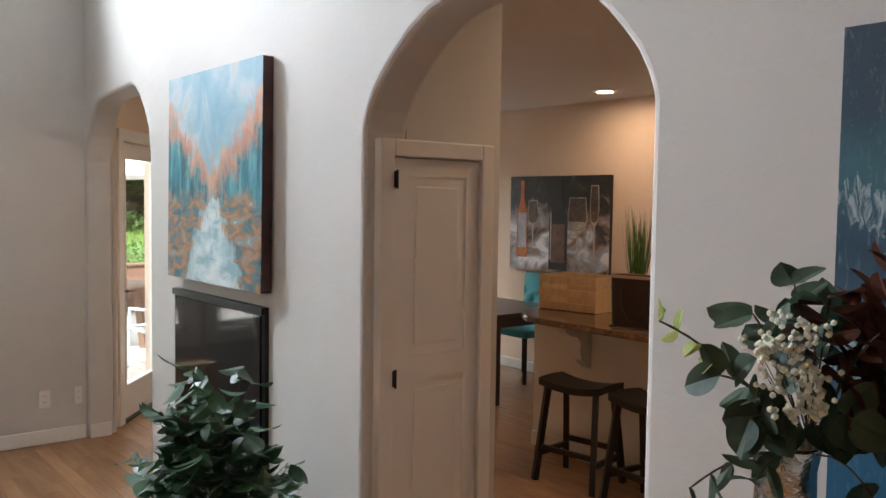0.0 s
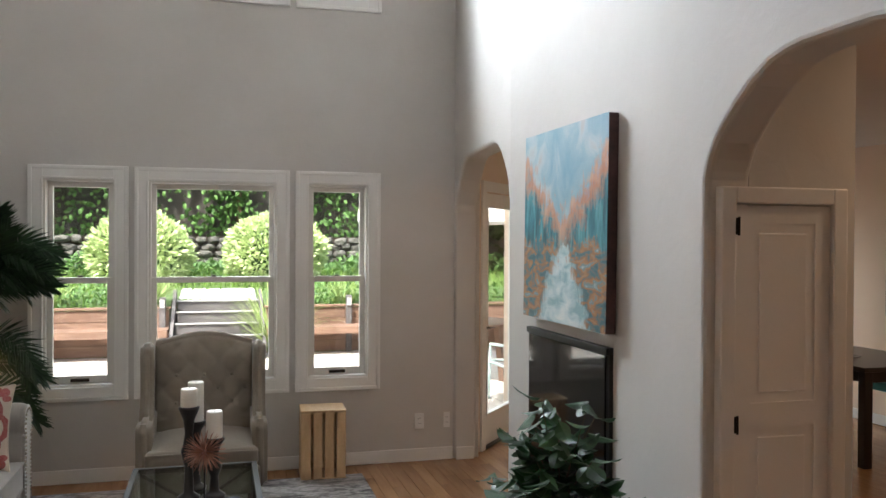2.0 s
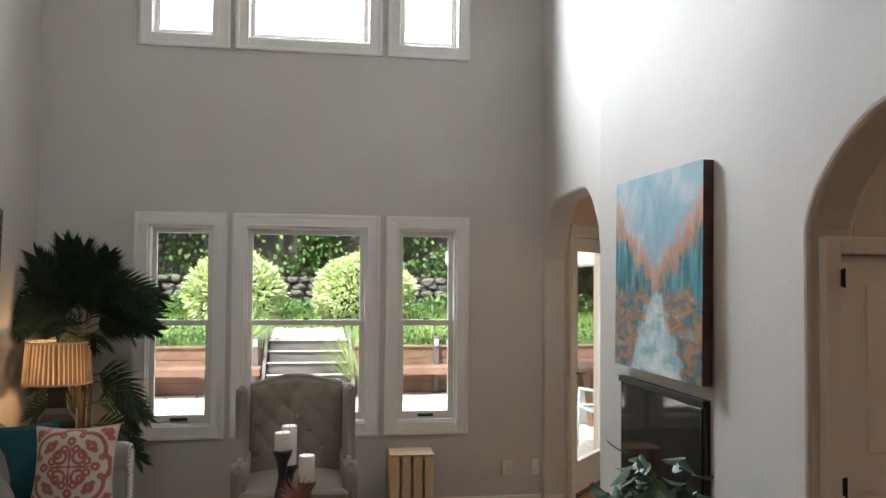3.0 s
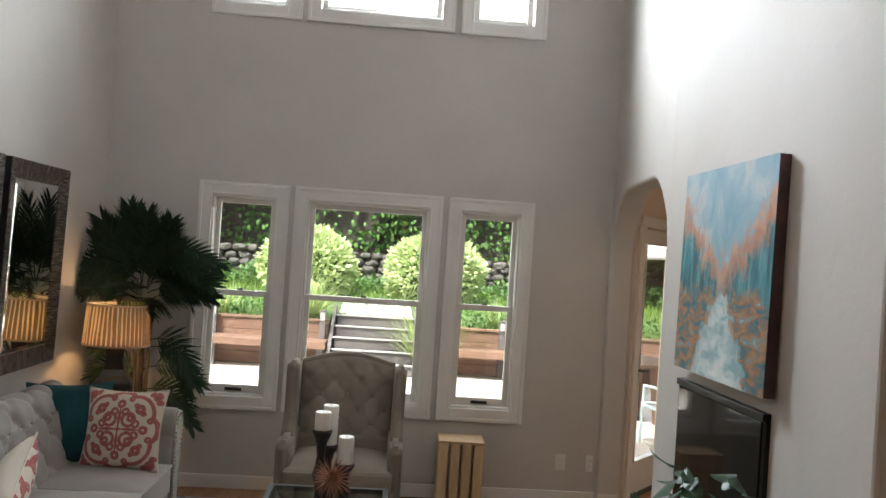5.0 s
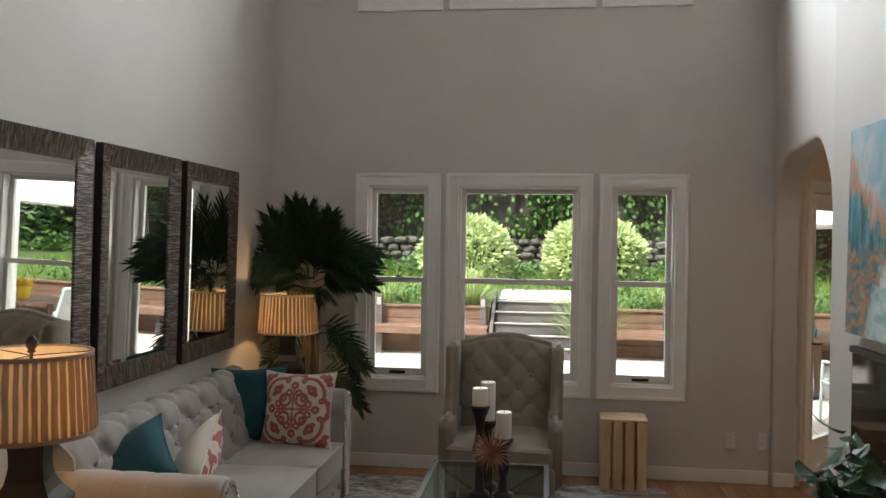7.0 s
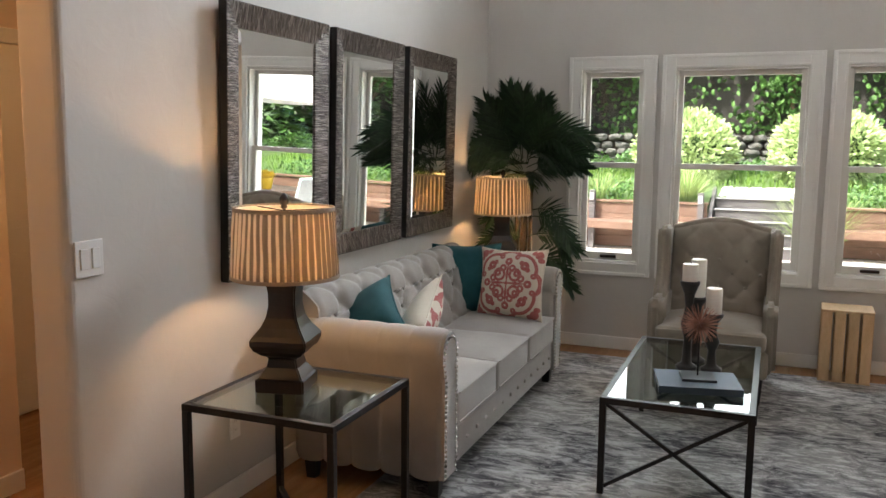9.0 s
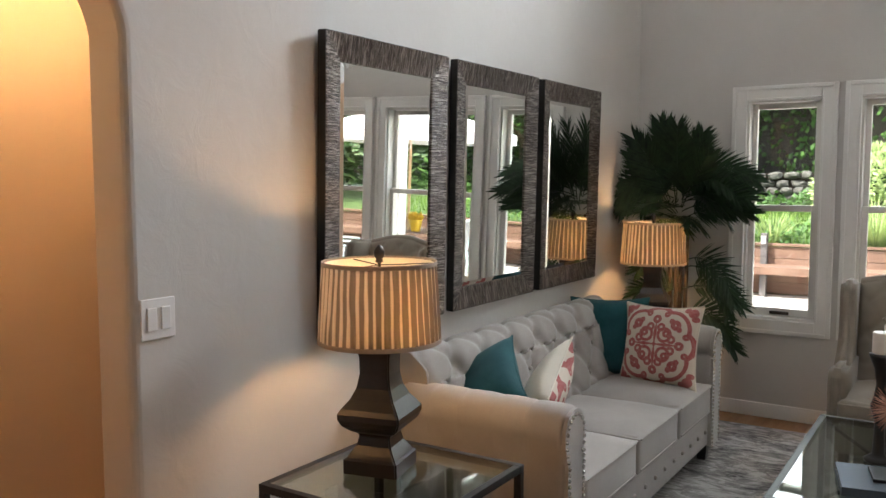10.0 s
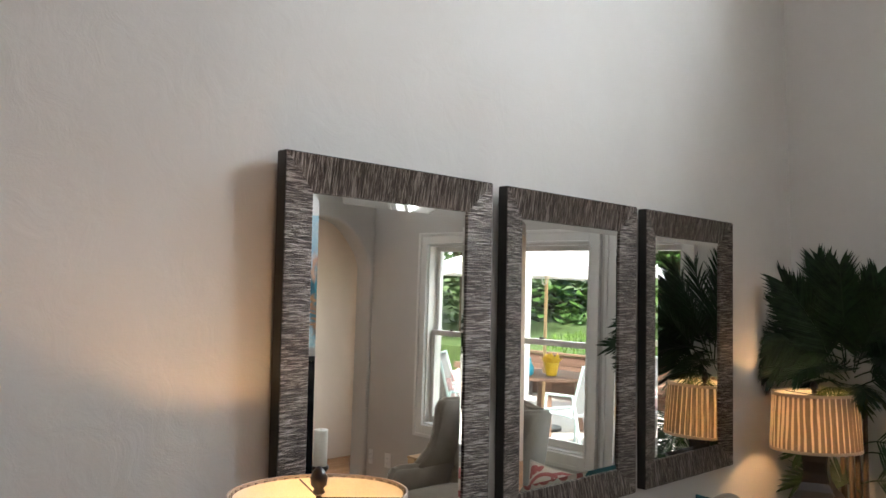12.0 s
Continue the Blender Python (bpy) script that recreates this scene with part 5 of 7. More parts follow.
def ficus(x, y):
    t = thing("ficus_plant", "bushy green ficus in a dark planter by the fireplace", "plant", x, y)
    pot(t, 0.10, 0.135, 0.26)
    r = random.Random(4)
    wood, crown = bmesh.new(), bmesh.new()
    for k in range(5):
        a = k * 1.3
        bar((0.02 * math.cos(a), 0.02 * math.sin(a), 0.22), (0.05 * math.cos(a), 0.05 * math.sin(a), 0.60), 0.014, 0.009, wood, 6)
    for k in range(70):
        a, h = k * 2.4, (k + 0.5) / 70
        z = 0.42 + 0.57 * h
        reach = (0.30 - 0.20 * abs(h - 0.55) ** 1.4) * r.uniform(0.45, 1.05) * (1 - 0.35 * h)
        tip = Vector((reach * math.cos(a), reach * math.sin(a), z + r.uniform(0.02, 0.16)))
        root = Vector((0.03 * math.cos(a), 0.03 * math.sin(a), z - 0.10))
        bar(root, tip, 0.005, 0.003, wood, 4)
        for j in range(7):
            f = r.uniform(0.35, 1.1)
            q = root.lerp(tip, f)
            b = r.uniform(0, 6.28)
            d = Vector((math.cos(b), math.sin(b), r.uniform(-1.7, -0.15))) + (tip - root).normalized() * 0.35
            side = Vector((-math.sin(b), math.cos(b), r.uniform(-0.5, 0.5)))
            leaf(crown, q, d, side, r.uniform(0.070, 0.115), r.uniform(0.050, 0.070), r.uniform(0.05, 0.45))
    for dx, dy, dz in ((-0.10, 0.42, -0.04), (0.05, 0.38, -0.12), (0.02, -0.38, 0.05), (0.06, -0.33, -0.08)):
        root, tip = Vector((0, 0, 0.78)), Vector((dx, dy, 0.78 + dz))
        bar(root, tip, 0.005, 0.003, wood, 4)
        for j in range(18):
            q = root.lerp(tip, r.uniform(0.4, 1.05))
            b = r.uniform(0, 6.28)
            leaf(crown, q, Vector((math.cos(b), math.sin(b), r.uniform(-0.9, 0.3))) + (tip - root), Vector((-math.sin(b), math.cos(b), 0.2)), r.uniform(0.065, 0.095), 0.04, 0.3)
    tagged(part("branch_mass", wood, BARK, t), kind="stuff")
    tagged(part("leaves", crown, FICUS, t), kind="stuff")


ficus(1.50, 2.74)


def bouquet(x, y, z):
    v = thing("vase", "hammered silver vase on the console", "vase", x, y, z)
    part("body", lathe([(0, .058), (.006, .062), (.10, .056), (.22, .046), (.30, .044), (.335, .050), (.34, .048), (.30, .038)], 32), SILVER, v, "", True)
    t = thing("floral_arrangement", "eucalyptus and russet leaf arrangement with white berries in the vase", "flowers", x, y - 0.035, z + 0.345)
    r = random.Random(8)
    stem, green, red, yel, wht = (bmesh.new() for _ in range(5))

    def spray(tip, bm, pairs, size, rnd, start=0.35):
        root, tip = Vector((0, 0, -0.02)), Vector(tip)
        mid = root.lerp(tip, 0.5) + Vector((0, 0, 0.05))
        pts = [root.lerp(mid, u).lerp(mid.lerp(tip, u), u) for u in (i / 10 for i in range(11))]
        for a, b in zip(pts, pts[1:]):
            bar(a, b, 0.004, 0.003, stem, 4)
        for k in range(pairs):
            f = (start + (1 - start) * k / max(1, pairs - 1)) * 10
            i = min(9, int(f))
            q, d = pts[i].lerp(pts[i + 1], f - i), (pts[i + 1] - pts[i]).normalized()
            for s in (-1, 1):
                u = Vector((r.uniform(-1, 1), r.uniform(-1, 1), r.uniform(-0.6, 0.6)))
                sd = d.cross(u).normalized()
                leaf(bm, q, sd * s + d * 0.5 + Vector((0, 0, -0.15)), d.cross(sd), size * r.uniform(0.8, 1.15), size * rnd, r.uniform(0, 0.3), 8, 0.55)
    # a fan that opens towards the room: across, up, and out of the fan's plane
    across, out = Vector((0.777, -0.629, 0)), Vector((-0.629, -0.777, 0))

    def fan(a, u, o):
        return across * a + out * o + Vector((0, 0, u))
    for a, u, o in ((-0.02, 0.24, 0.02), (-0.09, 0.20, 0.05), (-0.10, 0.06, 0.08), (-0.13, 0.11, 0.04), (0.02, 0.07, 0.12), (0.08, 0.06, 0.11), (0.11, 0.12, 0.06), (0.17, 0.11, 0.03), (0.0, 0.18, -0.04), (0.08, 0.20, -0.04)):
        spray(fan(a - 0.02, u + 0.0, o), green, 5, 0.058, 0.86, 0.4)
    spray(fan(-0.19, -0.05, 0.05), green, 4, 0.050, 0.42, 0.5)
    spray(fan(-0.11, -0.03, 0.08), green, 3, 0.055, 0.5, 0.6)
    spray(fan(0.06, -0.06, 0.08), green, 2, 0.060, 0.8, 0.8)
    spray(fan(-0.235, 0.185, 0.02), yel, 4, 0.032, 0.9, 0.62)
    for a, u, o in ((0.10, 0.20, 0.04), (0.14, 0.26, 0.02), (0.17, 0.30, -0.02), (0.12, 0.14, 0.08), (0.19, 0.22, 0.0), (0.05, 0.25, 0.0), (0.20, 0.34, -0.03), (0.09, 0.10, 0.07)):
        spray(fan(a - 0.045, u - 0.02, o + 0.04), red, 5, 0.062, 0.72, 0.5)
    spray(fan(0.15, 0.16, 0.07), yel, 2, 0.034, 0.8, 0.85)
    for k in range(20):
        c = fan(r.uniform(-0.125, -0.03), 0.135 + r.uniform(-0.065, 0.065), r.uniform(0.09, 0.13))
        bar((0, 0, 0), c, 0.0022, 0.0015, stem, 3)
        for q in range(9):
            e = c + Vector((r.gauss(0, .011), r.gauss(0, .011), r.gauss(0, .011)))
            bmesh.ops.create_icosphere(wht, subdivisions=1, radius=r.uniform(.0042, .0058), matrix=Matrix.Translation(e))
    tagged(part("stem_bundle", stem, BARK, t), kind="stuff")
    for nme, bm, m, lab in (("green_leaves", green, EUCA, "grey-green eucalyptus leaves"), ("russet_leaves", red, RUSSET, "dark russet leaves"), ("yellow_leaves", yel, YELLOWLEAF, "yellow-green leaves"), ("berry_cluster", wht, BERRY, "clustered white berries")):
        tagged(part(nme, bm, m, t, lab), kind="stuff")


bouquet(1.62, 0.925, 0.945)
con = thing("console_table", "slim dark wooden console table against the wall", "table", 1.72, 0.70)
part("top", box(-0.19, 0.19, -0.55, 0.42, 0.910, 0.945, 0.004), DARKWOOD, con)
part("apron", box(-0.16, 0.16, -0.50, 0.37, 0.835, 0.910, 0.003), DARKWOOD, con)
cl = mesh_of("leg", box(-0.022, 0.022, -0.022, 0.022, 0, 0.910, 0.003), DARKWOOD)
for sx in (-0.155, 0.155):
    for yy in (-0.51, 0.38):
        o = new("leg", cl)
        o.parent, o.location = con, (sx, yy, 0)


def wave_paint():
    m, nt, bs = nodes_of("sea_wave_paint")
    tc, sep = nt.nodes.new("ShaderNodeTexCoord"), nt.nodes.new("ShaderNodeSeparateXYZ")
    nt.links.new(tc.outputs["Object"], sep.inputs[0])
    swirl = grain(nt, coords(nt, (1, 1, 0.6)), 6, 6, 0.62, 2.2)
    fine = grain(nt, coords(nt, (1, 2.5, 0.6)), 26, 5, 0.7, 1.5)
    up = math_node(nt, "ADD", sep.outputs[2], math_node(nt, "MULTIPLY", math_node(nt, "SUBTRACT", swirl, 0.5), 0.20))
    tone = ramp(nt, math_node(nt, "ADD", math_node(nt, "MULTIPLY", up, 0.9), 0.5), [(0.05, (0.012, 0.09, 0.19)), (0.36, (0.02, 0.11, 0.20)), (0.48, (0.06, 0.13, 0.19)), (0.66, (0.012, 0.055, 0.10)), (0.78, (0.035, 0.12, 0.15)), (0.88, (0.010, 0.045, 0.08)), (1.0, (0.006, 0.025, 0.05))])
    foam_at = math_node(nt, "LESS_THAN", math_node(nt, "ABSOLUTE", math_node(nt, "ADD", up, 0.02)), 0.055)
    foam_b = math_node(nt, "LESS_THAN", math_node(nt, "ABSOLUTE", math_node(nt, "SUBTRACT", up, 0.26)), 0.035)
    foam = math_node(nt, "MULTIPLY", math_node(nt, "MAXIMUM", foam_at, foam_b), ramp(nt, fine, [(0.45, (0, 0, 0)), (0.62, (0.8, 0.8, 0.8))]))
    streak = math_node(nt, "MULTIPLY", ramp(nt, fine, [(0.55, (0, 0, 0)), (0.72, (0.35, 0.35, 0.35))]), 0.8)
    nt.links.new(mix(nt, math_node(nt, "MAXIMUM", foam, streak), tone, (0.42, 0.50, 0.53)), bs.inputs["Base Color"])
    bs.inputs["Roughness"].default_value = 0.45
    bump(nt, bs, fine, 0.25, 0.004)
    return m


canvas("wave_painting", "tall canvas of a dark blue breaking sea wave", 0.80, 1.12, 0.035, pose(EAST - 0.003, 0.59, 1.395), wave_paint(), EDGEPAINT)

# ---------------------------------------------------------------- kitchen, passage and hall


def panel_door(name, label, w, h, m, material, knob=None, hinges=False, cas=0.085, edge=0.095, mid=(0.47, 0.52)):
    """A two-panel door with raised panels, in its casing. It stands in its x-z plane and faces -y."""
    t = tagged(new(name), label, "door", "", "structure")
    t.matrix_basis = m
    leafp = part("door_leaf", pierced(-w / 2, w / 2, 0.012, h, [(-w / 2 + edge, w / 2 - edge, 0.20, h * mid[0]), (-w / 2 + edge, w / 2 - edge, h * mid[1], h - edge)], 0.03, lambda u, v, q: (u, -0.03 + q, v)), material, t)
    for z0, z1 in ((0.20, h * mid[0]), (h * mid[1], h - edge)):
        a = w / 2 - edge
        p = box(-a, a, -0.0265, -0.006, z0, z1)
        q = box(-a + 0.035, a - 0.035, -0.0295, -0.015, z0 + 0.035, z1 - 0.035, 0.003, 2, p)
        part("panel", p, material, leafp)
    c = box(-w / 2 - cas, -w / 2 - 0.006, -0.045, 0.0, 0, h + cas, 0.005)
    part("casing_side", c, TRIM, t)
    part("casing_side", box(w / 2 + 0.006, w / 2 + cas, -0.045, 0.0, 0, h + cas, 0.005), TRIM, t)
    part("casing_head", box(-w / 2 - 0.006, w / 2 + 0.006, -0.045, 0.0, h + 0.006, h + cas, 0.005), TRIM, t)
    if hinges:
        for z in (h - 0.07, h - 0.73, 0.25):
            hg = box(-w / 2 - 0.011, -w / 2 + 0.003, -0.050, -0.044, z - 0.028, z + 0.028, 0.002)
            bar((-w / 2 - 0.003, -0.053, z - 0.031), (-w / 2 - 0.003, -0.053, z + 0.031), 0.008, None, hg, 8)
            part("hinge", hg, BRONZE, t, "dark bronze hinge")
    if knob:
        part("door_knob", lathe([(0, .024), (.006, .024), (.010, .010), (.03, .010), (.036, .022), (.05, .027), (.062, .022), (.066, .004)], 16), BRONZE, t).matrix_basis = pose(knob, -0.03, 0.95, 90, 0, 0)
    return t


panel_door("door_pantry", "cream two-panel pantry door, closed, with dark hinges", 0.372, 1.785, pose(2.216, PANTRY, 0), DOORPAINT, None, True, 0.062, 0.058, (0.582, 0.628))
panel_door("door_hall", "white panelled hall door, closed", 0.76, 2.03, pose(HX - 0.26, 3.25, 0, 0, 0, 90), DOORPAINT, 0.31)

# glazed garden door
gd = tagged(new("door_garden"), "white full-glass garden door, closed", "door", "", "structure")
gd.matrix_basis = Matrix(((gdir.x, gout.x, 0, G0.x), (gdir.y, gout.y, 0, G0.y), (0, 0, 1, 0), (0, 0, 0, 1)))
u0, u1 = 0.07, 0.07 + DOORW
gl = part("door_leaf", pierced(u0 + 0.004, u1 - 0.004, 0.012, 2.045, [(u0 + 0.10, u1 - 0.10, 0.26, 1.93)], 0.042, lambda u, v, w: (u, 0.02 + w, v)), DOORPAINT, gd)
gp = part("pane", box(u0 + 0.095, u1 - 0.095, 0.035, 0.041, 0.255, 1.935), GLASS, gl)
gp.visible_shadow = False
bead = bmesh.new()
for a, b, c, d in ((u0 + 0.09, u0 + 0.105, 0.25, 1.94), (u1 - 0.105, u1 - 0.09, 0.25, 1.94), (u0 + 0.105, u1 - 0.105, 0.25, 0.265), (u0 + 0.105, u1 - 0.105, 1.925, 1.94)):
    box(a, b, 0.008, 0.022, c, d, 0.003, 2, bead)
part("glazing_bead", bead, DOORPAINT, gl)
for a, b in ((u0 - 0.085, u0 - 0.002), (u1 + 0.002, u1 + 0.085)):
    part("casing_side", box(a, b, -0.022, 0.0, 0, 2.13, 0.004), TRIM, gd)
part("casing_head", box(u0 - 0.085, u1 + 0.085, -0.024, 0.0, 2.052, 2.135, 0.004), TRIM, gd)
part("threshold", box(u0, u1, -0.02, 0.13, 0.0005, 0.012, 0.003), BRONZE, gd, "dark metal threshold")
hd = part("handle_plate", box(u0 + 0.032, u0 + 0.068, 0.010, 0.021, 0.90, 1.12, 0.004), BRONZE, gl, "dark bronze lever handle")
lev = bmesh.new()
bar((u0 + 0.05, 0.012, 0.965), (u0 + 0.05, -0.035, 0.965), 0.016, None, lev, 10)
bar((u0 + 0.05, -0.035, 0.965), (u0 + 0.155, -0.035, 0.960), 0.015, 0.011, lev, 10)
part("lever", lev, BRONZE, hd)

# peninsula with a granite top
pen = thing("peninsula", "white panelled kitchen peninsula with a corbel", "cabinet", 4.45, 3.0)
part("body", box(0.0, 0.62, -1.9, 1.22, 0.09, 0.885, 0.004), TRIM, pen)
part("toe_kick", box(0.03, 0.60, -1.88, 1.18, 0.0, 0.09), DARKWOOD, pen)
part("base_moulding", box(-0.014, 0.0, -1.9, 1.22, 0.0, 0.10, 0.004), TRIM, pen)
for y in (0.72, -0.35):
    cb = [(0.0, 0.885), (-0.24, 0.885), (-0.24, 0.855), (-0.20, 0.83), (-0.13, 0.815), (-0.095, 0.775), (-0.105, 0.72), (-0.085, 0.665), (-0.04, 0.635), (0.0, 0.60)]
    part("corbel", slab(cb, 0.07, lambda u, v, w, y=y: (u, y + w, v)), TRIM, pen, "scrolled white corbel")
ct = [(4.15, 1.05), (4.15, 3.62)]
for i in range(9):
    a = math.pi - i / 8 * math.pi / 2
    ct.append((4.55 + 0.40 * math.cos(a), 3.88 + 0.40 * math.sin(a)))
ct += [(5.10, 4.28), (5.10, 1.05)]
top = slab(ct, 0.038, lambda u, v, w: (u, v, 0.887 + w))
bmesh.ops.recalc_face_normals(top, faces=top.faces[:])
bmesh.ops.bevel(top, geom=[e for e in top.edges if abs(e.verts[0].co.z - e.verts[1].co.z) < 1e-4], offset=0.010, segments=3, affect="EDGES")
tagged(part("countertop", top, GRANITE), "polished brown granite countertop with a rounded end", "countertop")


def stool(x, y, rz):
    t = thing("bar_stool", "black saddle-seat wooden bar stool at the counter", "stool", x, y, 0, rz, "bar stools")
    def seat(s):
        def at(u, v):
            a, b = 2 * u - 1, 2 * v - 1
            return Vector((a * 0.125, b * 0.215, 0.585 + 0.028 * b * b - 0.006 * (a * a) + (0 if s > 0 else -0.038)))
        return at
    bm = sheet(8, 14, seat(1))
    sheet(8, 14, seat(-1), bm)
    part("seat", bm, BLACKWOOD, t, "", True)
    rim = bmesh.new()
    ring = [seat(1)(i / 8, 0) for i in range(9)] + [seat(1)(1, i / 14) for i in range(1, 15)] + [seat(1)(1 - i / 8, 1) for i in range(1, 9)] + [seat(1)(0, 1 - i / 14) for i in range(1, 15)]
    for a, b in zip(ring, ring[1:]):
        q = [rim.verts.new(p) for p in (a + Vector((0, 0, .001)), b + Vector((0, 0, .001)), b - Vector((0, 0, .039)), a - Vector((0, 0, .039)))]
        rim.faces.new(q)
    part("seat_edge", rim, BLACKWOOD, t)
    feet = {}
    for sx in (-1, 1):
        for sy in (-1, 1):
            a, b = Vector((sx * 0.165, sy * 0.20, 0)), Vector((sx * 0.095, sy * 0.165, 0.565))
            feet[sx, sy] = (a, b)
            part("leg", bar(a, b, 0.034), BLACKWOOD, t)
    for p, q, z in (((-1, -1), (-1, 1), 0.20), ((1, -1), (1, 1), 0.20), ((-1, -1), (1, -1), 0.16), ((-1, 1), (1, 1), 0.16)):
        f = z / 0.565
        part("stretcher", bar(feet[p][0].lerp(feet[p][1], f), feet[q][0].lerp(feet[q][1], f), 0.024, 0.03), BLACKWOOD, t)
    return t


s1 = stool(4.13, 3.52, 8)
copy_thing(s1, pose(4.10, 2.98, 0, 0, 0, -6))


def fruit_crate(x, y, z, rz):
    t = thing("wooden_crate", "pale pine slatted crate with hand holes on the counter", "crate", x, y, z, rz)
    a, b, h = 0.155, 0.225, 0.235
    for s in (-1, 1):
        e = pierced(-a, a, 0.002, h, [(-0.05, 0.05, h - 0.075, h - 0.045)], 0.014, lambda u, v, w, s=s: (u, s * b - (0.014 if s > 0 else 0) + w, v))
        part("end_panel", e, PINE, t)
    for s in (-1, 1):
        for i in range(3):
            z0 = 0.004 + i * 0.089
            part("slat", box(s * a - (0.0 if s > 0 else 0.010), s * a + (0.010 if s > 0 else 0.0), -b, b, z0, z0 + 0.052, 0.002), PINE, t)
    for i in range(4):
        part("bottom_slat", box(-a + 0.004 + i * 0.078, -a + 0.07 + i * 0.078, -b + 0.014, b - 0.014, 0.003, 0.011), PINE, t)


fruit_crate(4.72, 4.06, 0.926, 8)


def tote(x, y, z, rz):
    t = thing("tote_bag", "dark brown leather tote bag with a tan rim on the counter", "bag", x, y, z, rz)
    def wall(u, v):
        a = 2 * math.pi * u
        k = 1 + 0.10 * v
        return Vector(((0.085 * math.copysign(abs(math.cos(a)) ** 0.55, math.cos(a))) * (1 - 0.25 * v), 0.165 * k * math.copysign(abs(math.sin(a)) ** 0.55, math.sin(a)), 0.30 * v + 0.006 * noise.noise((u * 7, v * 3, 2))))
    part("body", sheet(40, 8, wall), LEATHER, t, "", True)
    part("bottom", box(-0.08, 0.08, -0.16, 0.16, 0.0, 0.006, 0.002), LEATHER, t)
    part("rim", sheet(40, 1, lambda u, v: Vector((wall(u, 1).x * 1.03, wall(u, 1).y * 1.02, 0.285 + 0.02 * v))), TAN, t, "tan rim")
    for s in (-1, 1):
        st = bmesh.new()
        pts = [Vector((s * 0.075 + s * 0.03 * math.sin(math.pi * k / 14), 0.09 * math.cos(math.pi * k / 14), 0.24 - 0.20 * math.sin(math.pi * k / 14))) for k in range(15)]
        for p, q in zip(pts, pts[1:]):
            bar(p, q, 0.009, None, st, 6)
        part("handle", st, LEATHER, t)


tote(4.40, 3.31, 0.926, 12)

gp2 = thing("grass_plant", "tall potted grass plant on the counter", "plant", 5.0, 3.80, 0.926)
part("pot", lathe([(0, .05), (.01, .055), (.12, .065), (.13, .066), (.12, .058)], 18), POT, gp2, "", True)
gb, r = bmesh.new(), random.Random(2)
for k in range(90):
    a = r.uniform(0, 6.28)
    ln = r.uniform(0.3, 0.62)
    tip = Vector((math.cos(a) * ln * r.uniform(0.1, 0.4), math.sin(a) * ln * r.uniform(0.1, 0.4), 0.11 + ln))
    blade(gb, (0.03 * math.cos(a), 0.03 * math.sin(a), 0.11), tip, 0.007, Vector((-math.sin(a), math.cos(a), 0)), 0.12, 4)
tagged(part("foliage", gb, IVY, gp2), kind="stuff")


# still life of bottles and glasses: a canvas with painted shapes laid on it
def still_life():
    """Dark backdrop above, a cloth in broken blue-white and umber below."""
    m, nt, bs = nodes_of("still_life_ground_paint")
    tc, sep = nt.nodes.new("ShaderNodeTexCoord"), nt.nodes.new("ShaderNodeSeparateXYZ")
    nt.links.new(tc.outputs["Object"], sep.inputs[0])
    soft = grain(nt, coords(nt, (1, 1, 0.7)), 6, 5, 0.6, 0.9)
    cloth = ramp(nt, grain(nt, coords(nt, (1, 0.8, 1.3)), 4.5, 4, 0.5, 0.9), [(0.34, (0.03, 0.028, 0.036)), (0.44, (0.30, 0.20, 0.15)), (0.53, (0.36, 0.40, 0.48)), (0.62, (0.78, 0.79, 0.82))])
    dark = ramp(nt, soft, [(0.36, (0.004, 0.005, 0.007)), (0.55, (0.016, 0.018, 0.02)), (0.70, (0.075, 0.06, 0.048))])
    lift = math_node(nt, "ADD", math_node(nt, "MULTIPLY", sep.outputs[2], -3.0), math_node(nt, "MULTIPLY", soft, 1.7))
    nt.links.new(mix(nt, ramp(nt, lift, [(0.35, (0, 0, 0)), (0.85, (1, 1, 1))]), dark, cloth), bs.inputs["Base Color"])
    bs.inputs["Roughness"].default_value = 0.5
    bump(nt, bs, soft, 0.15, 0.004)
    return m


WX, WY, WZ, WW, WH = KX - 0.002, 5.62, 1.455, 1.25, 0.90
sl = canvas("bottle_painting", "wide canvas of wine bottles and glasses on a dark ground", WW, WH, 0.04, pose(WX, WY, WZ), still_life(), BLACKWOOD)


def paint(name, lo, hi):
    return surface(name, lo, hi, 0.5, 12, 60, 0.1)


def painted(name, outline, material, lift):
    """A flat painted shape on the canvas; outline in metres, first leftward from the right edge as the viewer sees it."""
    part(name, slab(outline, 0.0015, lambda u, v, w: (-0.0425 - lift - w, -u, v)), material, sl)


def bottle(cx, base, h, r):
    half = [(r, 0), (r, h * .55), (r * .9, h * .62), (r * .45, h * .72), (r * .36, h * .80), (r * .36, h)]
    return [(cx + a, base + b) for a, b in half] + [(cx - a, base + b) for a, b in half[::-1]]


def goblet(cx, base, h, r):
    half = [(r * .7, 0), (r * .7, .012), (.008, .025), (.007, h * .45), (r * .7, h * .52), (r, h * .68), (r * .82, h)]
    return [(cx + a, base + b) for a, b in half] + [(cx - a, base + b) for a, b in half[::-1]]


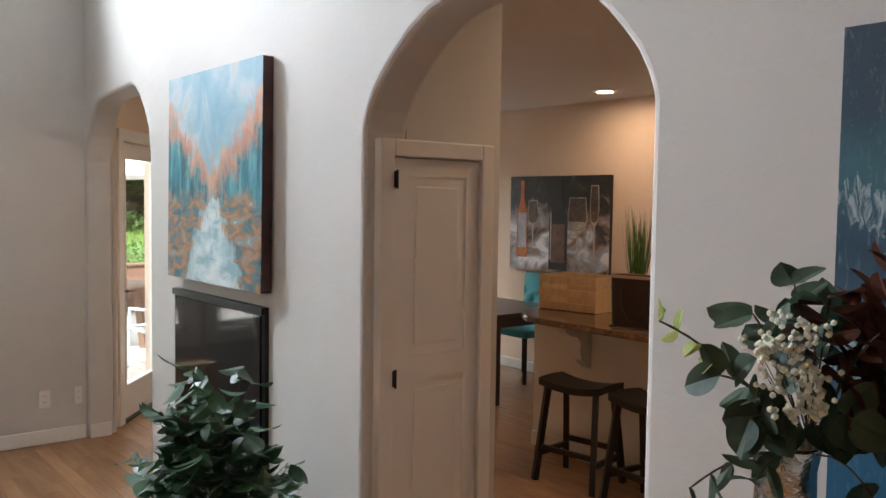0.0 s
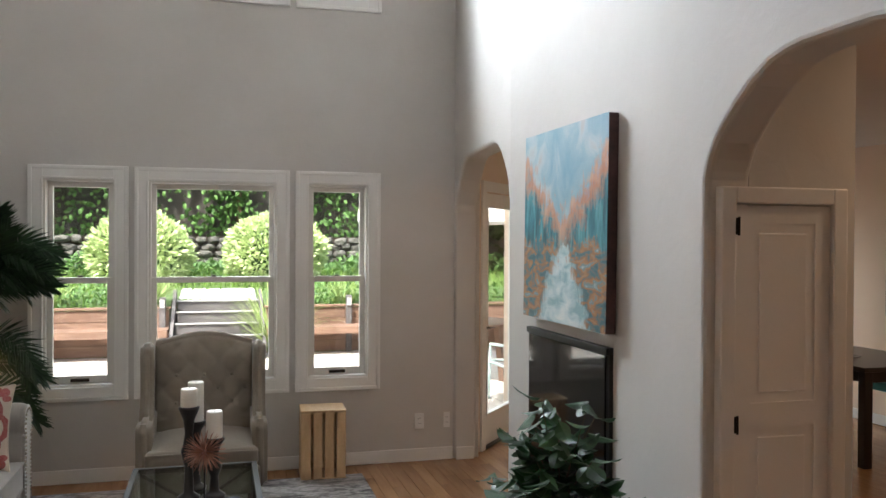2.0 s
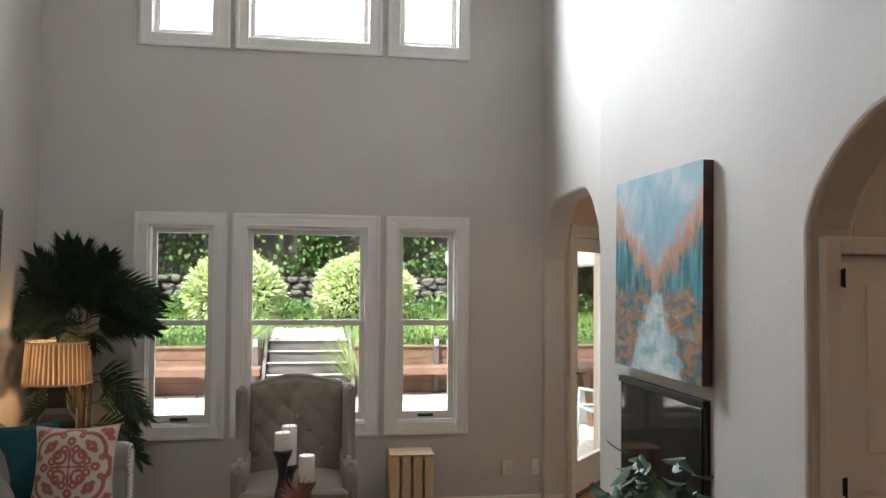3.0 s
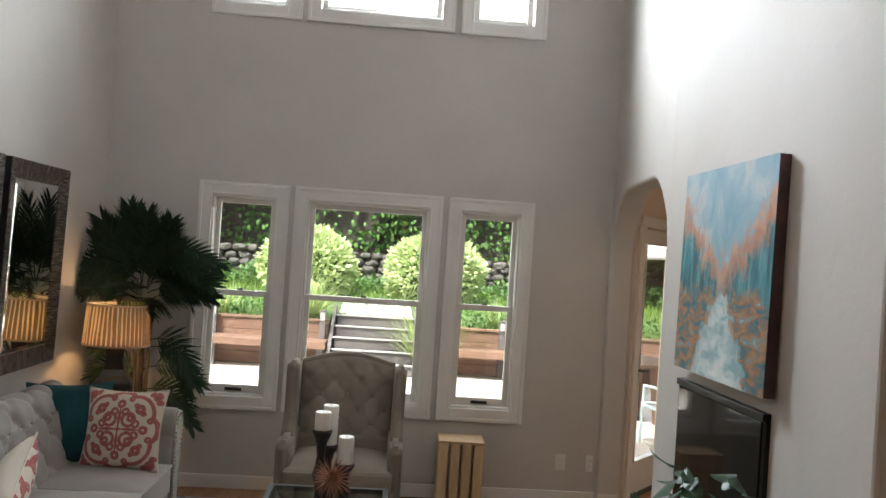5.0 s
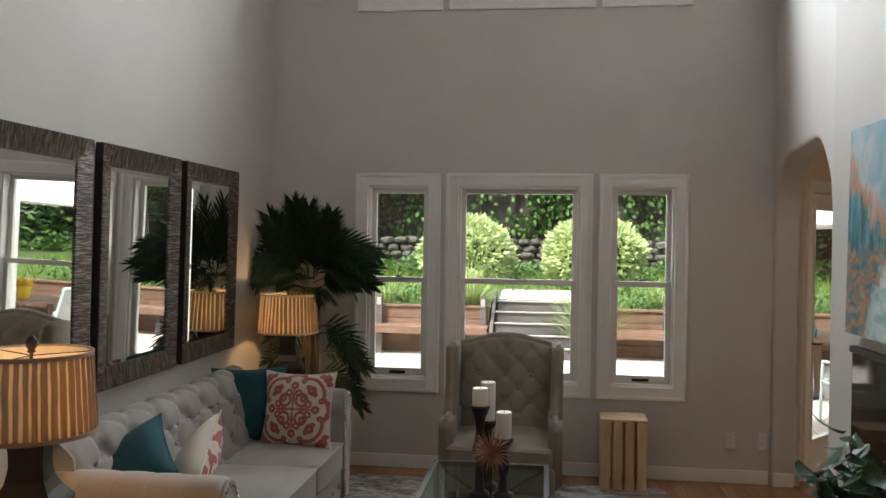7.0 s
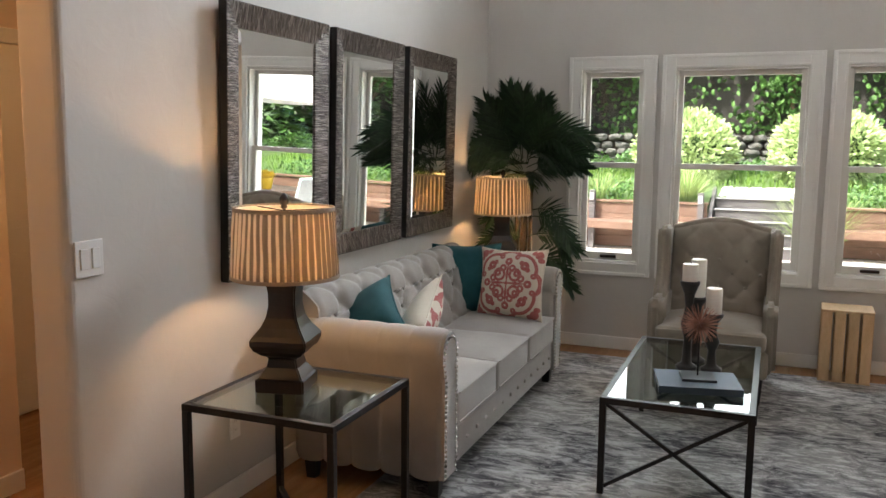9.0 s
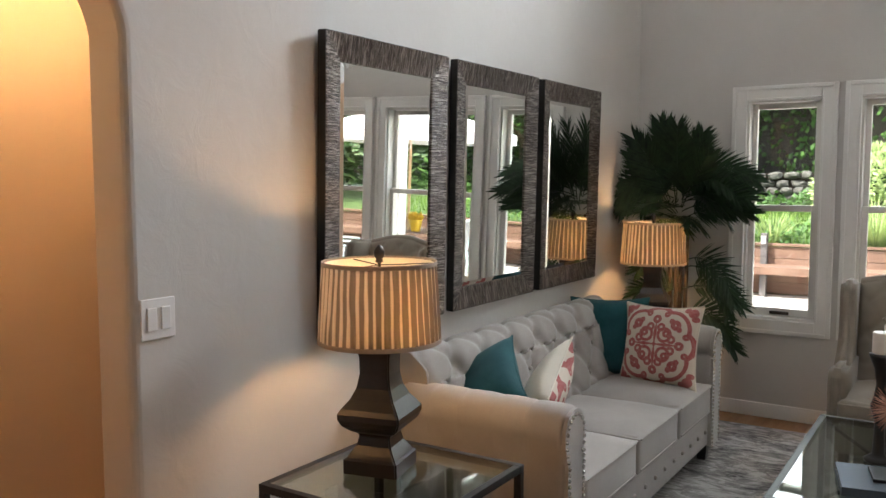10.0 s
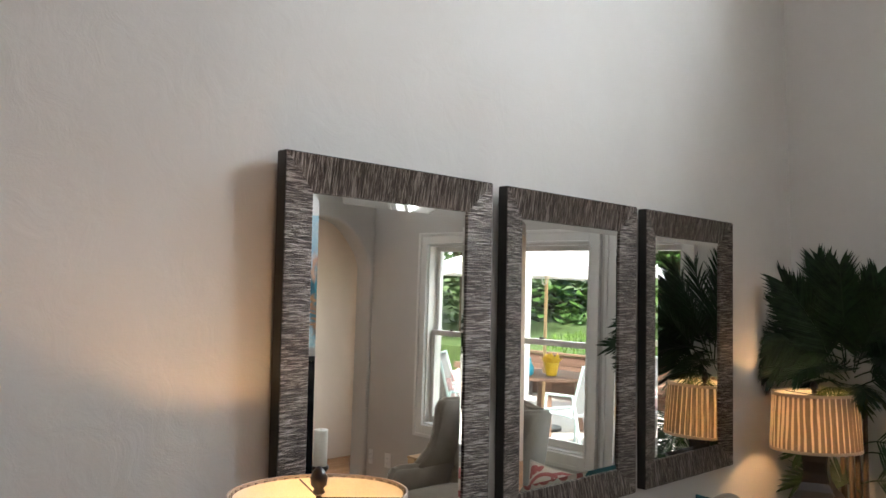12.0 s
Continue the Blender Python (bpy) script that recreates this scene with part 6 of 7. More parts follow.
PALEBLUE, AMBER, INK, CORK, HAZE = paint("pale_blue_dab", (0.20, 0.25, 0.34), (0.62, 0.66, 0.72)), paint("amber_dab", (0.30, 0.05, 0.012), (0.66, 0.25, 0.05)), paint("ink_dab", (0.004, 0.006, 0.009), (0.018, 0.02, 0.026)), paint("label_dab", (0.035, 0.022, 0.018), (0.22, 0.11, 0.065)), paint("glass_dab", (0.16, 0.14, 0.13), (0.62, 0.58, 0.52))
UMBER = paint("umber_dab", (0.02, 0.016, 0.015), (0.16, 0.10, 0.07))
painted("bottle_amber", bottle(-0.455, -0.33, 0.74, 0.072), AMBER, 0.002)
painted("bottle_label", [(-0.505, -0.24), (-0.395, -0.24), (-0.395, 0.10), (-0.505, 0.10)], PALEBLUE, 0.004)
painted("bottle_dark", bottle(0.02, -0.43, 0.84, 0.115), INK, 0.002)
painted("bottle_label", [(-0.075, -0.36), (0.105, -0.36), (0.105, 0.0), (-0.075, 0.0)], CORK, 0.004)
painted("bottle_shine", [(-0.078, -0.34), (-0.064, -0.34), (-0.064, 0.12), (-0.078, 0.10)], PALEBLUE, 0.006)


def wine_glass(cx, base, h, r, wine, level):
    """Rim light, dark inside, then the wine."""
    painted("wine_glass", goblet(cx, base, h, r), HAZE, 0.002)
    k = r - 0.010
    half = [(0.010, h * .51), (k * .72, h * .54), (k, h * .68), (k * .82, h * .985)]
    painted("glass_inside", [(cx + a, base + b) for a, b in half] + [(cx - a, base + b) for a, b in half[::-1]], UMBER, 0.004)
    half = [(0.010, h * .515), (k * .70, h * .545), (k * .93, h * level)]
    painted("wine_in_glass", [(cx + a, base + b) for a, b in half] + [(cx - a, base + b) for a, b in half[::-1]], wine, 0.006)


wine_glass(-0.31, -0.22, 0.44, 0.070, UMBER, 0.64)
wine_glass(0.255, -0.37, 0.62, 0.120, HAZE, 0.64)
wine_glass(0.455, -0.32, 0.68, 0.055, CORK, 0.66)

# dining table and a chair
dt = thing("dining_table", "dark wooden dining table laid for a meal", "table", 5.35, 5.85)
part("tabletop", box(-0.45, 0.45, -0.75, 0.75, 0.715, 0.75, 0.004), DARKWOOD, dt)
part("apron", box(-0.40, 0.40, -0.70, 0.70, 0.63, 0.715, 0.003), DARKWOOD, dt)
dl = mesh_of("leg", box(-0.035, 0.035, -0.035, 0.035, 0, 0.715, 0.004), DARKWOOD)
for sx in (-0.38, 0.38):
    for sy in (-0.68, 0.68):
        o = new("leg", dl)
        o.parent, o.location = dt, (sx, sy, 0)


def dining_chair(x, y, rz, label, cloth):
    t = thing("dining_chair", label, "chair", x, y, 0, rz, "dining chairs")
    part("seat", box(-0.23, 0.23, -0.22, 0.22, 0.42, 0.49, 0.02, 3), cloth, t, "", True)
    def bk(u, v):
        a, z = -0.23 + 0.46 * u, 0.49 + 0.49 * v
        return Vector((a, 0.20 + 0.06 * v - 0.03 + tuft(a, z - 0.5, 0.16, 0.16) * 0.6, z))
    bm = sheet(36, 36, bk)
    box(-0.23, 0.23, 0.215, 0.255, 0.49, 0.97, 0.008, 2, bm)
    part("backrest", bm, cloth, t, "tufted upholstered back", True)
    for sx in (-0.2, 0.2):
        for sy in (-0.19, 0.19):
            part("leg", bar((sx, sy, 0), (sx * 0.95, sy * 0.95, 0.43), 0.035), BLACKWOOD, t)


dining_chair(5.92, 5.78, -90, "turquoise tufted dining chair pulled up to the table", TURQ)
dining_chair(4.72, 5.72, 90, "dark upholstered dining chair pulled up to the table", LEATHER)
pl = thing("dinner_plate", "dark dinner plate with a rolled napkin on the table", "plate", 5.15, 5.62, 0.751)
part("dish", lathe([(0, .07), (.004, .08), (.012, .135), (.016, .14), (.014, .12), (.008, .07), (.007, .01)], 28), BLACKWOOD, pl, "", True)
nap = thing("napkin", "rolled white napkin with dark ends on a plate", "napkin", 5.15, 5.62, 0.768)
part("roll", bar((-0.07, -0.08, 0.02), (0.07, 0.08, 0.02), 0.04, None, None, 14), PORCELAIN, nap)
part("ring", bar((-0.012, -0.014, 0.02), (0.012, 0.014, 0.02), 0.045, None, None, 14), BLACKWOOD, nap)

# lamps of the kitchen and hall
CANGLOW = glow("warm_lamp_glow", (1.0, 0.80, 0.58), 5)


def can_light(x, y, watts=20):
    t = thing("recessed_light", "lit round recessed ceiling light with white trim", "ceiling light", x, y, KZ, 0, "recessed lights")
    part("trim_ring", lathe([(-0.006, .085), (-0.003, .098), (0.0, .10), (0.0, .06)], 28), TRIM, t)
    part("lens", lathe([(-0.009, .066), (-0.005, .068), (-0.004, .02)], 24), CANGLOW, t)
    lamp("can_lamp", "AREA", look((x, y, KZ - 0.03), (x + 0.001, y, 0)), watts * 0.15, (1.0, 0.68, 0.42), size=(0.12, 0.12), spread=180)


can_light(5.72, 4.72, 13)
# added where the arch hides it, to light the kitchen more evenly
can_light(4.5, 2.3, 26)
can_light(3.3, 2.2)
# weak extra light, added to brighten the passage
can_light(2.85, 5.15, 5)
sc = thing("wall_sconce", "small lit wall sconce with an amber shade", "lamp", 2.532, 3.05, 1.72)
part("back_plate", box(0, 0.012, -0.04, 0.04, -0.10, 0.10, 0.004), BRONZE, sc)
part("shade", box(0.02, 0.10, -0.04, 0.04, -0.09, 0.09, 0.004), glow("amber_shade", (1.0, 0.55, 0.22), 0.6), sc)
part("arm", bar((0.01, 0, 0), (0.03, 0, 0), 0.012, None, None, 8), BRONZE, sc)
hl = thing("hall_light", "warm lit flush ceiling light in the hall", "ceiling light", -2.0, 2.3, HZ)
part("base", lathe([(-0.02, .12), (0.0, .125)], 24), BRONZE, hl)
part("bowl", lathe([(-0.09, .01), (-0.085, .06), (-0.06, .10), (-0.02, .115)], 24), glow("hall_bowl_glow", (1.0, 0.62, 0.30), 2), hl, "", True)
lamp("hall_lamp", "POINT", pose(-2.0, 2.3, HZ - 0.14), 5, (1.0, 0.56, 0.24), radius=0.06)
hl2 = thing("hall_light", "warm lit flush ceiling light in the hall", "ceiling light", -1.92, 0.9, HZ)
part("base", lathe([(-0.02, .12), (0.0, .125)], 24), BRONZE, hl2)
part("bowl", lathe([(-0.09, .01), (-0.085, .06), (-0.06, .10), (-0.02, .115)], 24), glow("hall_bowl_glow", (1.0, 0.62, 0.30), 2), hl2, "", True)
lamp("hall_lamp", "POINT", pose(-1.92, 0.9, HZ - 0.14), 4.5, (1.0, 0.56, 0.24), radius=0.06)

# ---------------------------------------------------------------- garden


def terrain(y):
    for a, za, b, zb in ((-400, -0.32, 13.45, -0.32), (13.45, -0.32, 13.46, 0.55), (13.46, 0.55, 15.0, 0.72), (15.0, 0.72, 19.6, 0.92), (19.6, 0.92, 21.0, 1.65), (21.0, 1.65, 34, 3.0), (34, 3.0, 60, 4.0), (60, 4.0, 900, 4.0)):
        if a <= y < b:
            return za + (zb - za) * (y - a) / (b - a)
    return 4.0


ys = [-400, -60, -12, 0, 6, 10, 13.45, 13.462, 14.25, 14.31, 15, 16.5, 18, 19.6, 20.2, 21, 24, 34, 60, 200, 900]
xs = [-400, -60, -20, -12, -8, -5, -3, -1.5, -0.37, -0.36, 0.35, 1.07, 1.08, 2, 3.5, 5, 8, 12, 20, 60, 400]
bm = bmesh.new()
grid = [[bm.verts.new((x, y, (-0.32 if -0.365 < x < 1.075 and y < 14.3 else terrain(y)) + (0.05 * noise.noise((x * 0.4, y * 0.4, 0)) if y > 14 else 0))) for y in ys] for x in xs]
for i in range(len(xs) - 1):
    for j in range(len(ys) - 1):
        bm.faces.new((grid[i][j], grid[i + 1][j], grid[i + 1][j + 1], grid[i][j + 1]))
setting("ground", bm, TURF, "sloping garden ground with turf", "ground")
# bright overcast sky beyond the hill
cloud = bmesh.new()
q4 = [cloud.verts.new(p) for p in ((-140, 95, 6), (110, 95, 6), (110, 70, 110), (-140, 70, 110))]
cloud.faces.new(q4)
setting("backdrop", cloud, glow("bright_cloud", (0.93, 0.965, 1.0), 1.5), "bright white overcast sky beyond the hill", "sky")
# lawn and undergrowth
r = random.Random(21)
lawn = bmesh.new()
for k in range(7000):
    x, y = r.uniform(-6, 7), r.uniform(13.6, 19.4)
    if -0.5 < x < 1.2 and y < 15.4:
        continue
    a, h = r.uniform(0, 6.28), r.uniform(0.06, 0.2)
    z = terrain(y) - 0.01
    blade(lawn, (x, y, z), (x + 0.06 * math.cos(a), y + 0.06 * math.sin(a), z + h), 0.022, Vector((-math.sin(a), math.cos(a), 0)), 0.1, 2)
tagged(part("lawn", lawn, LAWN), "bright green uneven grass on the terrace", "grass", "", "stuff")
under = bmesh.new()
for k in range(5200):
    x, y = r.uniform(-8, 9), r.uniform(18.0, 19.9)
    z = terrain(y) + r.uniform(0, 0.55) * (0.4 + 0.6 * abs(noise.noise((x * 0.7, 3, 1))) * 1.6)
    a = r.uniform(0, 6.28)
    leaf(under, (x, y, z), (math.cos(a), math.sin(a) - 0.4, r.uniform(-0.2, 0.7)), (-math.sin(a), math.cos(a), 0.1), r.uniform(0.09, 0.17), 0.08, 0.2, 3)
for k in range(2600):
    side = r.choice((-1, 1))
    x = (-4.6 + 3.9 * r.random()) if side < 0 else (1.3 + 4 * r.random())
    y = r.uniform(13.5, 14.6)
    z = terrain(y) + r.uniform(0, 0.26)
    a = r.uniform(0, 6.28)
    leaf(under, (x, y, z), (math.cos(a), math.sin(a) - 0.4, r.uniform(0, 0.9)), (-math.sin(a), math.cos(a), 0.1), r.uniform(0.06, 0.12), 0.05, 0.2, 3)
tagged(part("undergrowth", under, IVY), "leafy green ground cover below the stone wall", "plants", "", "stuff")


def shrub(x, y, rx, rz):
    z0 = terrain(y)
    t = thing("round_shrub", "clipped round lime-green shrub on the terrace", "shrub", x, y, z0, 0, "round shrubs")
    part("trunk", bar((0, 0, -0.05), (0, 0, 0.5), 0.10, 0.07, None, 8), BARK, t)
    # solid ball inside the crown, coloured as the shade between the leaves
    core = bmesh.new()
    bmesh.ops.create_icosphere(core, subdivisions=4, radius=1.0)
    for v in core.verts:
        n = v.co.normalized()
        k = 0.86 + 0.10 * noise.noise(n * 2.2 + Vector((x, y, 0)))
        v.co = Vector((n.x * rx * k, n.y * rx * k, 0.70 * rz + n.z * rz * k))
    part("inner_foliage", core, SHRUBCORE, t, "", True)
    cr, q = bmesh.new(), random.Random(int(x * 10) + 50)
    for k in range(4200):
        zz = 1 - 1.85 * (k + 0.5) / 4200
        a = k * 2.39996
        n = Vector((math.sqrt(max(0, 1 - zz * zz)) * math.cos(a), math.sqrt(max(0, 1 - zz * zz)) * math.sin(a), zz))
        kk = 0.90 + 0.11 * noise.noise(n * 2.2 + Vector((x, y, 0))) + 0.05 * noise.noise(n * 7) + q.uniform(-0.05, 0.05)
        p = Vector((n.x * rx * kk, n.y * rx * kk, 0.70 * rz + n.z * rz * kk))
        u = Vector((q.uniform(-1, 1), q.uniform(-1, 1), q.uniform(-1, 1)))
        leaf(cr, p, n * 0.8 + u * 0.8 + Vector((0, 0, 0.1)), n.cross(u) + u * 0.2, q.uniform(0.10, 0.16), q.uniform(0.05, 0.08), 0.25, 4)
    tagged(part("leaves", cr, SHRUB, t), kind="stuff")


shrub(-1.07, 16.9, 0.96, 0.79)
shrub(1.46, 16.9, 0.99, 0.81)


def grass_clump(x, y, z, n, ln, seed):
    t = thing("ornamental_grass", "arching clump of pale green ornamental grass beside the steps", "grass", x, y, z, 0, "grass clumps")
    q, bm = random.Random(seed), bmesh.new()
    for k in range(n):
        a = q.uniform(0, 6.28)
        l, out = ln * q.uniform(0.6, 1.1), q.uniform(0.25, 0.95)
        p = Vector((0.08 * math.cos(a), 0.08 * math.sin(a), 0))
        d = Vector((math.cos(a) * out, math.sin(a) * out, 1.0)).normalized()
        side = Vector((-math.sin(a), math.cos(a), 0))
        prev = None
        for i in range(8):
            w = 0.012 * (1 - i / 7.5)
            cur = (bm.verts.new(p - side * w), bm.verts.new(p + side * w))
            if prev:
                bm.faces.new((prev[0], prev[1], cur[1], cur[0]))
            prev = cur
            d = (d + Vector((0, 0, -0.05 - 0.24 * out * i / 7))).normalized()
            p = p + d * (l / 7)
    tagged(part("foliage", bm, BLADE, t), kind="stuff")


grass_clump(-0.72, 13.75, 0.56, 260, 0.95, 1)
grass_clump(1.22, 13.25, -0.12, 300, 1.35, 2)
grass_clump(-2.1, 13.8, 0.56, 130, 0.7, 3)
grass_clump(2.35, 13.85, 0.56, 130, 0.6, 4)

# timber steps
st = thing("garden_steps", "dark timber garden steps with pale nosings and gravel top", "steps", 0.36, 12.75, -0.12)
for i in range(5):
    z = 0.155 * i
    part("riser", box(-0.62, 0.62, 0.30 * i + 0.03, 0.30 * i + 0.09, z, z + 0.155, 0.006), GREYWOOD, st)
    part("tread", box(-0.62, 0.62, 0.30 * i + 0.09, 0.30 * (i + 1) + 0.03 if i < 4 else 0.30 * 5 + 0.2, max(0, z + 0.02), z + 0.150, 0.003), GREYWOOD, st)
    part("nosing", box(-0.64, 0.64, 0.30 * i, 0.30 * i + 0.10, z + 0.156, z + 0.178, 0.005), PALETREAD, st, "pale worn nosing board")
for s in (-1, 1):
    part("side_stringer", slab([(0.0, 0.0), (0.0, 0.22), (1.45, 0.95), (1.62, 0.95), (1.62, 0.0)], 0.05, lambda u, v, w, s=s: (s * 0.65 + (w if s > 0 else -w), u, v)), GREYWOOD, st)
gv = bmesh.new()
for k in range(900):
    x, y = r.uniform(-0.25, 0.97), r.uniform(14.35, 15.6)
    bmesh.ops.create_icosphere(gv, subdivisions=1, radius=r.uniform(0.015, 0.032), matrix=Matrix.Translation((x, y, max(0.655, terrain(y)) + 0.01)))
tagged(part("gravel", gv, GRAVEL), "pale blue-grey gravel at the head of the steps", "gravel", "", "stuff")


def planter(x0, x1, bench, post_x):
    t = thing("timber_planter", "redwood retaining planter wall with cap board", "planter", (x0 + x1) / 2, 13.38, -0.12)
    a = (x1 - x0) / 2
    for i in range(4):
        part("wall_board", box(-a, a, 0.0, 0.05, 0.005 + i * 0.175, 0.005 + i * 0.175 + 0.169, 0.004), REDWOOD, t)
    part("cap_board", box(-a - 0.02, a + 0.02, -0.03, 0.10, 0.71, 0.745, 0.005), REDWOOD, t)
    b = thing("garden_bench", "low redwood bench along the planter wall", "bench", (x0 + x1) / 2, 13.1, -0.12)
    for i in range(3):
        part("seat_board", box(-a, a, -0.24 + i * 0.155, -0.24 + i * 0.155 + 0.148, 0.405, 0.445, 0.004), REDWOOD, b)
    part("seat_fascia", box(-a, a, -0.265, -0.242, 0.335, 0.445, 0.004), REDWOOD, b)
    n = max(2, int((x1 - x0) / 1.4))
    for i in range(n + 1):
        x = -a + 0.1 + i * (2 * a - 0.2) / n
        part("leg", box(x - 0.045, x + 0.045, -0.12, -0.03, 0, 0.40, 0.005), GREYWOOD, b)
    for x in post_x:
        p = thing("garden_light_post", "short timber post with a small pale path light", "light", x, 13.28, -0.12)
        part("post", box(-0.045, 0.045, -0.045, 0.045, 0.0, 0.90, 0.006), GREYWOOD, p)
        part("light_box", box(-0.035, 0.035, -0.07, -0.046, 0.74, 0.86, 0.005), PALETREAD, p)


planter(-7.0, -0.36, True, (-2.12, -0.45))
planter(1.08, 7.5, True, (2.38,))

# stone wall, one stone at a time
sw = thing("stone_wall", "rough dry stone wall below the fence", "wall", 0, 0, 0, 0, "", "structure")
part("wall_core", slab([(-12, 0.85), (13, 0.85), (13, 1.72), (-12, 1.72)], 0.5, lambda u, v, w: (u, 19.95 + w, v)), SOIL, sw)
stones = []
for k in range(6):
    bm = bmesh.new()
    bmesh.ops.create_icosphere(bm, subdivisions=2, radius=1.0)
    q = random.Random(k)
    for v in bm.verts:
        n = v.co.normalized()
        v.co = Vector((math.copysign(abs(n.x) ** 0.7, n.x), math.copysign(abs(n.y) ** 0.7, n.y), math.copysign(abs(n.z) ** 0.7, n.z))) * (0.9 + 0.22 * noise.noise(n * 1.6 + Vector((k * 5, 0, 0))))
    stones.append(mesh_of("stone", bm, STONE))
count = 0
for row in range(5):
    x = -4.6
    while x < 6.0 and count < 290:
        w = r.uniform(0.11, 0.20)
        o = new("stone", r.choice(stones))
        o.parent = sw
        o.matrix_basis = Matrix.LocRotScale((x + w, 19.93 + r.uniform(-0.05, 0.04), 0.98 + row * 0.165 + r.uniform(-0.02, 0.02)), Euler((r.uniform(-.3, .3), r.uniform(-.25, .25), r.uniform(-.5, .5))), (w * 1.03, 0.14, r.uniform(0.08, 0.105)))
        x += 2 * w
        count += 1

# board fence with ivy
fn = thing("board_fence", "dark weathered board fence behind the stone wall", "fence", 0, 21.6, 1.55)
part("rail", box(-9, 10, 0.03, 0.09, 0.55, 0.65), FENCE, fn)
part("rail", box(-9, 10, -0.05, -0.005, 1.42, 1.50), FENCE, fn)
boards = [mesh_of("fence_board", box(0, 0.1425, 0, 0.022, 0.02, h, 0.003, 1), FENCE) for h in (2.30, 2.34, 2.28)]
for k in range(118):
    o = new("fence_board", r.choice(boards))
    o.parent, o.location = fn, (-7 + k * 0.143, r.uniform(-0.004, 0.006), 0)
for k in range(7):
    part("fence_post", box(-7 + k * 2.6, -6.88 + k * 2.6, -0.06, 0.02, 0, 2.45, 0.004), REDWOOD if k == 3 else FENCE, fn)
iv = bmesh.new()
for k in range(15000):
    x = r.uniform(-8, 9.5)
    dens = noise.noise((x * 0.55, 2.0, 7.0)) * 0.5 + 0.5
    h = r.random() ** (0.55 + 1.2 * (1 - dens))
    if r.random() > 0.14 + 1.3 * max(0.0, noise.noise((x * 0.8, h * 1.9, 4.0)) + 0.06) + 0.5 * (h > 0.70):
        continue
    z = 1.55 + 2.6 * h
    y = 21.50 - abs(r.gauss(0, 0.16)) - 0.45 * (noise.noise((x, h * 3, 9)) > 0.15) * r.random()
    a = r.uniform(0, 6.28)
    leaf(iv, (x, y, z), (math.cos(a) * 0.7, -0.7, math.sin(a) * 0.7 - 0.35), (-math.sin(a), 0.2, math.cos(a)), r.uniform(0.11, 0.21), r.uniform(0.08, 0.14), 0.2, 3)
tagged(part("ivy", iv, IVY), "dense green ivy spilling over the fence", "ivy", "", "stuff")


def tree(x, y, h, spread, seed):
    z0 = terrain(y)
    t = thing("tree", "leafy green garden tree behind the fence", "tree", x, y, z0, 0, "garden trees")
    q, wood, cr = random.Random(seed), bmesh.new(), bmesh.new()
    bar((0, 0, -0.1), (0.1, 0, h * 0.45), 0.28, 0.18, wood, 9)
    tips = []
    for k in range(9):
        a = k * 2.4
        p = Vector((0.08, 0, h * q.uniform(0.3, 0.45)))
        e = p + Vector((math.cos(a) * spread * q.uniform(.5, .9), math.sin(a) * spread * q.uniform(.5, .9), h * q.uniform(.2, .5)))
        bar(p, e, 0.12, 0.04, wood, 6)
        tips += [e, p.lerp(e, 0.65), p.lerp(e, 0.85)]
    for e in tips:
        for k in range(190):
            c = e + Vector((q.gauss(0, .38), q.gauss(0, .38), q.gauss(0, .32)))
            a = q.uniform(0, 6.28)
            leaf(cr, c, (math.cos(a), math.sin(a), q.uniform(-0.7, 0.5)), (-math.sin(a), math.cos(a), 0.2), q.uniform(.12, .2), .09, .2, 3)
    part("trunk", wood, BARK, t)
    tagged(part("crown", cr, IVY, t), kind="stuff")


tree(-5.0, 20.6, 3.6, 1.5, 3)
tree(6.2, 19.2, 3.8, 1.6, 4)
tree(8.8, 14.5, 4.2, 1.8, 6)
tree(9.6, 10.0, 4.0, 1.7, 9)


tree(12.5, 17.0, 5.0, 2.2, 12)
tree(15.0, 12.5, 5.0, 2.2, 14)
# overgrown bank that closes the garden beyond the patio
bank_run = ((6.6, 20.4), (9.5, 18.6), (12.0, 15.5), (14.0, 11.5), (15.5, 7.0))
bk, r = bmesh.new(), random.Random(33)
for k in range(9000):
    f = r.uniform(0, 3.999)
    i = int(f)
    (x0, y0), (x1, y1) = bank_run[i], bank_run[i + 1]
    h = r.random() ** 0.8
    x, y = x0 + (x1 - x0) * (f - i) + r.gauss(0, 0.30) + 0.5 * h, y0 + (y1 - y0) * (f - i) + r.gauss(0, 0.30) + 0.4 * h
    z = terrain(y) + h * (3.0 + 0.9 * noise.noise((f * 2.2, 3, 1)))
    a = r.uniform(0, 6.28)
    leaf(bk, (x, y, z), (math.cos(a), math.sin(a) - 0.3, r.uniform(-0.8, 0.4)), (-math.sin(a), math.cos(a), 0.3), r.uniform(0.22, 0.40), r.uniform(0.16, 0.26), 0.2, 3)
tagged(part("hedge", bk, IVY), "overgrown dark green hedge on the garden bank", "hedge", "", "stuff")


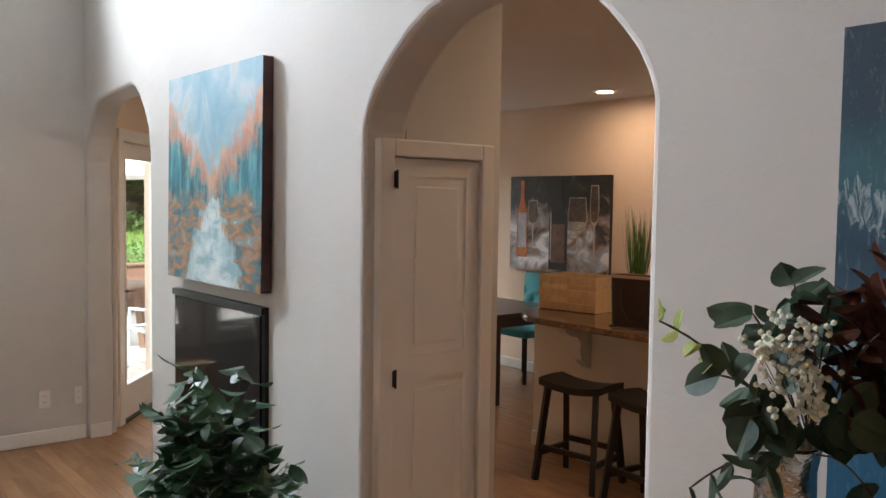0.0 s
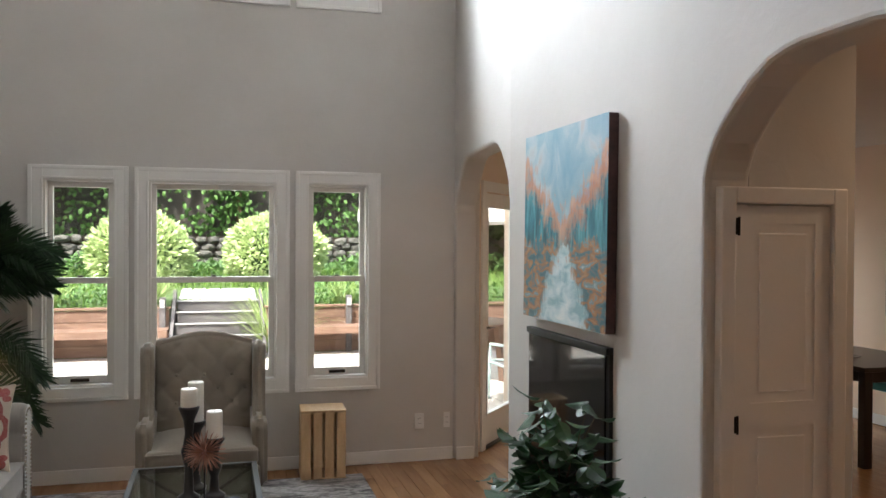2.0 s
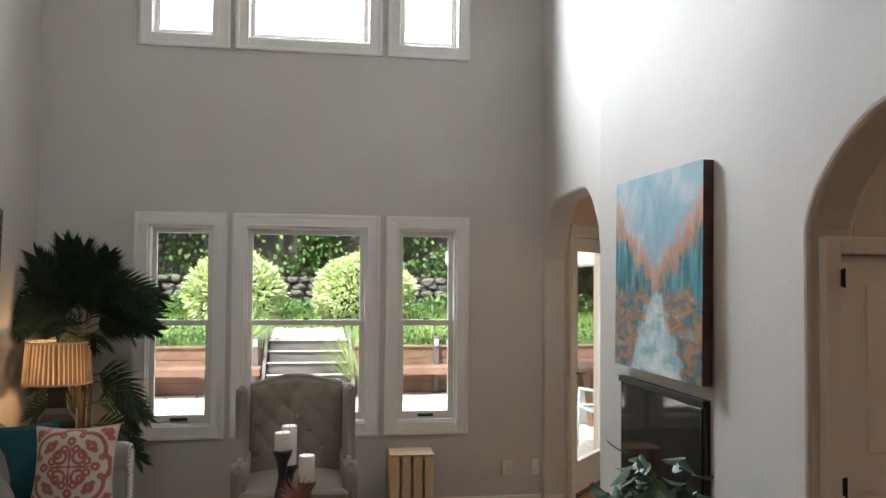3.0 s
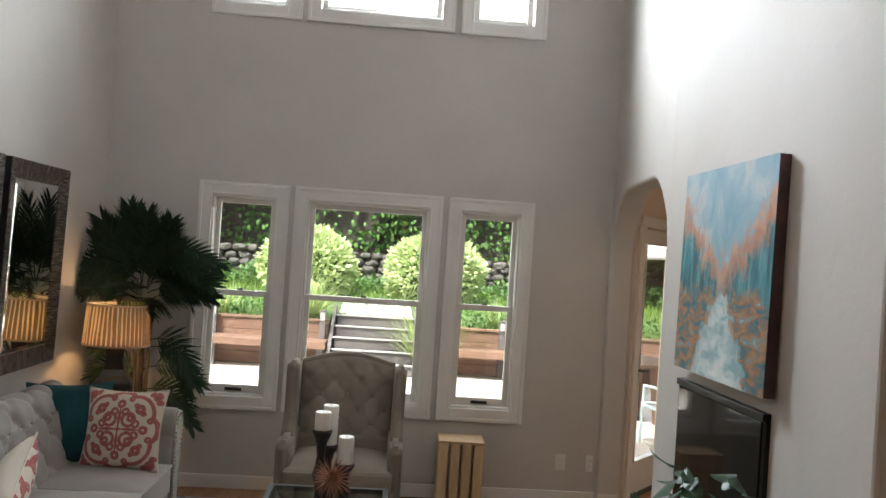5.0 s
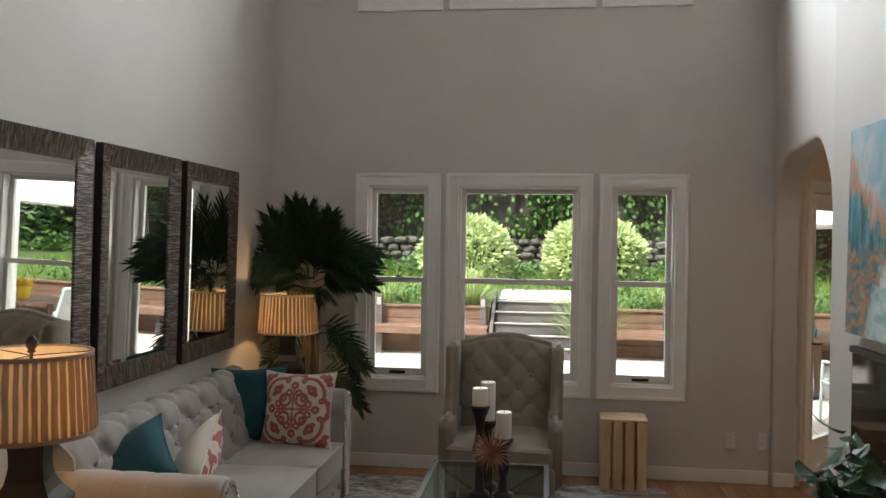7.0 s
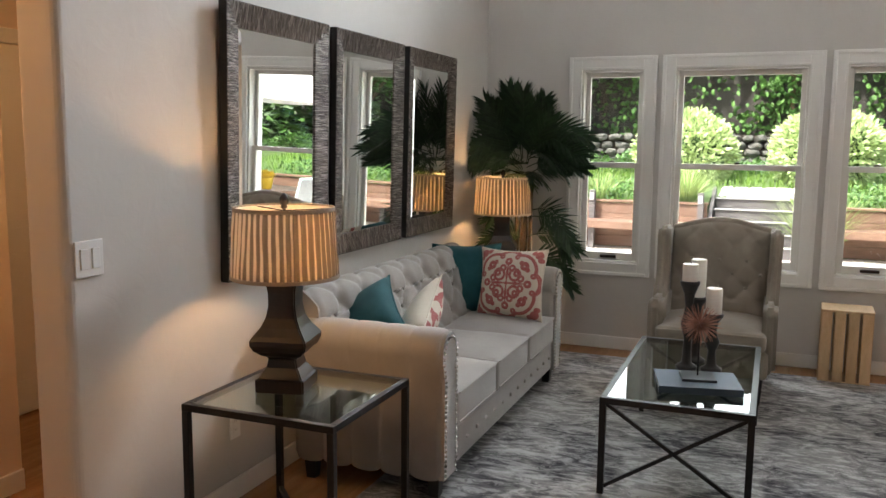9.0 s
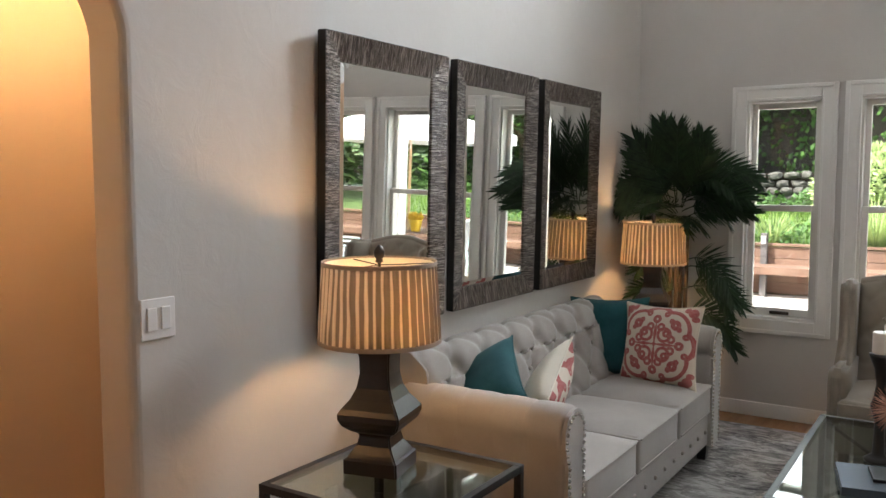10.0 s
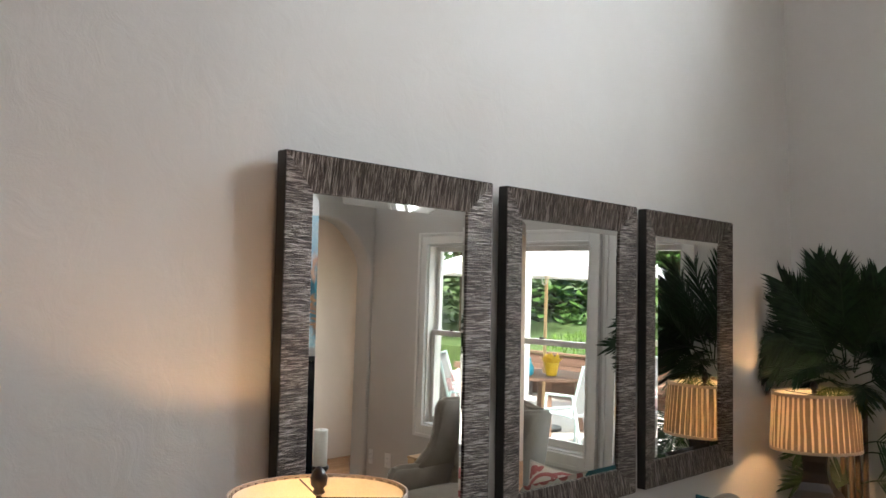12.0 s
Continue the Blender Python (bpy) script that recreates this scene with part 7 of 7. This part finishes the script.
# patio furniture
def umbrella(x, y):
    t = thing("patio_umbrella", "open white patio umbrella with a wooden pole", "umbrella", x, y, -0.12, 10)
    part("pole", bar((0, 0, 0), (0, 0, 2.62), 0.045, None, None, 12), PINE, t)
    part("base", lathe([(0, .25), (.04, .25), (.07, .08), (.16, .035)], 24), BLACKIRON, t)
    loop = bmesh.new()
    ring = [Vector((0.05 * math.sin(2 * math.pi * k / 12), -0.04, 2.02 + 0.11 * math.cos(2 * math.pi * k / 12))) for k in range(13)]
    for a, b in zip(ring, ring[1:]):
        bar(a, b, 0.014, None, loop, 6)
    part("cord_loop", loop, WHITEPLASTIC, t, "white cord loop")
    n, R = 8, 1.55
    for k in range(n):
        a0, a1 = 2 * math.pi * k / n, 2 * math.pi * (k + 1) / n
        def panel(u, v):
            a = a0 + (a1 - a0) * u
            sag = 1 - 0.06 * math.sin(math.pi * u) * v
            return Vector((R * v * sag * math.cos(a), R * v * sag * math.sin(a), 2.58 - 0.42 * v ** 1.15 - 0.02 * math.sin(math.pi * u)))
        part("canopy_panel", sheet(6, 6, panel), CANVAS, t, "", True)
        def val(u, v):
            p = panel(u, 1)
            return p + Vector((0, 0, -0.14 * v))
        part("valance", sheet(6, 1, val), CANVAS, t)
        part("rib", bar((0, 0, 2.55), (R * math.cos(a0), R * math.sin(a0), 2.15), 0.016), PINE, t)


umbrella(3.55, 10.45)
tb = thing("patio_table", "round weathered wooden patio table under the umbrella", "table", 3.5, 10.4, -0.12)
part("tabletop", lathe([(0.70, .60), (.702, .62), (.735, .62), (.74, .61)], 36), REDWOOD, tb)
for k in range(4):
    a = math.pi / 4 + k * math.pi / 2
    part("leg", bar((0.5 * math.cos(a), 0.5 * math.sin(a), 0), (0.42 * math.cos(a), 0.42 * math.sin(a), 0.70), 0.07), REDWOOD, tb)
BLUEGLAZE, YELLOWGLAZE = surface("turquoise_glaze", (0.02, 0.30, 0.42), (0.05, 0.42, 0.55), 0.2, 6, 60, 0.02), surface("yellow_glaze", (0.60, 0.38, 0.02), (0.75, 0.52, 0.05), 0.3, 6, 60, 0.02)
jug = thing("blue_jug", "turquoise glazed jug on the patio table", "jug", 3.50, 10.02, 0.62)
part("body", lathe([(0, .06), (.02, .085), (.10, .095), (.17, .06), (.21, .05), (.23, .06), (.20, .04)], 22), BLUEGLAZE, jug, "", True)
yv = thing("yellow_pot", "yellow glazed flower pot on the patio table", "pot", 3.30, 10.28, 0.62)
part("body", lathe([(0, .06), (.02, .07), (.16, .095), (.17, .095), (.15, .08)], 22), YELLOWGLAZE, yv, "", True)
yf, q = bmesh.new(), random.Random(6)
for k in range(70):
    a = q.uniform(0, 6.28)
    leaf(yf, (0.05 * math.cos(a), 0.05 * math.sin(a), .15), (math.cos(a), math.sin(a), q.uniform(.4, 2)), (-math.sin(a), math.cos(a), 0), q.uniform(.08, .15), .06, .3, 4)
tagged(part("flowers", yf, YELLOWGLAZE, yv), kind="stuff")
MINT = surface("pale_mint_metal", (0.45, 0.58, 0.56), (0.58, 0.70, 0.68), 0.4, 6, 80, 0.05, 0.1)
STRIPE = surface("pink_striped_cotton", (0.52, 0.26, 0.28), (0.72, 0.62, 0.58), 0.9, 2, 24, 0.1, 0, (14, 1, 1))
SLING = surface("grey_sling_mesh", (0.22, 0.22, 0.22), (0.34, 0.34, 0.34), 0.8, 6, 200, 0.2)


def patio_chair(x, y, rz, cushion_on):
    t = thing("patio_chair", "pale mint metal patio chair with a sling seat", "chair", x, y, -0.12, rz, "patio chairs")
    for s in (-0.26, 0.26):
        fr = bmesh.new()
        pts = [(s, -0.28, 0), (s, -0.26, 0.42), (s, -0.24, 0.62), (s, 0.20, 0.64), (s, 0.26, 0.44), (s, 0.36, 0)]
        for a, b in zip(pts, pts[1:]):
            bar(a, b, 0.032, None, fr, 8)
        bar((s, 0.18, 0.42), (s, 0.36, 1.0), 0.032, None, fr, 8)
        bar((s, -0.26, 0.42), (s, 0.20, 0.40), 0.032, None, fr, 8)
        part("side_frame", fr, MINT, t)
    part("seat", sheet(6, 8, lambda u, v: Vector((-0.25 + 0.5 * u, -0.26 + 0.46 * v, 0.43 - 0.03 * math.sin(math.pi * u) - 0.02 * v))), SLING, t)
    part("backrest", sheet(6, 8, lambda u, v: Vector((-0.25 + 0.5 * u, 0.19 + 0.16 * v + 0.02 * math.sin(math.pi * u), 0.43 + 0.55 * v))), SLING, t)
    for z, yy in ((0.99, 0.36), (0.43, -0.26)):
        part("cross_rail", bar((-0.26, yy, z), (0.26, yy, z), 0.03, None, None, 8), MINT, t)
    if cushion_on:
        c = cushion("patio_cushion", "pink striped cushion on a patio chair", STRIPE, 0.40, 0.36, 0.06, pose(x, y, -0.12, 0, 0, rz) @ pose(0, 0.10, 0.62, -20, 0, 0), None, "patio cushions")


patio_chair(4.02, 9.45, -120, True)
patio_chair(3.62, 8.75, 190, True)
patio_chair(2.52, 9.75, 100, False)
patio_chair(2.6, 10.9, 60, True)
pp = thing("patio_post", "square white painted patio post on the deck", "post", 1.97, 8.0, -0.12)
part("post", box(-0.07, 0.07, -0.07, 0.07, 0, 2.75, 0.008), TRIM, pp)
part("cap", box(-0.09, 0.09, -0.09, 0.09, 2.75, 2.80, 0.006), TRIM, pp)

# the deck, board by board
dk = thing("deck", "weathered pale timber deck outside the windows", "deck", 0, 0, 0, 0, "", "structure")
part("deck_frame", box(-7, 8.4, 6.36, 13.36, -0.32, -0.165), GREYWOOD, dk)
dm = [mesh_of("deck_board", box(0, 0.138, 0, 6.98, -0.035, 0.0, 0.003, 1), DECK)]
for k in range(108):
    x = -7 + k * 0.1425
    o = new("deck_board", dm[0])
    o.parent, o.location = dk, (x, 6.38 if x < 2.2 or x > 6.3 else 7.78, -0.122 + r.uniform(-0.002, 0.002))
    if not (x < 2.2 or x > 6.3):
        o.scale = (1, 5.58 / 6.98, 1)
part("deck_apron", box(2.2, 3.3, 6.36, 7.78, -0.16, -0.14), DECK, dk)

# ---------------------------------------------------------------- floors and garden ground, piece by piece
setting("floor", slab([(-3.4, SOUTH - 0.2), (KX + 0.15, SOUTH - 0.2), (KX + 0.15, 7.75), (3.44, 7.75), (2.30, 6.33), (-3.4, 6.33)], 0.10, lambda u, v, w: (u, v, -0.12 + w)), FLOORWOOD, "honey oak strip floor", "floor")
floor = bpy.data.objects["floor"]
rng = random.Random(5)
PW = 0.083
shared, rest = {}, bmesh.new()
near = 0
for row in range(int((KX + 3.4) / PW)):
    x = -3.4 + row * PW
    far_end = 6.33 if x < 2.3 else min(7.75, 6.35 + (x - 2.30) * 1.22)
    y = SOUTH - 0.2 - rng.random() * 1.2
    while y < far_end - 0.05:
        ln = rng.choice((0.75, 0.95, 1.15, 1.4))
        a, b = max(y, SOUTH - 0.2), min(y + ln, far_end)
        y += ln
        if b - a < 0.05:
            continue
        if 1.2 < x < 2.9 and a > 2.0 and b - a > ln - 0.001 and near < 280:
            near += 1
            if ln not in shared:
                shared[ln] = mesh_of("plank", box(0, PW - 0.0016, 0, ln - 0.0016, -0.02, 0.0, 0.0012, 1), FLOORWOOD)
            p = new("plank", shared[ln])
            p.parent = floor
            p.location = (x, a, rng.uniform(-0.0006, 0))
        else:
            box(x, x + PW - 0.0016, a, b - 0.0016, -0.02, rng.uniform(-0.0006, 0), 0, 1, rest)
tagged(part("floor_strips", rest, FLOORWOOD, floor), kind="stuff")
